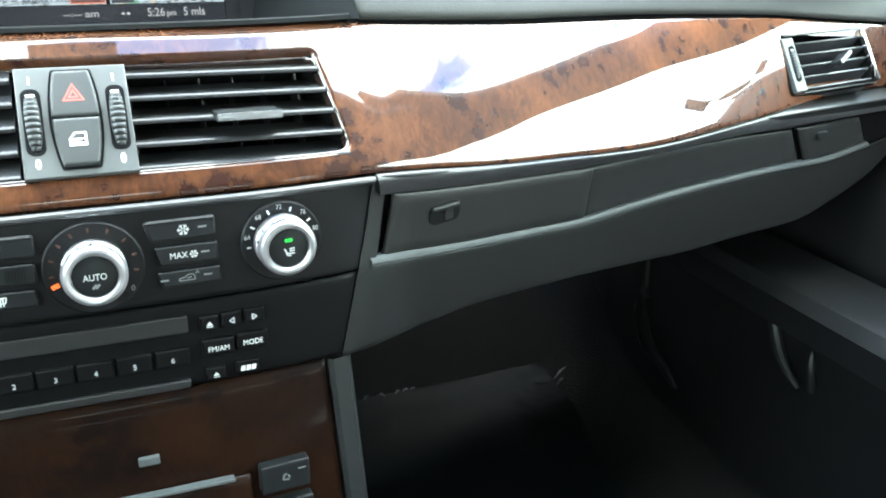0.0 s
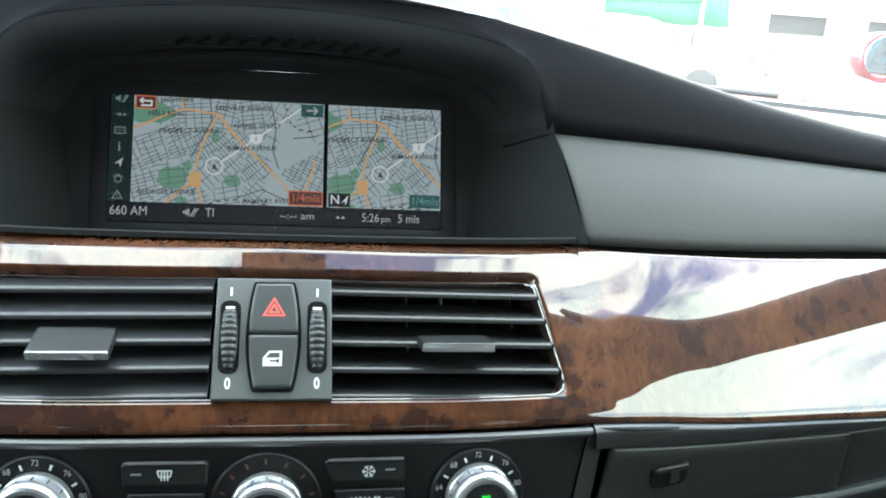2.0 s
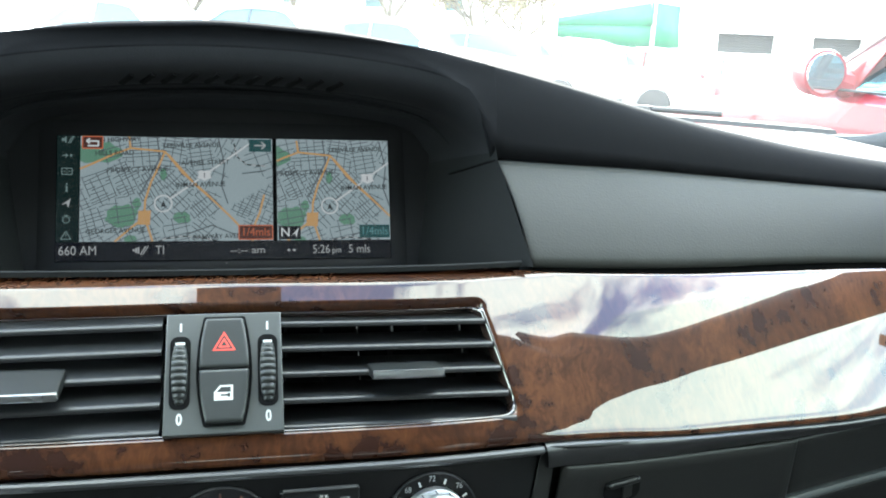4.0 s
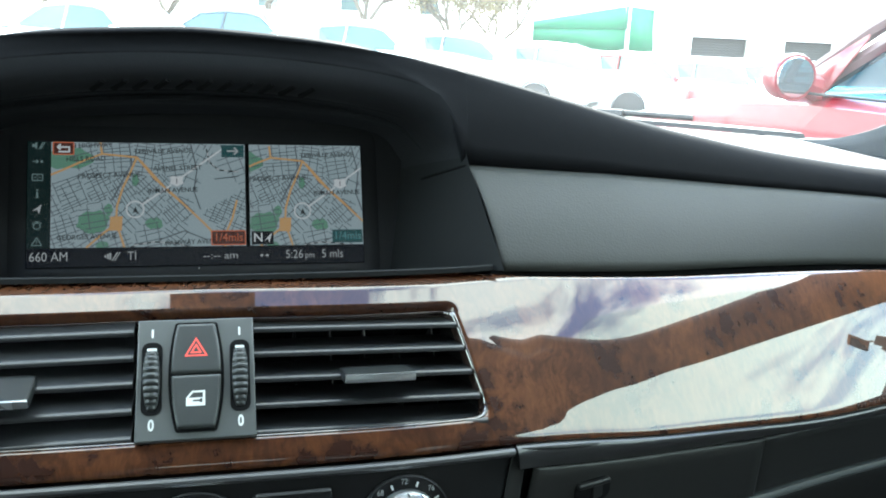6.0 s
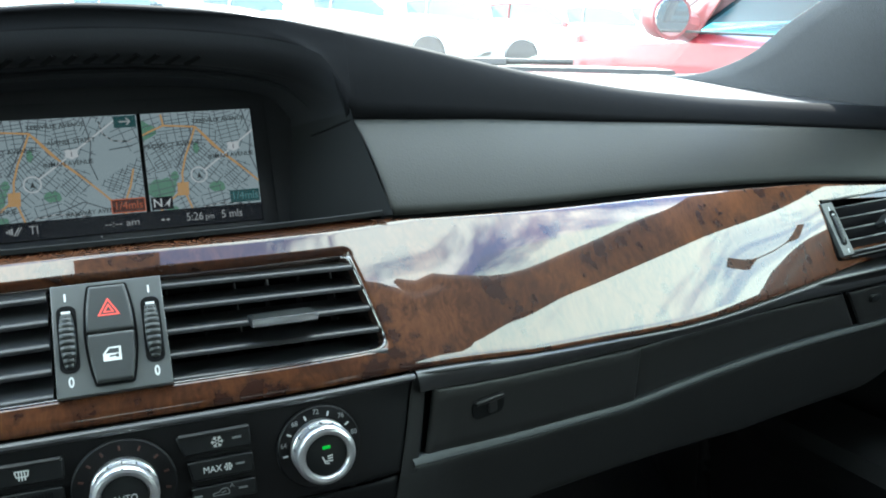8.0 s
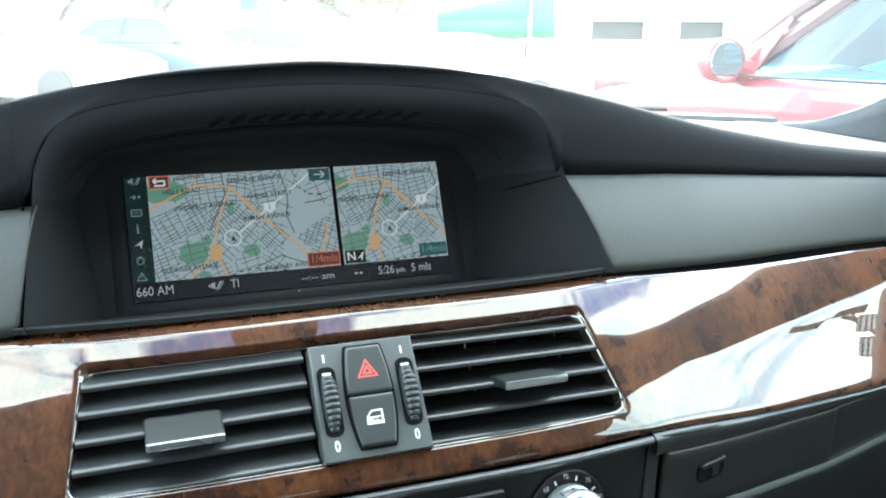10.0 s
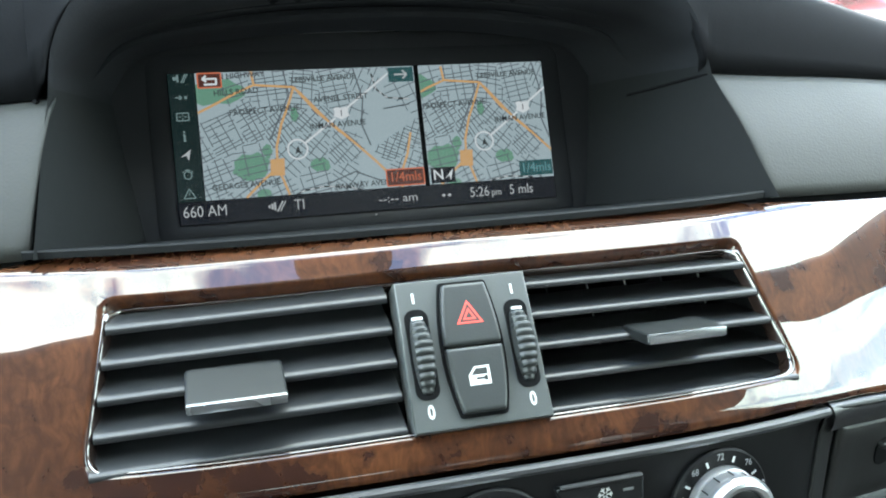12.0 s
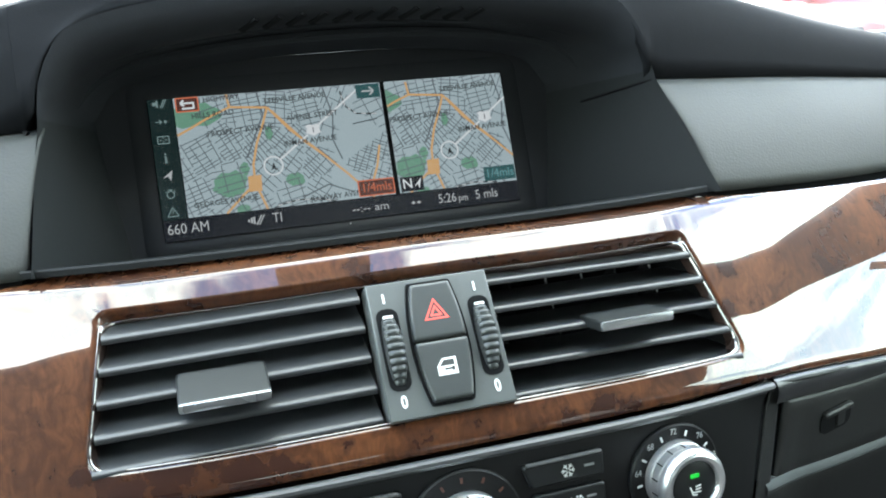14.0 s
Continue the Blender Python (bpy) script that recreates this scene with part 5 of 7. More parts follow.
            part("north_arrow", bm, G_WHITE, tile)
        elif body:
            text(body, size, G_RED if ring is G_REDBOX else G_SCALE, m @ Matrix.Translation((cx, cy, 0.0012)), tile, "screen_text", squeeze=0.92)
        elif ring is G_TEAL:
            bm = bmesh.new()
            stroke(bm, m, (cx - 0.0038, cy), (cx + 0.0030, cy), 0.0010, 0.0013)
            stroke(bm, m, (cx + 0.0008, cy + 0.0024), (cx + 0.0034, cy), 0.0010, 0.0013)
            stroke(bm, m, (cx + 0.0008, cy - 0.0024), (cx + 0.0034, cy), 0.0010, 0.0013)
            part("turn_arrow", bm, G_TEXT, tile)
        if ring is G_REDBOX:
            bm = bmesh.new()
            for a, b in zip([(rect[0], rect[1]), (rect[2], rect[1]), (rect[2], rect[3]), (rect[0], rect[3])], [(rect[2], rect[1]), (rect[2], rect[3]), (rect[0], rect[3]), (rect[0], rect[1])]):
                stroke(bm, m, a, b, 0.0008, 0.0012)
            part("tile_rim", bm, G_RED, tile)
            if not body:
                bm = bmesh.new()
                for a, b in (((-0.0036, 0.0008), (0.0034, 0.0008)), ((0.0034, 0.0012), (0.0034, -0.0024)), ((0.0036, -0.0022), (-0.0030, -0.0022)), ((-0.0036, 0.0008), (-0.0016, 0.0026)), ((-0.0036, 0.0008), (-0.0016, -0.0008))):
                    stroke(bm, m, (cx + a[0], cy + a[1]), (cx + b[0], cy + b[1]), 0.0011, 0.0013)
                part("back_arrow", bm, G_WHITE, tile)
    # icons
    y = 37.4
    for k in range(7):
        bm = bmesh.new()
        c = (-0.0985, y / 1000)

        def st(a, b, w=0.0006):
            stroke(bm, m, (c[0] + a[0] / 1000, c[1] + a[1] / 1000), (c[0] + b[0] / 1000, c[1] + b[1] / 1000), w, 0.0005)
        if k == 0:
            st((-3.4, 0), (-1, 0), 0.002), st((-1, -2), (-1, 2), 0.001), st((0.5, -2.4), (3, 2.4)), st((1.6, -2.4), (4, 2.4))
        elif k == 1:
            st((-3, 0), (0, 0)), st((-1, 1.2), (0.4, 0)), st((-1, -1.2), (0.4, 0)), st((1.6, 0), (3, 0), 0.0016)
        elif k == 2:
            for a, b in (((-3, -2), (3, -2)), ((3, -2), (3, 2)), ((3, 2), (-3, 2)), ((-3, 2), (-3, -2)), ((-2, 0), (-0.8, 0)), ((0.8, 0), (2, 0)), ((0, 0.6), (0, 1.4)), ((0, -0.6), (0, -1.4))):
                st(a, b)
        elif k == 3:
            st((0, -2.6), (0, 0.8), 0.0011), st((0, 1.6), (0, 2.6), 0.0011), st((-0.8, -2.6), (0.8, -2.6)), st((-0.8, 0.8), (0.2, 0.8))
        elif k == 4:
            flat(bm, m, [(c[0] - 0.0030, c[1] - 0.0010), (c[0], c[1] - 0.0002), (c[0] + 0.0026, c[1] + 0.0032)], 0.0005)
            flat(bm, m, [(c[0], c[1] - 0.0002), (c[0] + 0.0012, c[1] - 0.0030), (c[0] + 0.0026, c[1] + 0.0032)], 0.0005)
        elif k == 5:
            for i in range(14):
                a0, a1 = 2 * math.pi * i / 14, 2 * math.pi * (i + 1) / 14
                st((2 * math.cos(a0), 2 * math.sin(a0) - 0.3), (2 * math.cos(a1), 2 * math.sin(a1) - 0.3))
            st((0, 2), (0, 2.8)), st((-1.4, 2.4), (1.4, 2.4)), st((-2.6, 1.2), (-2, 1.9)), st((2.6, 1.2), (2, 1.9))
        else:
            st((-3, -2.2), (3, -2.2)), st((3, -2.2), (0, 2.8)), st((0, 2.8), (-3, -2.2)), st((0, -0.8), (0, 1.2), 0.0005)
        part("menu_icon", bm, G_TEXT if k == 4 else G_ICON, col)
        y -= 10.2


build_display()


# ---- climate panel ----
def knob(parent, x, z, cap, dial_r):
    m = on_face(x, z, 0.001)
    bm = bmesh.new()
    lathe(bm, m, [(dial_r, -0.001), (dial_r, 0.0004), (dial_r - 0.0008, 0.0012), (0.016, 0.0012)], 48)
    dial = part("dial", bm, M_PANEL, parent)
    flat_m = m
    bm = bmesh.new()
    r = 0.0160
    lathe(bm, m, [(r * 0.99, 0.0008), (r * 0.99, 0.0036), (r * 0.975, 0.0046), (r * 0.945, 0.0050), (r * 0.94, 0.0090), (r * 0.96, 0.0098), (r, 0.0112), (r * 0.985, 0.0138), (r * 0.93, 0.0154), (r * 0.84, 0.0160), (r * 0.74, 0.0156), (r * 0.69, 0.0146), (r * 0.68, 0.0134)], 48, cap=False)
    k = part("knob", bm, M_SILVER, parent, "satin silver rotary knob")
    bm = bmesh.new()
    for i in range(14):
        box(bm, m @ Matrix.Rotation(2 * math.pi * (i + 0.5) / 14, 4, "Z") @ Matrix.Translation((r * 0.944, 0, 0.0071)), 0.0005, 0.0005, 0.0040)
    part("grip_groove", bm, M_BUTTON, k)
    bm = bmesh.new()
    lathe(bm, m, [(r * 0.69, 0.0126), (r * 0.685, 0.0138), (r * 0.64, 0.0142), (0.0002, 0.0144)], 36)
    part("knob_cap", bm, M_BUTTON, k, "black push cap")
    bm = bmesh.new()
    box(bm, m @ Matrix.Translation((0, r * 0.90, 0.0156)), 0.0006, 0.0028, 0.0003)
    part("pointer", bm, M_PRINT, k)
    return m, flat_m, dial, k


def build_climate():
    c = thing("climate_panel", (0, -0.05, 0.848), "black climate control panel with silver rotary knobs", "control panel")
    pan = part("panel", face_sheet(lambda z: -stack_edge(z) + 0.002, lambda z: stack_edge(z) + 0.0003, lambda x: 0.8478, lambda x: trim_low(x) - 0.0012, 0.0, 40, 8), M_PANEL, c, orient=False)
    thicken(pan, 0.004)
    bm = bmesh.new()
    tube(bm, [on_face(x, trim_low(abs(x)) - 0.0024, 0.0004).translation for x in [lerp(-0.150, 0.1540, i / 40) for i in range(41)]], 0.0022, 10)
    part("top_roll", bm, M_ROLL_LIT, c)
    for x, z, kind, r in ((0.0950, 0.8694, "temp", 0.0227), (-0.0950, 0.8694, "temp", 0.0227), (0.0, 0.8686, "fan", 0.0247)):
        m, fm, dial, k = knob(c, x, z, kind, r)
        if kind == "temp":
            for i, body in enumerate(("64", "68", "72", "76", "80")):
                a = radians([166, 129, 92, 50, 14][i])
                text(body, 0.0040, M_PRINT_MID, fm @ Matrix.Translation((0.0197 * math.cos(a), 0.0197 * math.sin(a), 0.0014)), dial, "scale_number", squeeze=0.85)
            bm = bmesh.new()
            for a in (184, 148, 111, 72, 33):
                q = radians(a)
                box(bm, fm @ Matrix.Translation((0.0185 * math.cos(q), 0.0185 * math.sin(q), 0.0014)) @ Matrix.Rotation(q, 4, "Z"), 0.0025, 0.0009, 0.0002)
            part("scale_mark", bm, M_PRINT, dial)
            bm = bmesh.new()
            box(bm, m @ Matrix.Translation((0, 0.0046, 0.0147)), 0.0042, 0.0018, 0.0006, 0.0002)
            part("indicator_lamp", bm, M_LED_GREEN, k, "green indicator lamp")
            bm = bmesh.new()
            mm = m @ Matrix.Translation((0, -0.0022, 0.0148))
            for a, b in (((-2.6, 2.2), (-1.8, 0.6)), ((-1.8, 0.6), (-1.2, -1.6)), ((-1.2, -1.6), (1.0, -2.0)), ((0.2, 1.8), (3.0, 2.2)), ((0.2, 0.6), (3.0, 0.8)), ((0.2, -0.6), (3.0, -0.8)), ((-1.4, -0.4), (0.4, -0.8))):
                stroke(bm, mm, (a[0] / 1000, a[1] / 1000), (b[0] / 1000, b[1] / 1000), 0.0007, 0)
            part("seat_symbol", bm, M_PRINT, k)
        else:
            text("AUTO", 0.0048, M_PRINT, m @ Matrix.Translation((0, -0.0002, 0.0147)), k, "lettering", squeeze=0.85)
            bm = bmesh.new()
            for a in (0.6, 2.2):
                stroke(bm, m, (-0.0014 + 0.001 * a - 0.001, -0.0062), (0.0006 + 0.001 * a - 0.001, -0.0040), 0.0012, 0.0148)
            part("fan_symbol", bm, M_PRINT_DIM, k)
            for i, a in enumerate((228, 186, 162, 138, 116, 92, 66, 40, 14, -10)):
                q = radians(a if i else 201)
                bm = bmesh.new()
                box(bm, fm @ Matrix.Translation((0.0205 * math.cos(q), 0.0205 * math.sin(q), 0.0014)) @ Matrix.Rotation(q, 4, "Z"), 0.0024 if i else 0.0040, 0.0011 if i else 0.0024, 0.0003)
                part("fan_mark", bm, M_AMBER_PRINT if i else M_LED_AMBER, dial, "" if i else "lit amber fan mark")
            text("0", 0.0044, M_PRINT_DIM, fm @ Matrix.Translation((0.0175, -0.0135, 0.0014)), dial, "scale_number")
    # button stacks
    for s in (1, -1):
        for row, (z, h) in enumerate(((0.8805, 0.0105), (0.8695, 0.0105), (0.8592, 0.0088))):
            m = on_face(s * 0.0435, z, 0.0)
            w0, w1 = 0.0185 - 0.0012 * row, 0.0178
            slant = (0.0190, 0.0150) if row == 0 else (0.0148, 0.0128)
            o = [(-slant[0] if s > 0 else -w0 + 0.002 * row, h / 2), (w0 if s < 0 else w1, h / 2 + (0.0004 if row == 0 else 0)), (w1, -h / 2), (-slant[1] if s > 0 else -w1, -h / 2)]
            bm = bmesh.new()
            prism(bm, m, round_poly(o[::-1], 0.0012, 3), -0.002, 0.0030, 0.0010)
            b = part("button", bm, M_BUTTON, c)
            if row == 0:
                bm = bmesh.new()
                box(bm, m @ Matrix.Translation((0, h / 2 - 0.0006, 0.0020)) @ Matrix.Rotation(radians(38), 4, "X"), 0.0345, 0.0032, 0.0022, 0.0008)
                part("button_lip", bm, M_GLOVE, b)
            top = m @ Matrix.Translation((0, 0, 0.0032))
            bm = bmesh.new()
            box(bm, top @ Matrix.Translation((0.0110 if s > 0 else -0.0120, 0.0006, 0)), 0.0044, 0.0010, 0.0002)
            if row == 2:
                box(bm, top @ Matrix.Translation((-0.0115, 0.0, 0)), 0.0044, 0.0010, 0.0002)
            part("status_mark", bm, M_PRINT_DIM, b)
            bm = bmesh.new()
            if s > 0 and row < 2:
                cx = 0.0012 if row == 0 else 0.0050
                rad = 0.0031 if row == 0 else 0.0022
                for i in range(6):
                    a = radians(60 * i)
                    p = (cx + rad * math.cos(a), rad * math.sin(a))
                    stroke(bm, top, (cx + 0.18 * (p[0] - cx), 0.18 * p[1]), p, 0.00045, 0)
                    for da in (0.36, -0.36):
                        stroke(bm, top, (cx + 0.6 * rad * math.cos(a), 0.6 * rad * math.sin(a)), (cx + 0.88 * rad * math.cos(a + da), 0.88 * rad * math.sin(a + da)), 0.0004, 0.00005)
                part("snowflake", bm, M_PRINT, b)
                if row == 1:
                    text("MAX", 0.0048, M_PRINT, top @ Matrix.Translation((-0.0028, 0, 0)), b, "lettering", squeeze=0.9)
            elif s > 0:
                for a, q in (((-4, -1.2), (4, -1.2)), ((-4, -1.2), (-4, 0)), ((-4, 0), (-1, 0.6)), ((-1, 0.6), (0.5, 2)), ((0.5, 2), (3, 2)), ((3, 2), (4, 0.6)), ((4, 0.6), (4, -1.2)), ((0, -0.2), (2.4, 0.6))):
                    stroke(bm, top, (a[0] / 1000, a[1] / 1000), (q[0] / 1000, q[1] / 1000), 0.0006, 0)
                part("recirculation_symbol", bm, M_PRINT_DIM, b)
                text("A", 0.0034, M_PRINT_DIM, top @ Matrix.Translation((0.0055, 0.0028, 0)), b, "lettering")
            elif row != 1:
                for a, q in (((-3, 2.2), (3, 2.2)), ((3, 2.2), (2.4, -0.6)), ((-3, 2.2), (-2.4, -0.6)), ((-1.2, 2), (-1.4, -2.4)), ((0, 2), (0, -2.4)), ((1.2, 2), (1.4, -2.4)), ((-2.4, -0.6), (2.4, -0.6))):
                    stroke(bm, top, (a[0] / 1000, a[1] / 1000), (q[0] / 1000, q[1] / 1000), 0.0006, 0)
                part("demister_symbol", bm, M_PRINT, b)
            else:
                for i in range(7):
                    box(bm, top @ Matrix.Translation((0.004 + i * 0.0014, 0, -0.0002)), 0.0006, 0.007, 0.0006)
                part("grille_slot", bm, M_DUCT, b)


build_climate()


# ---- radio ----
def build_radio():
    r = thing("radio_unit", (0, -0.08, 0.807), "black car radio with disc slot and preset buttons", "car radio")
    body = part("panel", face_sheet(lambda z: -stack_edge(z) + 0.002, lambda z: stack_edge(z) + 0.0003, lambda x: 0.8068, lambda x: 0.8470, -0.0008, 40, 8), M_RADIO, r, orient=False)
    thicken(body, 0.004)
    bm = bmesh.new()
    prism(bm, on_face(-0.0195, 0.8375, -0.0006), rrect(0.127, 0.0095, 0.001), -0.001, 0.0012, 0.0004)
    part("disc_flap", bm, M_GLOVE, r)
    bm = bmesh.new()
    prism(bm, on_face(-0.0195, 0.8095, -0.0006), rrect(0.125, 0.0046, 0.001), -0.001, 0.0022, 0.0006)
    part("disc_flap", bm, M_GLOVE, r)
    for i in range(6):
        m = on_face(-0.0615 + i * 0.0185, 0.8225, -0.0006)
        bm = bmesh.new()
        prism(bm, m, rrect(0.0180, 0.0100, 0.0006), -0.001, 0.0022, 0.0008)
        b = part("preset_button", bm, M_RADIO, r)
        text(str(i + 1), 0.0042, M_PRINT, m @ Matrix.Translation((0, -0.0012, 0.0023)), b, "lettering")
    for x, z, w, h, body_text in ((0.0545, 0.8245, 0.0175, 0.0095, "FM/AM"), (0.0725, 0.8250, 0.0170, 0.0095, "MODE"), (0.0515, 0.8365, 0.0100, 0.0080, "eject"), (0.0630, 0.8368, 0.0110, 0.0080, "back"), (0.0750, 0.8370, 0.0110, 0.0080, "next"), (0.0515, 0.8120, 0.0105, 0.0070, "eject"), (0.0680, 0.8128, 0.0130, 0.0070, "bars")):
        m = on_face(x, z, -0.0006)
        bm = bmesh.new()
        prism(bm, m, rrect(w, h, 0.0007), -0.001, 0.0026, 0.0009)
        b = part("radio_button", bm, M_RADIO, r)
        top = m @ Matrix.Translation((0, -0.0008, 0.0028))
        if body_text in ("FM/AM", "MODE"):
            text(body_text, 0.0046, M_PRINT, top, b, "lettering", squeeze=0.88)
            continue
        bm = bmesh.new()
        if body_text == "eject":
            flat(bm, top, [(-0.0018, -0.0006), (0.0018, -0.0006), (0, 0.0018)])
            flat(bm, top, [(-0.0018, -0.0016), (0.0018, -0.0016), (0.0018, -0.0011), (-0.0018, -0.0011)])
        elif body_text == "bars":
            for k in range(3):
                flat(bm, top, [(-0.0042 + 0.003 * k, -0.0016), (-0.0018 + 0.003 * k, -0.0016), (-0.0012 + 0.003 * k, 0.0016), (-0.0036 + 0.003 * k, 0.0016)], 0.0001 * k)
        else:
            sgn = 1 if body_text == "next" else -1
            for a, q in (((-1.2, 1.6), (1.2, 0)), ((1.2, 0), (-1.2, -1.6)), ((-1.2, 1.6), (-1.2, -1.6))):
                stroke(bm, top, (sgn * a[0] / 1000, a[1] / 1000), (sgn * q[0] / 1000, q[1] / 1000), 0.0006, 0)
        part("button_symbol", bm, M_PRINT, b)


build_radio()


# ---- centre console ----
def build_console():
    c = thing("centre_console", (0, -0.1, 0.45), "centre console with a shade-darkened walnut front and grey side", "centre console")
    ob = part("console_front", face_sheet(-0.112, 0.112, lambda x: 0.60, lambda x: 0.8055, -0.003, 20, 14), M_WOOD_SHADED, c, "lacquered walnut front, darkened for shade", orient=False)
    thicken(ob, 0.004)
    bm = bmesh.new()
    rows = []
    for z in [lerp(0.806, 0.46, i / 14) for i in range(15)]:
        p = on_face(0.1125, z, -0.002).translation
        rows.append([p, p + Vector((0.003, -0.002, 0)), p + Vector((0.0125, 0.000, 0)), p + Vector((0.0155, 0.006, 0)), p + Vector((0.016, 0.25, 0)), p + Vector((0.016, 0.6, 0))])
    sheet(bm, rows[::-1])
    part("console_side", bm, M_SHELF, c, "dark grey console side", orient=False)
    bm = bmesh.new()
    box(bm, on_face(-0.02, 0.757, 0.001), 0.166, 0.0018, 0.006, 0.0006)
    part("tray_edge", bm, M_EDGE, c, "satin silver edge of the tray lid")
    ob = part("tray_lid", face_sheet(-0.104, 0.062, lambda x: 0.64, lambda x: 0.7555, 0.0015, 10, 6), M_WOOD_SHADED, c, orient=False)
    thicken(ob, 0.003)
    # pale tab put in for a glint just below the radio
    bm = bmesh.new()
    prism(bm, on_face(0.0130, 0.7735, -0.003), rrect(0.0115, 0.0052, 0.0008), -0.001, 0.0028, 0.0008)
    part("tray_glint", bm, M_EDGE, c, "small pale tab standing for a glint")
    for i in range(2):
        m = on_face(0.0795, 0.7515 - 0.021 * i, 0.0)
        bm = bmesh.new()
        prism(bm, m, rrect(0.030, 0.019, 0.0015), -0.004, 0.0045, 0.001)
        b = part("console_button", bm, M_BUTTON, c)
        bm = bmesh.new()
        top = m @ Matrix.Translation((0, 0, 0.0047))
        for a, q in (((-2, -1.5), (-1, 2)), ((-1, 2), (0.6, 2)), ((-1.6, -1.5), (2, -1.8)), ((1.2, 1.4), (2.4, -0.6))):
            stroke(bm, top, (a[0] / 1000, a[1] / 1000), (q[0] / 1000, q[1] / 1000), 0.0012, 0)
        part("seat_symbol", bm, M_PRINT_DIM, b)
        bm = bmesh.new()
        box(bm, top @ Matrix.Translation((0.010, 0.004, 0)), 0.0045, 0.0010, 0.0002)
        part("status_mark", bm, M_PRINT_DIM, b)
    bm = bmesh.new()
    box(bm, Matrix.Translation((0, -0.42, 0.47)), 0.23, 0.55, 0.24, 0.02)
    part("tunnel", bm, M_SOFT, c)


build_console()


# ---- cabin shell ----
def build_cabin():
    # floor and footwell
    bm = bmesh.new()
    rows = []
    for k in range(25):
        y = lerp(-1.9, 0.75, k / 24)
        row = []
        for i in range(31):
            x = lerp(-0.83, 0.83, i / 30)
            z = 0.28 + max(0, y - 0.47) * 0.85 + 0.006 * noise.noise((x * 9, y * 9, 0))
            row.append(Vector((x, y, z)))
        rows.append(row)
    sheet(bm, rows)
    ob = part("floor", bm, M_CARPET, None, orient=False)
    structure(ob, "dark carpeted car floor rising in the footwell", "car floor")
    bm = bmesh.new()
    rows = []
    for k in range(61):
        y = lerp(0.02, 0.468, k / 60)
        row = []
        for i in range(61):
            x = lerp(0.13, 0.585, i / 60)
            ridge = math.exp(-((y - 0.455) / 0.02) ** 2)
            rise = min(1, max(0, (y - 0.12) / 0.33))
            w = 0.003 * noise.noise((x * 5, y * 5, 3.1)) + ridge * (0.004 + 0.010 * max(0, (x - 0.5) / 0.1) * abs(noise.noise((x * 30, y * 40, 3.1)))) + (0.2 + ridge) * 0.002 * noise.noise((x * 55, y * 70, 1.0))
            edge = 0.006 * max(0, (i - 50) / 10) * (1 + math.sin(y * 40))
            row.append(Vector((x, y, 0.287 + 0.062 * rise * rise * (3 - 2 * rise) - 0.06 * max(0, (y - 0.455) / 0.013) + w + edge)))
        rows.append(row)
    sheet(bm, rows)
    fc = thing("floor_cover", (0.35, 0.24, 0.28), "crinkled dark protective film spread on the footwell carpet", "floor cover")
    film = part("film_sheet", bm, M_FILM, fc, orient=False)
    # pale slivers stand for the glints along the film's creases
    rnd = random.Random(5)
    for k in range(15):
        x = 0.31 + 0.02 * k if k < 5 else 0.50 + 0.012 * (k - 5)
        c = Vector((x + rnd.uniform(-0.01, 0.01), 0.452 - (0.0 if k < 5 else 0.05 * rnd.random()), 0.352 if k < 5 else 0.350 - 0.05 * rnd.random()))
        d = Vector((rnd.uniform(0.4, 1), rnd.uniform(-0.6, 0.6), rnd.uniform(-0.2, 0.5))).normalized() * (0.006 if k < 5 else rnd.uniform(0.008, 0.020))
        bm = bmesh.new()
        tube(bm, [c - d, c + Vector((0, 0, 0.003)), c + d], [0.0006, 0.0020, 0.0006], 5)
        part("fold", bm, M_FOLD_GLINT, film)
    # bulkhead
    bm = bmesh.new()
    box(bm, Matrix.Translation((0, 0.78, 0.60)), 1.66, 0.03, 0.74)
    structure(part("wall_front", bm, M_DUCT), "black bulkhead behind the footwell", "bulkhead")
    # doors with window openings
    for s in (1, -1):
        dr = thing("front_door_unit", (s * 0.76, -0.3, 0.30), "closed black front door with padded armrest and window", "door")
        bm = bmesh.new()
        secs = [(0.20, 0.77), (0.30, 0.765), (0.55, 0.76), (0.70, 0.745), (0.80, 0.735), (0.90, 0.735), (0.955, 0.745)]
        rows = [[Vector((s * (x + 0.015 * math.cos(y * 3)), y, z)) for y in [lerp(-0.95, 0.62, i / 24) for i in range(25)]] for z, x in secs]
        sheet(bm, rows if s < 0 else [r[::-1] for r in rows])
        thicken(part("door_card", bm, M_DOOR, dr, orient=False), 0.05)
        bm = bmesh.new()
        pts = [(0.55, 0.60, 0.715), (0.42, 0.625, 0.69), (0.25, 0.645, 0.670), (0.10, 0.662, 0.664), (-0.05, 0.676, 0.664), (-0.30, 0.685, 0.670), (-0.60, 0.695, 0.68)]
        rows = []
        for y, z, x in [(p[0], p[1], p[2]) for p in pts]:
            rows.append([Vector((s * (x + 0.06), y, z + 0.01)), Vector((s * (x + 0.01), y, z + 0.012)), Vector((s * (x - 0.018), y, z + 0.004)), Vector((s * (x - 0.024), y, z - 0.012)), Vector((s * (x - 0.01), y, z - 0.05)), Vector((s * (x + 0.05), y, z - 0.07))])
        sheet(bm, rows if s > 0 else [r[::-1] for r in rows])
        part("armrest", bm, M_DOOR, dr, "dark padded armrest", orient=False)
        bm = bmesh.new()
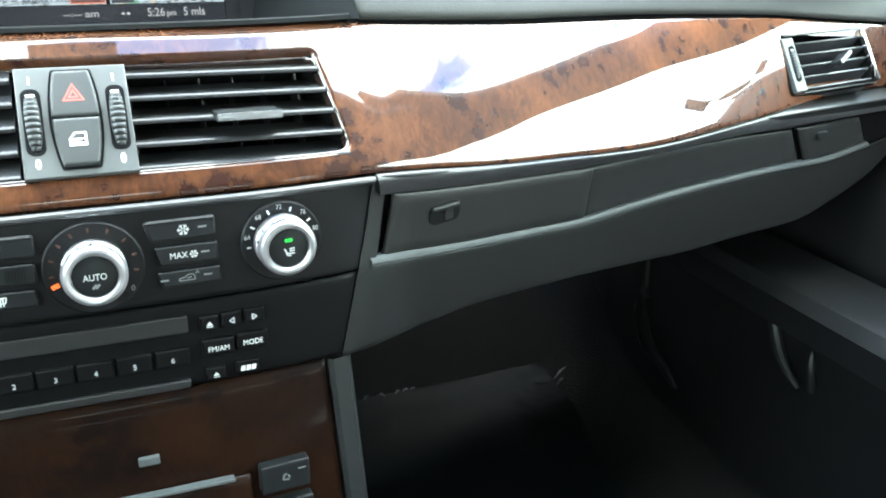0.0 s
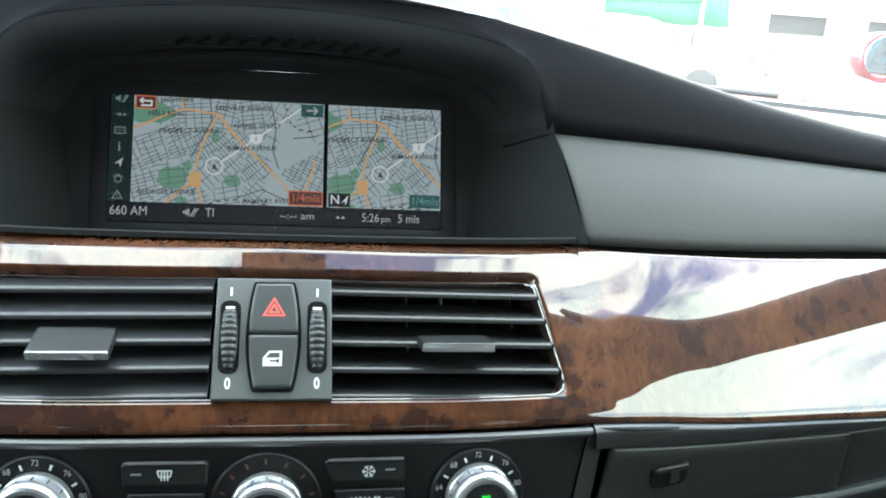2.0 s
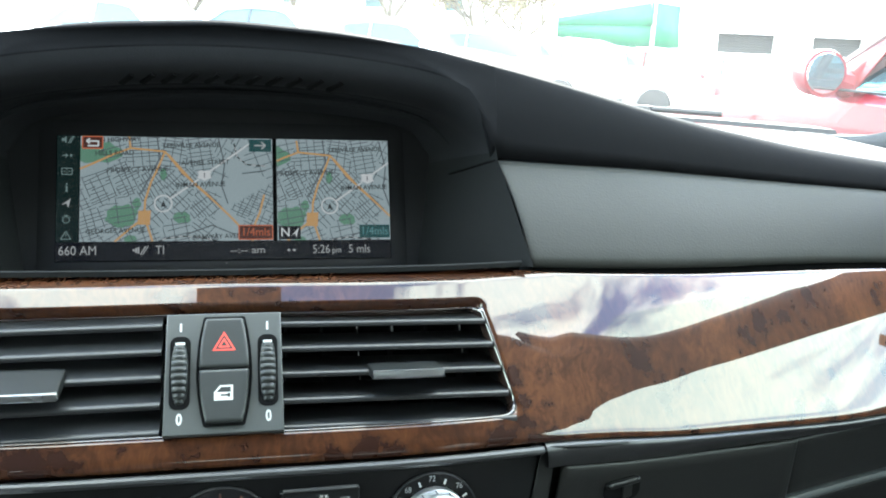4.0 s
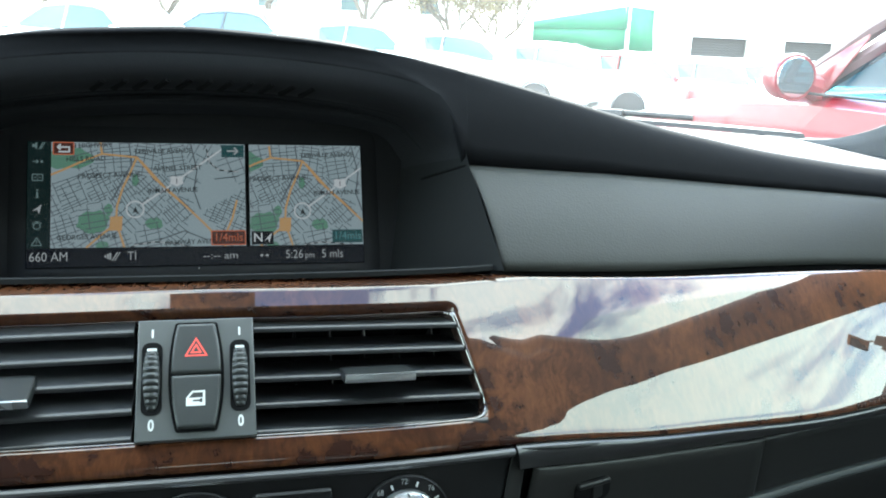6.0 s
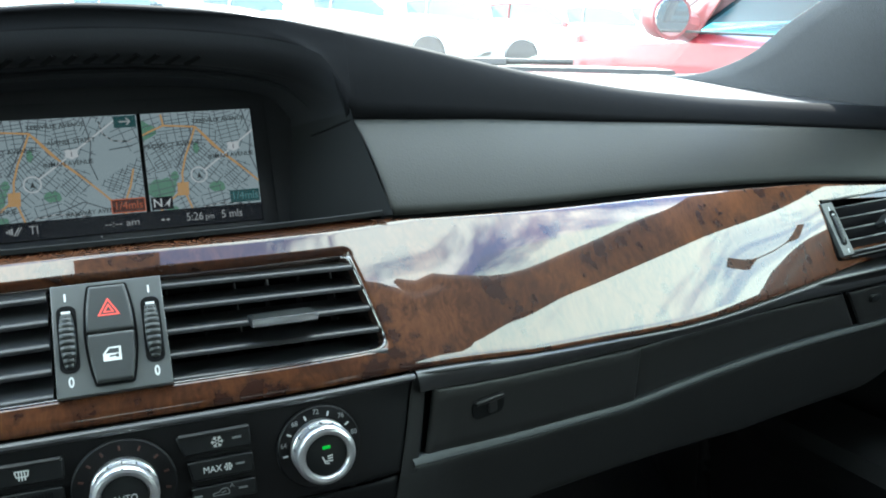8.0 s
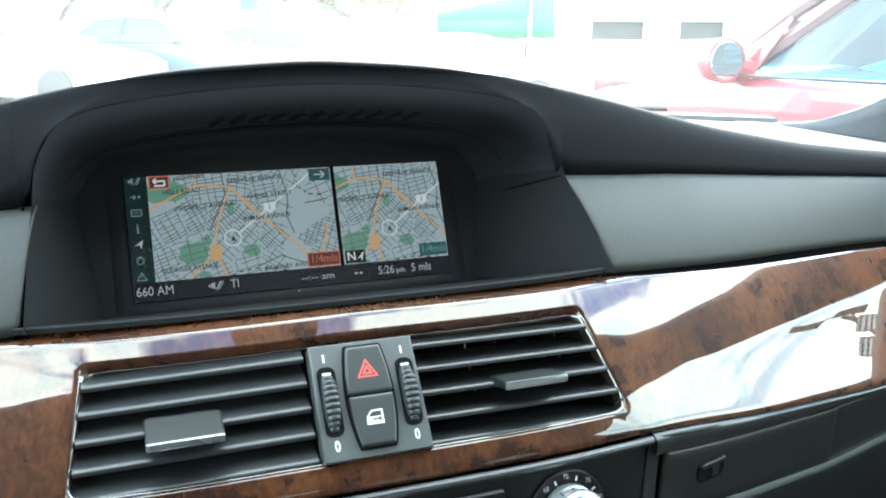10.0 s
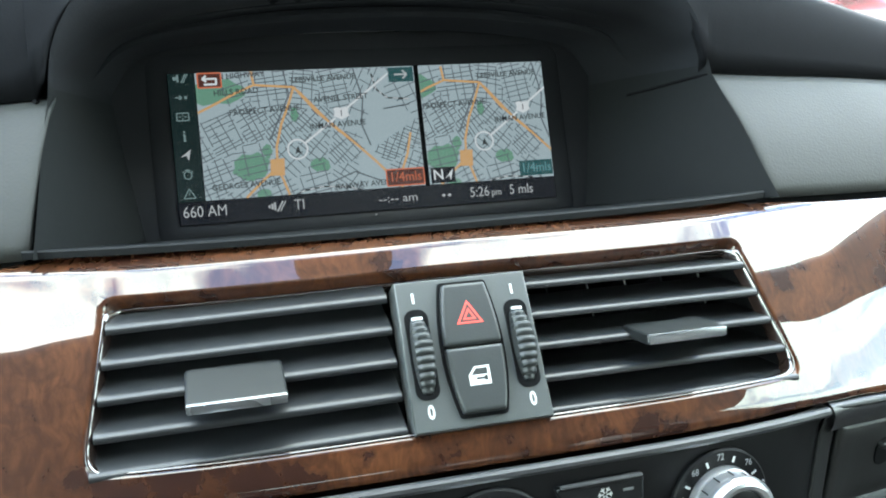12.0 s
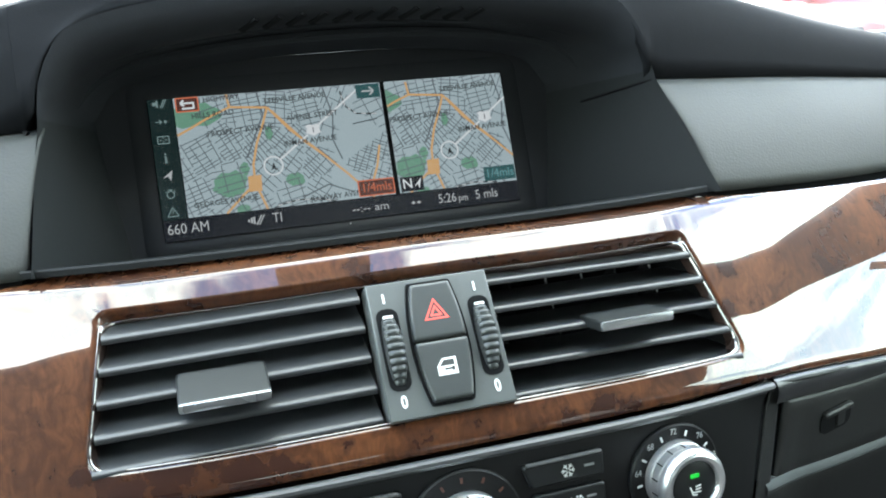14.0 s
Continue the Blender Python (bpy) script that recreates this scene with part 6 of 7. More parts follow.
        rows = [[Vector((s * lerp(0.765, 0.60, (z - 0.95) / 0.37), y, z)) for y in [lerp(-1.6, 0.30 - (z - 0.95) * 1.15, i / 10) for i in range(11)]] for z in (0.95, 1.1, 1.22, 1.32)]
        sheet(bm, rows)
        w = part("window_glass", bm, M_GLASS, dr)
        w.visible_shadow = False
    # kick trims in the footwell
    for line, r in (([(0.694, 0.39, 0.56), (0.690, 0.38, 0.51), (0.694, 0.38, 0.455), (0.715, 0.378, 0.405), (0.745, 0.374, 0.368), (0.766, 0.362, 0.33)], 0.010),
                    ([(0.770, 0.225, 0.56), (0.766, 0.210, 0.525), (0.766, 0.185, 0.492), (0.768, 0.155, 0.474)], 0.008), ([(0.768, 0.150, 0.53), (0.766, 0.142, 0.505), (0.768, 0.135, 0.48)], 0.006)):
        bm = bmesh.new()
        pts = spline(line, 20)
        tube(bm, pts, [r * (0.4 + 0.6 * math.sin(math.pi * i / 19) ** 0.5) for i in range(20)], 10)
        tagged(part("sill_trim", bm, M_TAB), "curved black kick trim beside the footwell", "sill trim")
    # windscreen pillars
    for s in (1, -1):
        bm = bmesh.new()
        front = spline([(0.730, 0.66, 0.978), (0.722, 0.52, 0.990), (0.715, 0.44, 1.006), (0.700, 0.365, 1.029), (0.680, 0.288, 1.065), (0.664, 0.190, 1.104), (0.645, 0.067, 1.135), (0.630, 0.019, 1.143), (0.610, -0.037, 1.161), (0.585, -0.138, 1.229), (0.540, -0.184, 1.303), (0.500, -0.200, 1.356)], 40)
        back = spline([(0.765, 0.30, 0.950), (0.760, 0.26, 0.955), (0.755, 0.21, 0.960), (0.750, 0.15, 0.975), (0.735, 0.08, 1.0186), (0.722, 0.034, 1.047), (0.707, -0.012, 1.079), (0.690, -0.075, 1.118), (0.674, -0.134, 1.154), (0.655, -0.190, 1.198), (0.638, -0.240, 1.234), (0.622, -0.326, 1.272)], 40)
        rows = []
        for k in range(9):
            t = k / 8
            bows = [0.020 * math.sin(math.pi * t) * min(1, max(0, (1.16 - p.z) / 0.05)) for p in front]
            rows.append([Vector((s * (lerp(p.x, q.x, t) - bow * 0.8), lerp(p.y, q.y, t) - bow * 0.6, lerp(p.z, q.z, t))) for p, q, bow in zip(front, back, bows)])
        sheet(bm, rows if s < 0 else rows[::-1])
        ob = part("windscreen_pillar", bm, M_PILLAR, None, orient=False)
        thicken(ob, 0.02)
        structure(ob, "grey cloth-covered windscreen pillar trim", "pillar")
    # roof
    bm = bmesh.new()
    rows = []
    for k in range(13):
        y = lerp(-0.20, -2.0, k / 12)
        rows.append([Vector((x, y, 1.383 - 0.10 * (abs(x) / 0.62) ** 2.5 - 0.05 * (k / 12) ** 2)) for x in [lerp(-0.62, 0.62, i / 24) for i in range(25)]])
    sheet(bm, rows)
    ob = part("ceiling", bm, M_CLOTH, None, orient=False)
    thicken(ob, 0.03, 1)
    structure(ob, "pale cloth car headliner", "car roof")
    # side rails between the doors' windows, and the rear
    for s in (1, -1):
        for y0, y1, x0, x1 in ((-1.08, -0.86, 0.765, 0.60),):
            bm = bmesh.new()
            rows = [[Vector((s * lerp(x0, x1, (z - 0.9) / 0.42), y, z)) for y in (y0, y1)] for z in (0.90, 1.1, 1.33)]
            sheet(bm, rows)
            ob = part("door_pillar", bm, M_PILLAR, None)
            thicken(ob, 0.03)
            structure(ob, "grey door pillar trim", "pillar")
        bm = bmesh.new()
        box(bm, Matrix.Translation((s * 0.775, -1.45, 0.62)), 0.04, 1.0, 0.64, 0.01)
        structure(part("wall_side", bm, M_DOOR), "black rear door card", "door card")
    bm = bmesh.new()
    box(bm, Matrix.Translation((0, -2.0, 0.72)), 1.56, 0.06, 0.84, 0.02)
    structure(part("wall_rear", bm, M_SEAT), "black rear bulkhead", "bulkhead")
    for s in (1, -1):
        bm = bmesh.new()
        rows = [[Vector((s * lerp(0.775, 0.60, (z - 0.9) / 0.43), y, z)) for y in (-2.02, -1.75, lerp(-1.55, -1.75, (z - 0.9) / 0.43))] for z in (0.90, 1.1, 1.33)]
        sheet(bm, rows)
        ob = part("rear_pillar", bm, M_PILLAR, None)
        thicken(ob, 0.03)
        structure(ob, "grey rear pillar trim", "pillar")
        bm = bmesh.new()
        rows = [[Vector((s * 0.628, y, 1.262)), Vector((s * 0.606, y, 1.280)), Vector((s * 0.585, y, 1.315)), Vector((s * 0.57, y, 1.36))] for y in (-0.30, -0.8, -1.4, -2.0)]
        sheet(bm, rows)
        ob = part("roof_rail", bm, M_CLOTH, None)
        thicken(ob, 0.02)
        structure(ob, "dark cloth roof rail", "roof rail")
    bm = bmesh.new()
    sheet(bm, [[Vector((x, -1.97, 1.13)) for x in (-0.6, 0, 0.6)], [Vector((x, -1.9, 1.31)) for x in (-0.56, 0, 0.56)]])
    rw = part("window_2", bm, M_REAR_GLASS, None)
    rw.visible_shadow = False
    structure(rw, "dark tinted rear window", "rear window")
    for s in (1, -1):
        bm = bmesh.new()
        box(bm, Matrix.Translation((s * 0.38, -1.62, 0.78)) @ Matrix.Rotation(radians(16), 4, "X"), 0.62, 0.14, 0.62, 0.05, 3)
        tagged(part("rear_seat_back", bm, M_SEAT), "black leather rear seat back", "rear seat")
    # windscreen
    bm = bmesh.new()
    rows = []
    for k in range(13):
        t = k / 12
        row = []
        for i in range(25):
            u = lerp(-1, 1, i / 24)
            xb, yb, zb = 0.74 * u, base_y(0.74 * u) + 0.02, 0.985
            xt, yt, zt = 0.52 * u, -0.20 + 0.02 * u * u, 1.383 - 0.05 * u * u
            row.append(Vector((lerp(xb, xt, t), lerp(yb, yt, t), lerp(zb, zt, t) + 0.03 * math.sin(math.pi * t))))
        rows.append(row)
    sheet(bm, rows)
    ws = part("window_1", bm, M_SCREEN_GLASS, None, orient=False)
    ws.visible_shadow = False
    structure(ws, "raked clear windscreen", "windscreen")
    # dark band and wiper at the foot of the windscreen
    bm = bmesh.new()
    xs = [lerp(-0.74, 0.74, i / 60) for i in range(61)]
    sheet(bm, [[Vector((x, base_y(x) - 0.004, 0.986)) for x in xs], [Vector((x, base_y(x) + 0.002, 0.992)) for x in xs], [Vector((x, base_y(x) + 0.05, 0.992)) for x in xs]])
    structure(part("trim", bm, M_RUBBER, None, orient=False), "black band along the foot of the windscreen", "windscreen trim")
    wp = thing("wiper", (0.3, 1.02, 0.99), "black windscreen wiper resting at the foot of the glass", "wiper")
    bm = bmesh.new()
    tube(bm, [(lerp(-0.10, 0.66, i / 16), 1.000 - 0.66 * lerp(-0.10, 0.66, i / 16) ** 2, 0.997) for i in range(17)], 0.0045, 6)
    part("blade", bm, M_RUBBER, wp)
    bm = bmesh.new()
    tube(bm, [(x, base_y(x) + 0.045, 0.994) for x in (0.18, 0.32, 0.46, 0.58)], [0.005, 0.006, 0.008, 0.009], 6)
    part("arm", bm, M_RUBBER, wp)
    # rear-view mirror
    rv = thing("rear_view_mirror", (0.01, -0.10, 1.32), "black rear-view mirror on a mount at the windscreen top", "rear-view mirror")
    bm = bmesh.new()
    box(bm, Matrix.Translation((0.003, -0.100, 1.315)) @ Matrix.Rotation(radians(20), 4, "X"), 0.083, 0.060, 0.060, 0.014, 3)
    part("mount", bm, M_SOFT, rv)
    bm = bmesh.new()
    box(bm, Matrix.Translation((0.01, -0.168, 1.285)) @ Matrix.Rotation(radians(10), 4, "X"), 0.25, 0.03, 0.06, 0.014, 4)
    part("housing", bm, M_SOFT, rv)
    bm = bmesh.new()
    box(bm, Matrix.Translation((0.01, -0.1845, 1.285)) @ Matrix.Rotation(radians(10), 4, "X"), 0.235, 0.002, 0.05, 0.0005)
    part("mirror_glass", bm, M_MIRROR, rv)
    # front seats
    st = thing("leather_armchair_seat", (0.38, -0.75, 0.30), "black leather front seat with headrest", "car seat", group="front seats")
    for name, loc, size, rot in (("cushion", (0.38, -0.72, 0.50), (0.50, 0.52, 0.16), 6), ("backrest", (0.38, -1.05, 0.82), (0.50, 0.16, 0.62), -18), ("headrest", (0.38, -1.20, 1.16), (0.26, 0.10, 0.16), -14), ("seat_base", (0.38, -0.75, 0.35), (0.42, 0.48, 0.15), 0)):
        bm = bmesh.new()
        box(bm, Matrix.Translation(loc) @ Matrix.Rotation(radians(-rot), 4, "X"), *size, min(size) * 0.4, 4)
        part(name, bm, M_SEAT, st)
    copy_thing(st, Matrix.Translation((-0.38, -0.90, 0.30)))


build_cabin()


# ---- outside: ground, own bonnet ----
def ground_z(x, y):
    """The lot falls away to the right."""
    return -0.02 - 0.062 * min(9, max(0, x - 1.2)) * min(1, max(0, (y - 6) / 7))


def build_ground():
    bm = bmesh.new()
    gx = (-900, -200, -60, -30, -15, -8, -4, -2, 0, 1.2, 2, 3, 4, 5, 6, 7, 8, 9, 10.2, 12, 15, 20, 30, 60, 200, 900)
    gy = (-900, -200, -60, -20, -5, 0, 3, 6, 7, 8, 9, 10, 11, 12, 13, 15, 20, 30, 60, 200, 900)
    rows = [[Vector((x, y, ground_z(x, y) + 0.02 * noise.noise((x * 0.1, y * 0.1, 0)))) for x in gx] for y in gy]
    sheet(bm, rows)
    ob = part("ground", bm, M_ASPHALT, None, orient=False)
    structure(ob, "grey asphalt car park", "ground")
    bm = bmesh.new()
    rows = []
    for k in range(17):
        v = k / 16
        row = []
        for i in range(25):
            u = lerp(-1, 1, i / 24)
            x = u * lerp(0.80, 0.68, v)
            y = lerp(base_y(0.74 * u) + 0.06, 2.0 - 0.30 * u * u, v)
            z = 0.965 - 0.05 * v - 0.17 * v ** 3 - 0.07 * abs(u) ** 3 + 0.012 * math.exp(-((abs(u) - 0.62) / 0.12) ** 2)
            row.append(Vector((x, y, z)))
        rows.append(row)
    sheet(bm, rows)
    ob = part("bonnet", bm, M_OWN, None, orient=False)
    thicken(ob, 0.02)
    tagged(ob, "silver painted bonnet of the car before the windscreen", "bonnet")


build_ground()


def build_own_body():
    """The outer skin of the car around the cabin: flanks, roof skin, tail, wheels."""
    t = thing("own_car_body", (0, 0, 0), "silver outer body of the car around the cabin", "car body")
    for s in (1, -1):
        bm = bmesh.new()
        rows = []
        for y, x, z1 in ((2.05, 0.70, 0.74), (1.8, 0.80, 0.80), (1.4, 0.86, 0.86), (0.95, 0.885, 0.91), (0.5, 0.89, 0.930), (-0.5, 0.89, 0.935), (-1.6, 0.885, 0.945), (-2.2, 0.86, 0.95), (-2.65, 0.78, 0.93)):
            rows.append([Vector((s * (x - 0.06), y, z1 + 0.012)), Vector((s * (x - 0.015), y, z1)), Vector((s * x, y, z1 - 0.06)), Vector((s * (x + 0.015), y, 0.58)), Vector((s * x, y, 0.36)), Vector((s * (x - 0.04), y, 0.22))])
        sheet(bm, rows)
        thicken(part("flank", bm, M_OWN, t), 0.004)
        for y in (1.40, -1.45):
            bm = bmesh.new()
            wm = Matrix.Translation((s * 0.80, y, 0.31)) @ Matrix.Rotation(radians(90), 4, "Y")
            lathe(bm, wm, [(0.20, -0.10), (0.30, -0.11), (0.325, -0.07), (0.325, 0.07), (0.30, 0.11), (0.20, 0.10)], 28)
            part("wheel", bm, M_TYRE, t)
    bm = bmesh.new()
    rows = [[Vector((x, y, 1.435 - 0.11 * (abs(x) / 0.62) ** 2.5 - 0.06 * (max(0, -0.3 - y) / 1.8) ** 2)) for x in [lerp(-0.62, 0.62, i / 16) for i in range(17)]] for y in (-0.26, -0.6, -1.0, -1.5, -2.0)]
    sheet(bm, rows)
    thicken(part("roof_skin", bm, M_OWN, t), 0.004)
    bm = bmesh.new()
    sheet(bm, [[Vector((x, y, z - 0.04 * abs(x))) for x in (-0.78, -0.4, 0, 0.4, 0.78)] for y, z in ((-2.04, 0.99), (-2.4, 0.99), (-2.62, 0.95), (-2.70, 0.70), (-2.66, 0.30))])
    thicken(part("tail", bm, M_OWN, t), 0.004)
    bm = bmesh.new()
    sheet(bm, [[Vector((x, y - 0.12 * x * x, z)) for x in (-0.72, -0.4, 0, 0.4, 0.72)] for y, z in ((2.04, 0.74), (2.14, 0.60), (2.16, 0.40), (2.08, 0.24))])
    thicken(part("nose", bm, M_OWN, t), 0.004)


build_own_body()


# ---- parked cars ----
def car_paint(name, rgb, gloss=1.5):
    m = mat(name, rgb, 0.35, 0.1, var=0.04, vscale=2, coat=1.0, coat_rough=0.03)
    m.node_tree.nodes["Principled BSDF"].inputs["Coat IOR"].default_value = gloss
    return m


# stations along the length (front at +): y, half width, floor, bonnet or belt height, roof height or none, roof half width
STATIONS = [(2.30, 0.60, 0.32, 0.62, 0.0), (2.22, 0.76, 0.24, 0.70, 0.0), (1.90, 0.86, 0.20, 0.80, 0.0), (1.45, 0.90, 0.19, 0.88, 0.0), (1.00, 0.91, 0.19, 0.93, 0.0),
            (0.68, 0.91, 0.19, 0.95, 0.02), (0.20, 0.91, 0.19, 0.95, 0.40), (-0.05, 0.91, 0.19, 0.95, 0.47), (-0.60, 0.91, 0.19, 0.96, 0.49), (-1.15, 0.90, 0.19, 0.97, 0.42), (-1.65, 0.89, 0.20, 0.985, 0.06),
            (-1.80, 0.88, 0.21, 0.99, 0.0), (-2.15, 0.85, 0.24, 0.97, 0.0), (-2.28, 0.78, 0.32, 0.86, 0.0)]


def build_car(name, paint, pose_m, label, detail=False, group="parked cars", tall=1.0, glass_mat=None, stretch=1.0):
    """A saloon: lofted body, cabin with glass, wheels, mirrors, lamps."""
    t = thing(name, (0, 0, 0), label, "car", group=group)
    gm = glass_mat or M_CARGLASS
    bm = bmesh.new()
    rows = []
    for y, w, fl, belt, _ in STATIONS:
        row = []
        sec = [(-0.55, fl), (-0.96, fl + 0.04), (-1.0, 0.42), (-1.0, 0.66), (-0.985, belt - 0.025), (-0.94, belt), (-0.5, belt + 0.025), (0, belt + 0.032)]
        for sx, z in sec:
            row.append(Vector((sx * w, y, min(z, belt + 0.03))))
        row += [Vector((-p.x, p.y, p.z)) for p in row[-2::-1]]
        rows.append(row)
    vs = sheet(bm, rows)
    bm.faces.new([v for v in vs[0]])
    bm.faces.new([v for v in vs[-1]][::-1])
    part("body", bm, paint, t, sharp=40)
    # cabin: roof skin and glass band
    cab = [s for s in STATIONS if s[4] > 0]

    def ring(y, w, belt, h):
        k = h / 0.49
        return [(-0.93 * w, belt), (-0.93 * w + 0.17 * k, belt + 0.80 * h * tall), (-0.93 * w + 0.26 * k, belt + 0.95 * h * tall), (-0.3, belt + h * tall), (0.3, belt + h * tall), (0.93 * w - 0.26 * k, belt + 0.95 * h * tall), (0.93 * w - 0.17 * k, belt + 0.80 * h * tall), (0.93 * w, belt)]
    bm = bmesh.new()
    rows = [[Vector((x, y, z)) for x, z in ring(y, w, belt, h)] for y, w, _, belt, h in cab]
    n = len(rows)
    sheet(bm, rows, skip=lambda i, j: j in (0, 6) or i in (0, n - 2))
    part("roof", bm, paint, t)
    for sgn in (-1, 1):
        # side panes between posts
        for a, b in ((0, 3), (3, 5)):
            pts_low, pts_up = [], []
            for i in range(a, b + 1):
                y, w, _, belt, h = cab[i] if i < n else cab[-1]
                rg = ring(y, w, belt, h)
                pts_low.append(Vector((sgn * abs(rg[0][0]), y, belt)))
                pts_up.append(Vector((sgn * abs(rg[1][0]), y, rg[1][1])))
            bm = bmesh.new()
            off = Vector((sgn * 0.004, 0, 0))
            sh = 0.04
            lo = [p.lerp(q, 0.03) + off for p, q in zip(pts_low, pts_up)]
            hi = [p.lerp(q, 0.96) + off for p, q in zip(pts_low, pts_up)]
            lo[-1].y += sh
            hi[-1].y += sh
            sheet(bm, [lo, hi])
            part("side_window", bm, gm, t)
            # posts: painted rails at both ends
            bm = bmesh.new()
            for p, q in ((pts_low[0], pts_up[0]), (pts_low[-1], pts_up[-1])):
                tube(bm, [p, p.lerp(q, 0.5), q], 0.022, 6)
            tube(bm, [q for q in pts_up], 0.022, 6)
            part("window_frame", bm, M_POST if detail else paint, t)
        # mirror
        bm = bmesh.new()
        my = 0.62
        mm = Matrix.Translation((sgn * 0.975, my, 0.995)) @ Matrix.Rotation(sgn * -0.12, 4, "Z")
        lathe(bm, mm @ Matrix.Rotation(radians(90), 4, "X") @ Matrix.Diagonal((1.08, 0.90, 1, 1)), [(0.02, -0.065), (0.046, -0.052), (0.064, -0.022), (0.067, 0.018), (0.064, 0.024)], 20)
        mir = part("mirror_housing", bm, paint, t)
        bm = bmesh.new()
        tube(bm, [Vector((sgn * 0.87, my + 0.02, 0.965)), Vector((sgn * 0.91, my + 0.01, 0.975)), Vector((sgn * 0.95, my, 0.985))], [0.035, 0.028, 0.02], 8)
        part("mirror_arm", bm, paint, mir)
        bm = bmesh.new()
        lathe(bm, mm @ Matrix.Translation((0, -0.0245, 0)) @ Matrix.Rotation(radians(90), 4, "X") @ Matrix.Diagonal((1.08, 0.90, 1, 1)), [(0.057, 0.0), (0.055, 0.002)], 20)
        part("mirror_glass", bm, M_MIRROR, mir)
        # lamps
        bm = bmesh.new()
        box(bm, Matrix.Translation((sgn * 0.62, 2.19, 0.66)) @ Matrix.Rotation(sgn * -0.35, 4, "Z"), 0.30, 0.10, 0.12, 0.03, 3)
        part("headlight", bm, M_LAMP, t)
        for y in (1.38, -1.38):
            bm = bmesh.new()
            wm = Matrix.Translation((sgn * 0.82, y, 0.315)) @ Matrix.Rotation(radians(90), 4, "Y")
            lathe(bm, wm, [(0.20, -0.10), (0.30, -0.11), (0.315, -0.07), (0.315, 0.07), (0.30, 0.11), (0.20, 0.10)], 28)
            wh = part("wheel", bm, M_TYRE, t)
            bm = bmesh.new()
            for k in range(10):
                a = 2 * math.pi * k / 10
                box(bm, wm @ Matrix.Translation((0.105 * math.cos(a), 0.105 * math.sin(a), sgn * 0.088)) @ Matrix.Rotation(a, 4, "Z"), 0.19, 0.070, 0.012, 0.004, 1)
            lathe(bm, wm, [(0.205, sgn * 0.07), (0.215, sgn * 0.095), (0.195, sgn * 0.09)], 28, cap=False)
            part("rim", bm, M_RIM, wh)
            bm = bmesh.new()
            lathe(bm, Matrix.Translation((sgn * 0.90, y, 0.33)) @ Matrix.Rotation(radians(90), 4, "Y"), [(0.330, -0.03), (0.332, 0.010), (0.312, 0.012)], 28, cap=False)
            part("wheel_arch", bm, M_RUBBER, t)
    # screens
    for a, b in ((0, 1), (n - 2, n - 1)):
        ra, rb = rows[a], rows[b]
        bm = bmesh.new()
        sheet(bm, [[p + Vector((0, 0, 0.004)) for p in ra[1:7]], [p + Vector((0, 0, 0.004)) for p in rb[1:7]]])
        part("screen", bm, gm, t)
    bm = bmesh.new()
    for k in range(5):
        box(bm, Matrix.Translation((0, 2.305, 0.50 + k * 0.035)), 0.56, 0.02, 0.014, 0.003, 1)
    part("grille", bm, M_RUBBER, t)
    if detail:
        bm = bmesh.new()
        c, ax = Vector((-0.36, 0.20, 1.00)), Vector((0, -0.9, 0.42)).normalized()
        u, v = Vector((1, 0, 0)), ax.cross(Vector((1, 0, 0)))
        tube(bm, [c + 0.18 * (math.cos(2 * math.pi * i / 24) * u + math.sin(2 * math.pi * i / 24) * v) for i in range(24)], 0.016, 8, closed=True)
        tube(bm, [c - 0.17 * u, c, c + 0.17 * u], 0.018, 6)
        tube(bm, [c, c - 0.17 * v], 0.018, 6)
        part("steering_wheel", bm, M_RUBBER, t)
        # instrument hood on the inner dash
        bm = bmesh.new()
        rows = [[Vector((-0.36 + 0.20 * math.cos(math.pi * i / 12), y, 0.95 + h * math.sin(math.pi * i / 12))) for i in range(13)] for y, h in ((0.34, 0.085), (0.46, 0.075), (0.60, 0.02))]
        sheet(bm, rows)
        thicken(part("instrument_hood", bm, M_RUBBER, t), 0.008)
        for sgn in (-1, 1):
            # windscreen frame before the door and the corner panel behind the mirror
            bm = bmesh.new()
            tube(bm, [Vector((sgn * 0.855, 0.79, 0.955)), Vector((sgn * 0.79, 0.54, 1.125)), Vector((sgn * 0.715, 0.27, 1.275))], 0.022, 8)
            part("screen_frame", bm, M_POST, t, "greyish red windscreen frame")
            bm = bmesh.new()
            tri = [Vector((sgn * 0.868, 0.80, 0.955)), Vector((sgn * 0.872, 0.60, 0.955)), Vector((sgn * 0.815, 0.53, 1.095)), Vector((sgn * 0.790, 0.55, 1.12))]
            bm.faces.new([bm.verts.new(p) for p in tri])
            thicken(part("corner_panel", bm, P_RED, t), 0.006)
        bm = bmesh.new()
        box(bm, Matrix.Translation((0, 0.55, 0.885)), 1.5, 0.5, 0.14, 0.05, 3)
        part("inner_dash", bm, M_INNER, t)
        for sx in (-0.38, 0.38):
            bm = bmesh.new()
            box(bm, Matrix.Translation((sx, -0.55, 0.95)) @ Matrix.Rotation(0.3, 4, "X"), 0.48, 0.14, 0.66, 0.05, 3)
            part("inner_seat", bm, M_INNER, t)
        bm = bmesh.new()
        tube(bm, [Vector((-0.912, 0.80, 0.955)), Vector((-0.915, -0.4, 0.958)), Vector((-0.905, -1.6, 0.985))], 0.004, 6)
        part("belt_trim", bm, M_RUBBER, t)
    t.matrix_basis = pose_m @ Matrix.Diagonal((1, 1, stretch, 1))
    return t


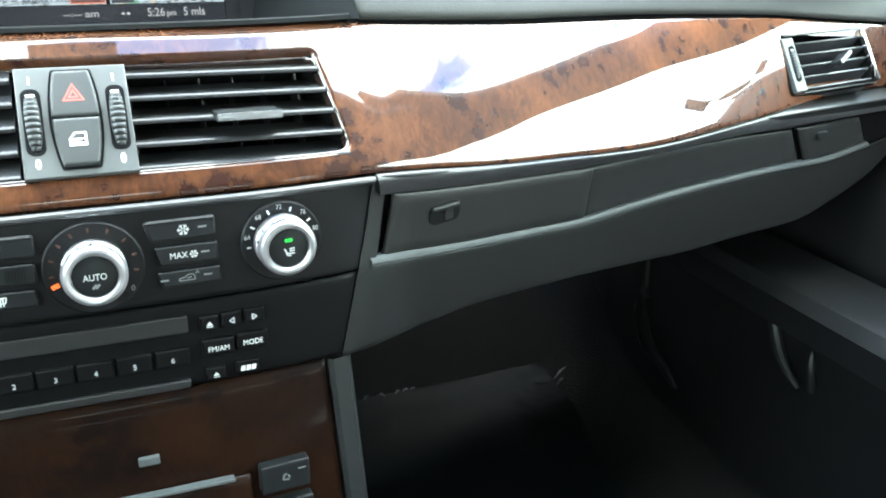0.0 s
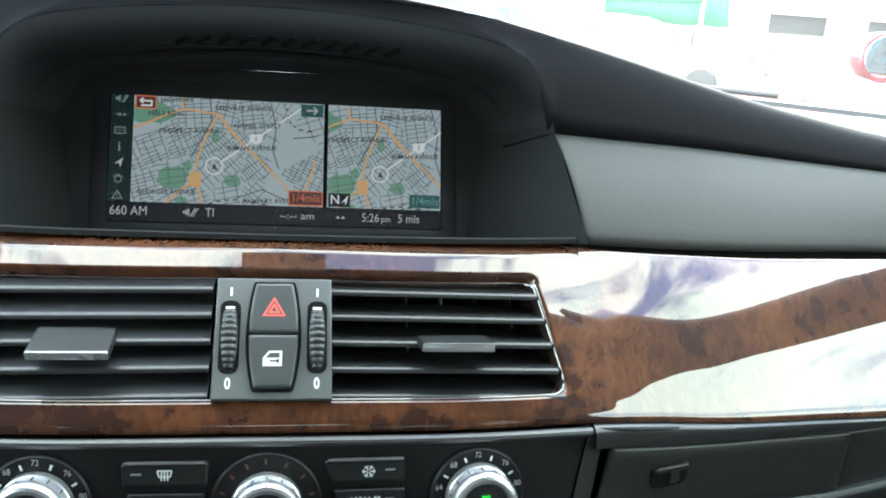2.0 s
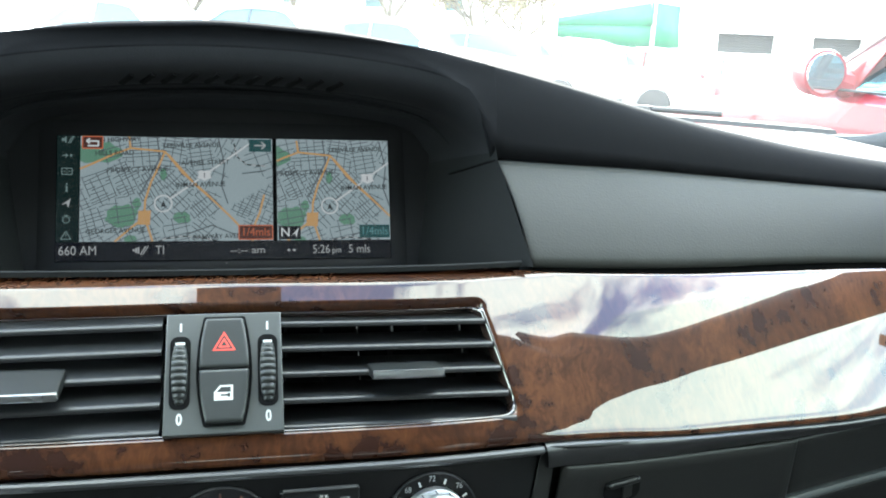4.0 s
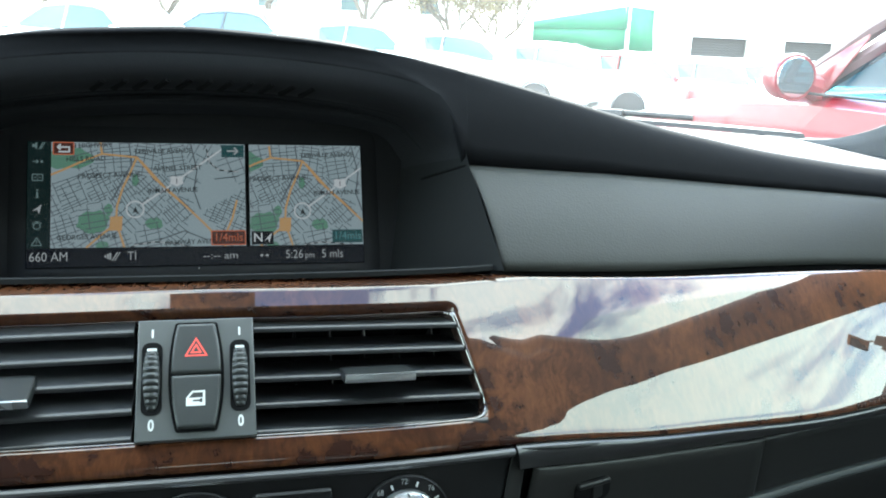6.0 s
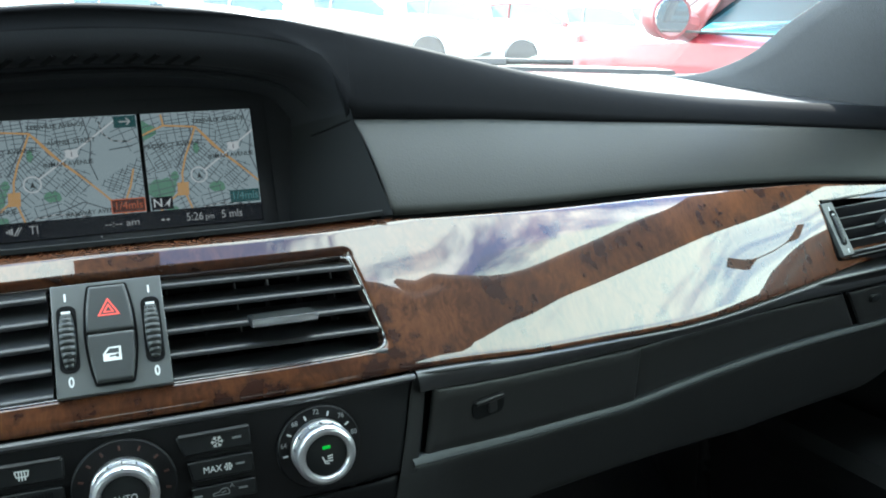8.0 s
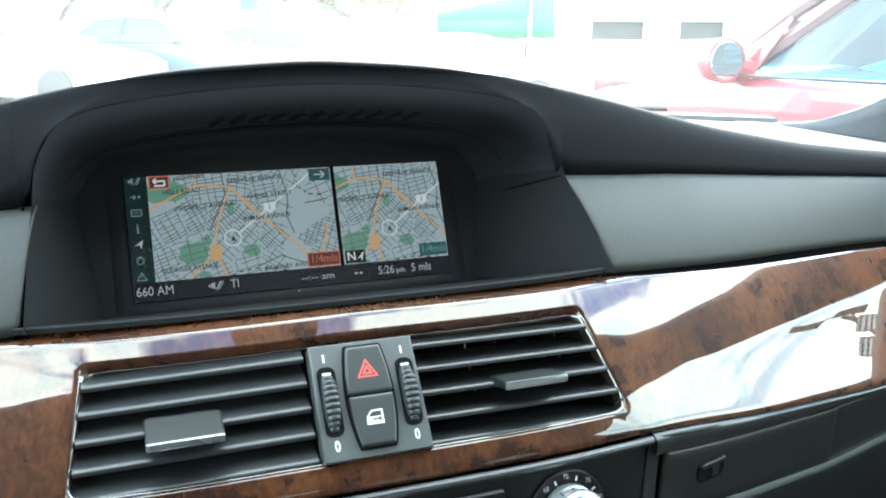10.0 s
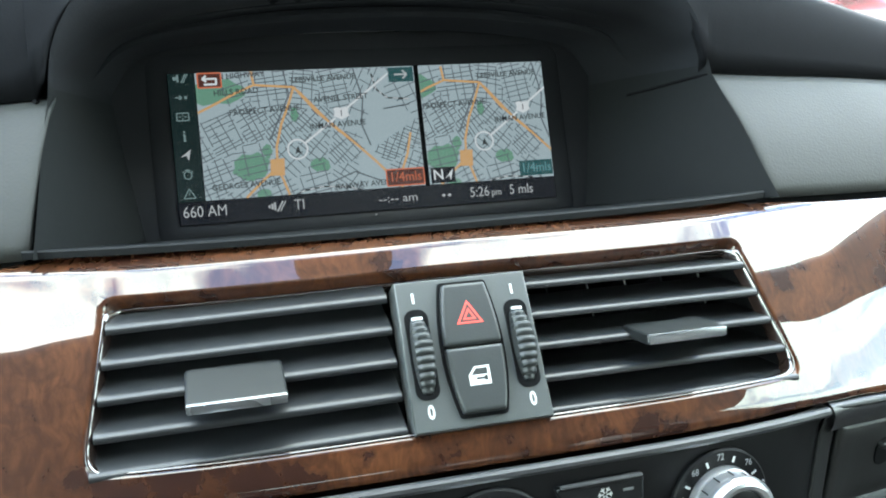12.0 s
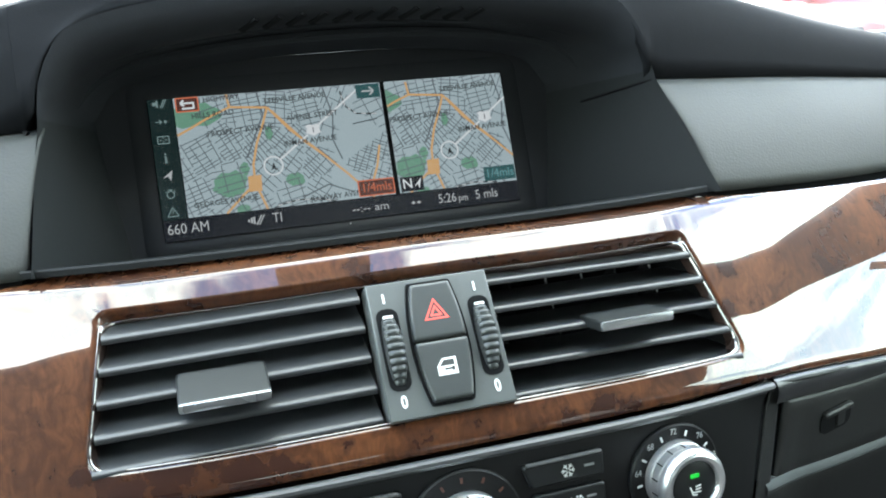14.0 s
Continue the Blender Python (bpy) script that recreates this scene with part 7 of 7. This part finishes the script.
# cyan tint stands for the blue sky mirrored in the panes
M_TINT = glass("car_glass_sky_tint", (0.12, 0.44, 0.53), 0.35)
M_POST = mat("post_paint", (0.085, 0.052, 0.056), 0.4, var=0.05)
P_RED = car_paint("red_paint", (0.17, 0.018, 0.024), 1.5)
build_car("red_car", P_RED, pose(2.46, 1.06, -0.01), "red saloon parked alongside with its door mirror out", True, "", glass_mat=M_TINT, stretch=1.05)

ROW = [(-4.4, 15.0, "white_paint", (0.62, 0.63, 0.63), "white saloon parked across the lot"), (-1.6, 15.6, "pale_paint", (0.50, 0.53, 0.54), "pale silver saloon parked across the lot"),
       (0.9, 16.2, "blue_paint", (0.012, 0.050, 0.080), "dark blue saloon parked across the lot"), (3.1, 16.4, "white_paint", (0.62, 0.63, 0.63), "white saloon parked across the lot"),
       (5.0, 16.6, "silver_paint", (0.46, 0.48, 0.49), "silver saloon parked across the lot"), (7.0, 16.8, "white_paint", (0.62, 0.63, 0.63), "white saloon parked across the lot"),
       (8.9, 17.0, "maroon_paint", (0.25, 0.03, 0.04), "red saloon parked across the lot"), (10.9, 17.4, "white_paint", (0.62, 0.63, 0.63), "white saloon parked across the lot"),
       (13.2, 18.0, "white_paint", (0.62, 0.63, 0.63), "white saloon parked across the lot")]
paints = {}
for x, y, pn, rgb, lab in ROW:
    if pn not in paints:
        paints[pn] = car_paint(pn, rgb)
    build_car("parked_car", paints[pn], pose(x, y, ground_z(x, y), 0, 0, -128), lab, stretch=1.08)


# ---- buildings and trees ----
def build_white_building():
    b = thing("garage_building", (22, 33, -0.58), "long white stucco garage building with grey shuttered windows", "building")
    bm = bmesh.new()
    x0, x1, y0, z1 = 14.5, 44.0, 31.0, 6.5
    # front wall pieced round three openings
    op = [(17.45, 19.95, 0.95, 1.68), (21.55, 23.85, 0.95, 1.68), (27.0, 29.2, 0.9, 1.75)]
    x = x0
    for a, c, lo, hi in op:
        box(bm, Matrix.Translation(((x + a) / 2, y0, z1 / 2 - 0.3)), a - x, 0.3, z1 + 0.6)
        box(bm, Matrix.Translation(((a + c) / 2, y0, lo / 2 - 0.3)), c - a, 0.3, lo + 0.6)
        box(bm, Matrix.Translation(((a + c) / 2, y0, (hi + z1) / 2)), c - a, 0.3, z1 - hi)
        x = c
    box(bm, Matrix.Translation(((x + x1) / 2, y0, z1 / 2 - 0.3)), x1 - x, 0.3, z1 + 0.6)
    for xx in (x0, x1):
        box(bm, Matrix.Translation((xx, y0 + 6, z1 / 2 - 0.3)), 0.3, 11.6, z1 + 0.6)
    part("wall", bm, M_STUCCO, b)
    bm = bmesh.new()
    box(bm, Matrix.Translation(((x0 + x1) / 2, y0 + 6, z1 + 0.12)), x1 - x0 + 0.6, 12.6, 0.24, 0.03)
    part("roof", bm, M_STUCCO, b)
    for a, c, lo, hi in op:
        bm = bmesh.new()
        box(bm, Matrix.Translation(((a + c) / 2, y0 + 0.13, (lo + hi) / 2)), c - a, 0.03, hi - lo)
        part("shutter_back", bm, M_SHUTTER, b)
        for k in range(7):
            bm = bmesh.new()
            box(bm, Matrix.Translation(((a + c) / 2, y0 + 0.08, lo + 0.06 + k * (hi - lo - 0.02) / 7)), c - a - 0.06, 0.05, (hi - lo) / 7 - 0.012, 0.008, 1)
            part("shutter_slat", bm, M_SHUTTER, b)
        bm = bmesh.new()
        box(bm, Matrix.Translation(((a + c) / 2, y0 - 0.17, lo - 0.04)), c - a + 0.2, 0.12, 0.08, 0.01)
        part("sill", bm, M_STUCCO, b)
    for xx in (16.4, 24.8):
        bm = bmesh.new()
        tube(bm, [(xx, y0 - 0.22, -0.6), (xx, y0 - 0.22, z1)], 0.07, 8)
        part("downpipe", bm, M_STUCCO, b)


def build_green():
    g = thing("canvas_tent", (12.8, 28, -0.58), "green canvas tent with a sloping roof", "tent")
    bm = bmesh.new()
    for name, low, high in (("roof_sheet", ((9.9, 28.0, 1.66), (13.4, 28.0, 1.78)), ((9.9, 28.05, 1.86), (13.4, 28.3, 2.52))), ("side_sheet", ((9.95, 28.04, 1.25), (13.35, 28.04, 0.95)), ((9.95, 28.04, 1.67), (13.35, 28.04, 1.79))),
                            ("end_sheet", ((13.42, 28.0, 1.0), (14.6, 28.4, 1.05)), ((13.42, 28.3, 2.54), (14.6, 28.5, 2.46)))):
        bm = bmesh.new()
        sheet(bm, [[Vector(p) for p in low], [Vector(p) for p in high]])
        thicken(part(name, bm, M_GREEN, g), 0.02)
    for x, y, h in ((9.9, 27.95, 1.85), (13.4, 27.95, 2.5), (14.6, 28.45, 2.45)):
        bm = bmesh.new()
        tube(bm, [(x, y, ground_z(x, y)), (x, y, h)], 0.05, 8)
        part("pole", bm, M_RIM, g)


def build_house(x, y, w, h, wall, label):
    t = thing("house", (x, y, 0), label, "house", group="houses behind the lot")
    bm = bmesh.new()
    box(bm, Matrix.Translation((x, y, h / 2 - 0.3)), w, 7, h + 0.6)
    part("wall", bm, wall, t)
    bm = bmesh.new()
    r = [[Vector((x - w / 2 - 0.3, y - 3.9, h - 0.1)), Vector((x + w / 2 + 0.3, y - 3.9, h - 0.1))], [Vector((x - w / 2 - 0.3, y, h + 2.2)), Vector((x + w / 2 + 0.3, y, h + 2.2))], [Vector((x - w / 2 - 0.3, y + 3.9, h - 0.1)), Vector((x + w / 2 + 0.3, y + 3.9, h - 0.1))]]
    sheet(bm, r)
    thicken(part("roof", bm, M_TILE, t), 0.15)
    for k in range(3):
        bm = bmesh.new()
        box(bm, Matrix.Translation((x - w / 3 + k * w / 3, y - 3.53, h * 0.62)), 1.0, 0.12, 1.3, 0.02, 1)
        win = part("window", bm, M_STUCCO, t)
        bm = bmesh.new()
        box(bm, Matrix.Translation((x - w / 3 + k * w / 3, y - 3.60, h * 0.62)), 0.84, 0.02, 1.14)
        part("pane", bm, M_CARGLASS, win)


def build_tree(x, y, h, seed, leafy=False):
    """A bare spring tree: tapered trunk, forking limbs, fine twigs; or with a thin crown of small leaves."""
    rnd = random.Random(seed)
    t = thing("tree", (x, y, 0), "tree with thin olive spring leaves" if leafy else "bare grey-brown tree with fine twigs", "tree", group="trees behind the lot")
    trunk, twigs = bmesh.new(), bmesh.new()
    tips = []

    def grow(p, d, ln, r, depth):
        q = p + d * ln * 0.5 + Vector((rnd.uniform(-1, 1), rnd.uniform(-1, 1), 0)) * ln * 0.05
        e = p + d * ln
        tube(trunk if depth < 3 else twigs, [p, q, e], [r, r * 0.85, r * 0.68], 7 if depth < 2 else 4)
        if depth >= 5:
            tips.append(e)
            return
        for _ in range(3 if depth > 0 else 4):
            a = Vector((rnd.gauss(0, 1), rnd.gauss(0, 1), rnd.gauss(0.35, 0.5))).normalized()
            grow(e, (d * 1.1 + a * 0.85).normalized(), ln * rnd.uniform(0.58, 0.80), r * 0.62, depth + 1)
    grow(Vector((x, y, ground_z(x, y) - 0.05)), Vector((rnd.uniform(-0.05, 0.05), 0, 1)).normalized(), h * 0.28, h * 0.022, 0)
    part("trunk", trunk, M_BARK, t)
    part("twigs", twigs, M_TWIG, t)
    if leafy:
        bm = bmesh.new()
        for e in tips:
            for _ in range(14):
                c = e + Vector((rnd.gauss(0, 0.28), rnd.gauss(0, 0.28), rnd.gauss(0, 0.24)))
                a = Vector((rnd.gauss(0, 1), rnd.gauss(0, 1), rnd.gauss(0, 1))).normalized() * 0.06
                b = a.orthogonal().normalized() * 0.035
                bm.faces.new([bm.verts.new(c - a), bm.verts.new(c + b), bm.verts.new(c + a), bm.verts.new(c - b)])
        part("crown", bm, M_BUSH, t, orient=False)


def build_mast(x, y):
    """A lot light: pole, arms and four box heads at three heights, the lower two louvred."""
    t = thing("street_lamp", (x, y, ground_z(x, y)), "brown parking lot light with four tilted box heads", "street lamp")
    bm = bmesh.new()
    tube(bm, [(x, y, ground_z(x, y)), (x, y, 3.5), (x, y, 6.4)], [0.09, 0.075, 0.05], 10)
    part("pole", bm, M_MAST, t)
    for dy, z, w, h, lean_by, louvred in ((-0.30, 6.92, 0.64, 0.28, 1.15, False), (0.22, 6.30, 0.60, 0.26, 1.15, False), (0.16, 5.66, 0.62, 0.34, 1.0, True), (-0.16, 5.36, 0.62, 0.34, 1.0, True)):
        bm = bmesh.new()
        tube(bm, [(x, y, z - 0.25), (x - 0.10, y + dy * 0.5, z - 0.1), (x - 0.16, y + dy, z)], 0.022, 6)
        part("arm", bm, M_MAST, t)
        m = Matrix.Translation((x - 0.2, y + dy, z)) @ Matrix.Rotation(radians(-90), 4, "Z") @ Matrix.Rotation(radians(90), 4, "X") @ Matrix.Rotation(lean_by, 4, "Z")
        bm = bmesh.new()
        box(bm, m, w, h, 0.16, 0.03, 2)
        head = part("lamp_head", bm, M_MAST, t)
        if louvred:
            bm = bmesh.new()
            box(bm, m @ Matrix.Translation((0, 0, 0.085)), w - 0.06, h - 0.05, 0.012, 0.003, 1)
            part("lens", bm, M_SILVER, head)
            for k in range(5):
                bm = bmesh.new()
                box(bm, m @ Matrix.Translation((-w / 2 + 0.08 + k * (w - 0.16) / 4, 0, 0.10)), 0.035, h - 0.04, 0.02)
                part("louvre", bm, M_MAST, head)


build_white_building()
build_green()
build_house(-9, 40, 10, 4.4, M_SIDING, "beige sided house behind the car park")
build_house(5.5, 44, 11, 4.6, M_STUCCO, "white house with a brown roof behind the car park")
build_house(-24, 38, 10, 4.4, M_STUCCO, "white house with a brown roof behind the car park")
for i, (x, y, h, leafy) in enumerate(((-6, 33, 7, False), (1.5, 32, 8, False), (4.6, 30, 6, False), (7.6, 29, 5, True), (9.6, 31, 5.5, True), (-12, 34, 7, False), (-2.2, 35, 6, False), (30, 3, 7, False), (22, -2, 6, True), (26, -9, 7, False))):
    build_tree(x, y, h, 40 + i, leafy)
# houses and trees on the other sides, seen in the lacquer
build_house(28, -1, 10, 4.4, M_SIDING, "beige sided house behind the car park")
build_mast(15.3, -2.6)
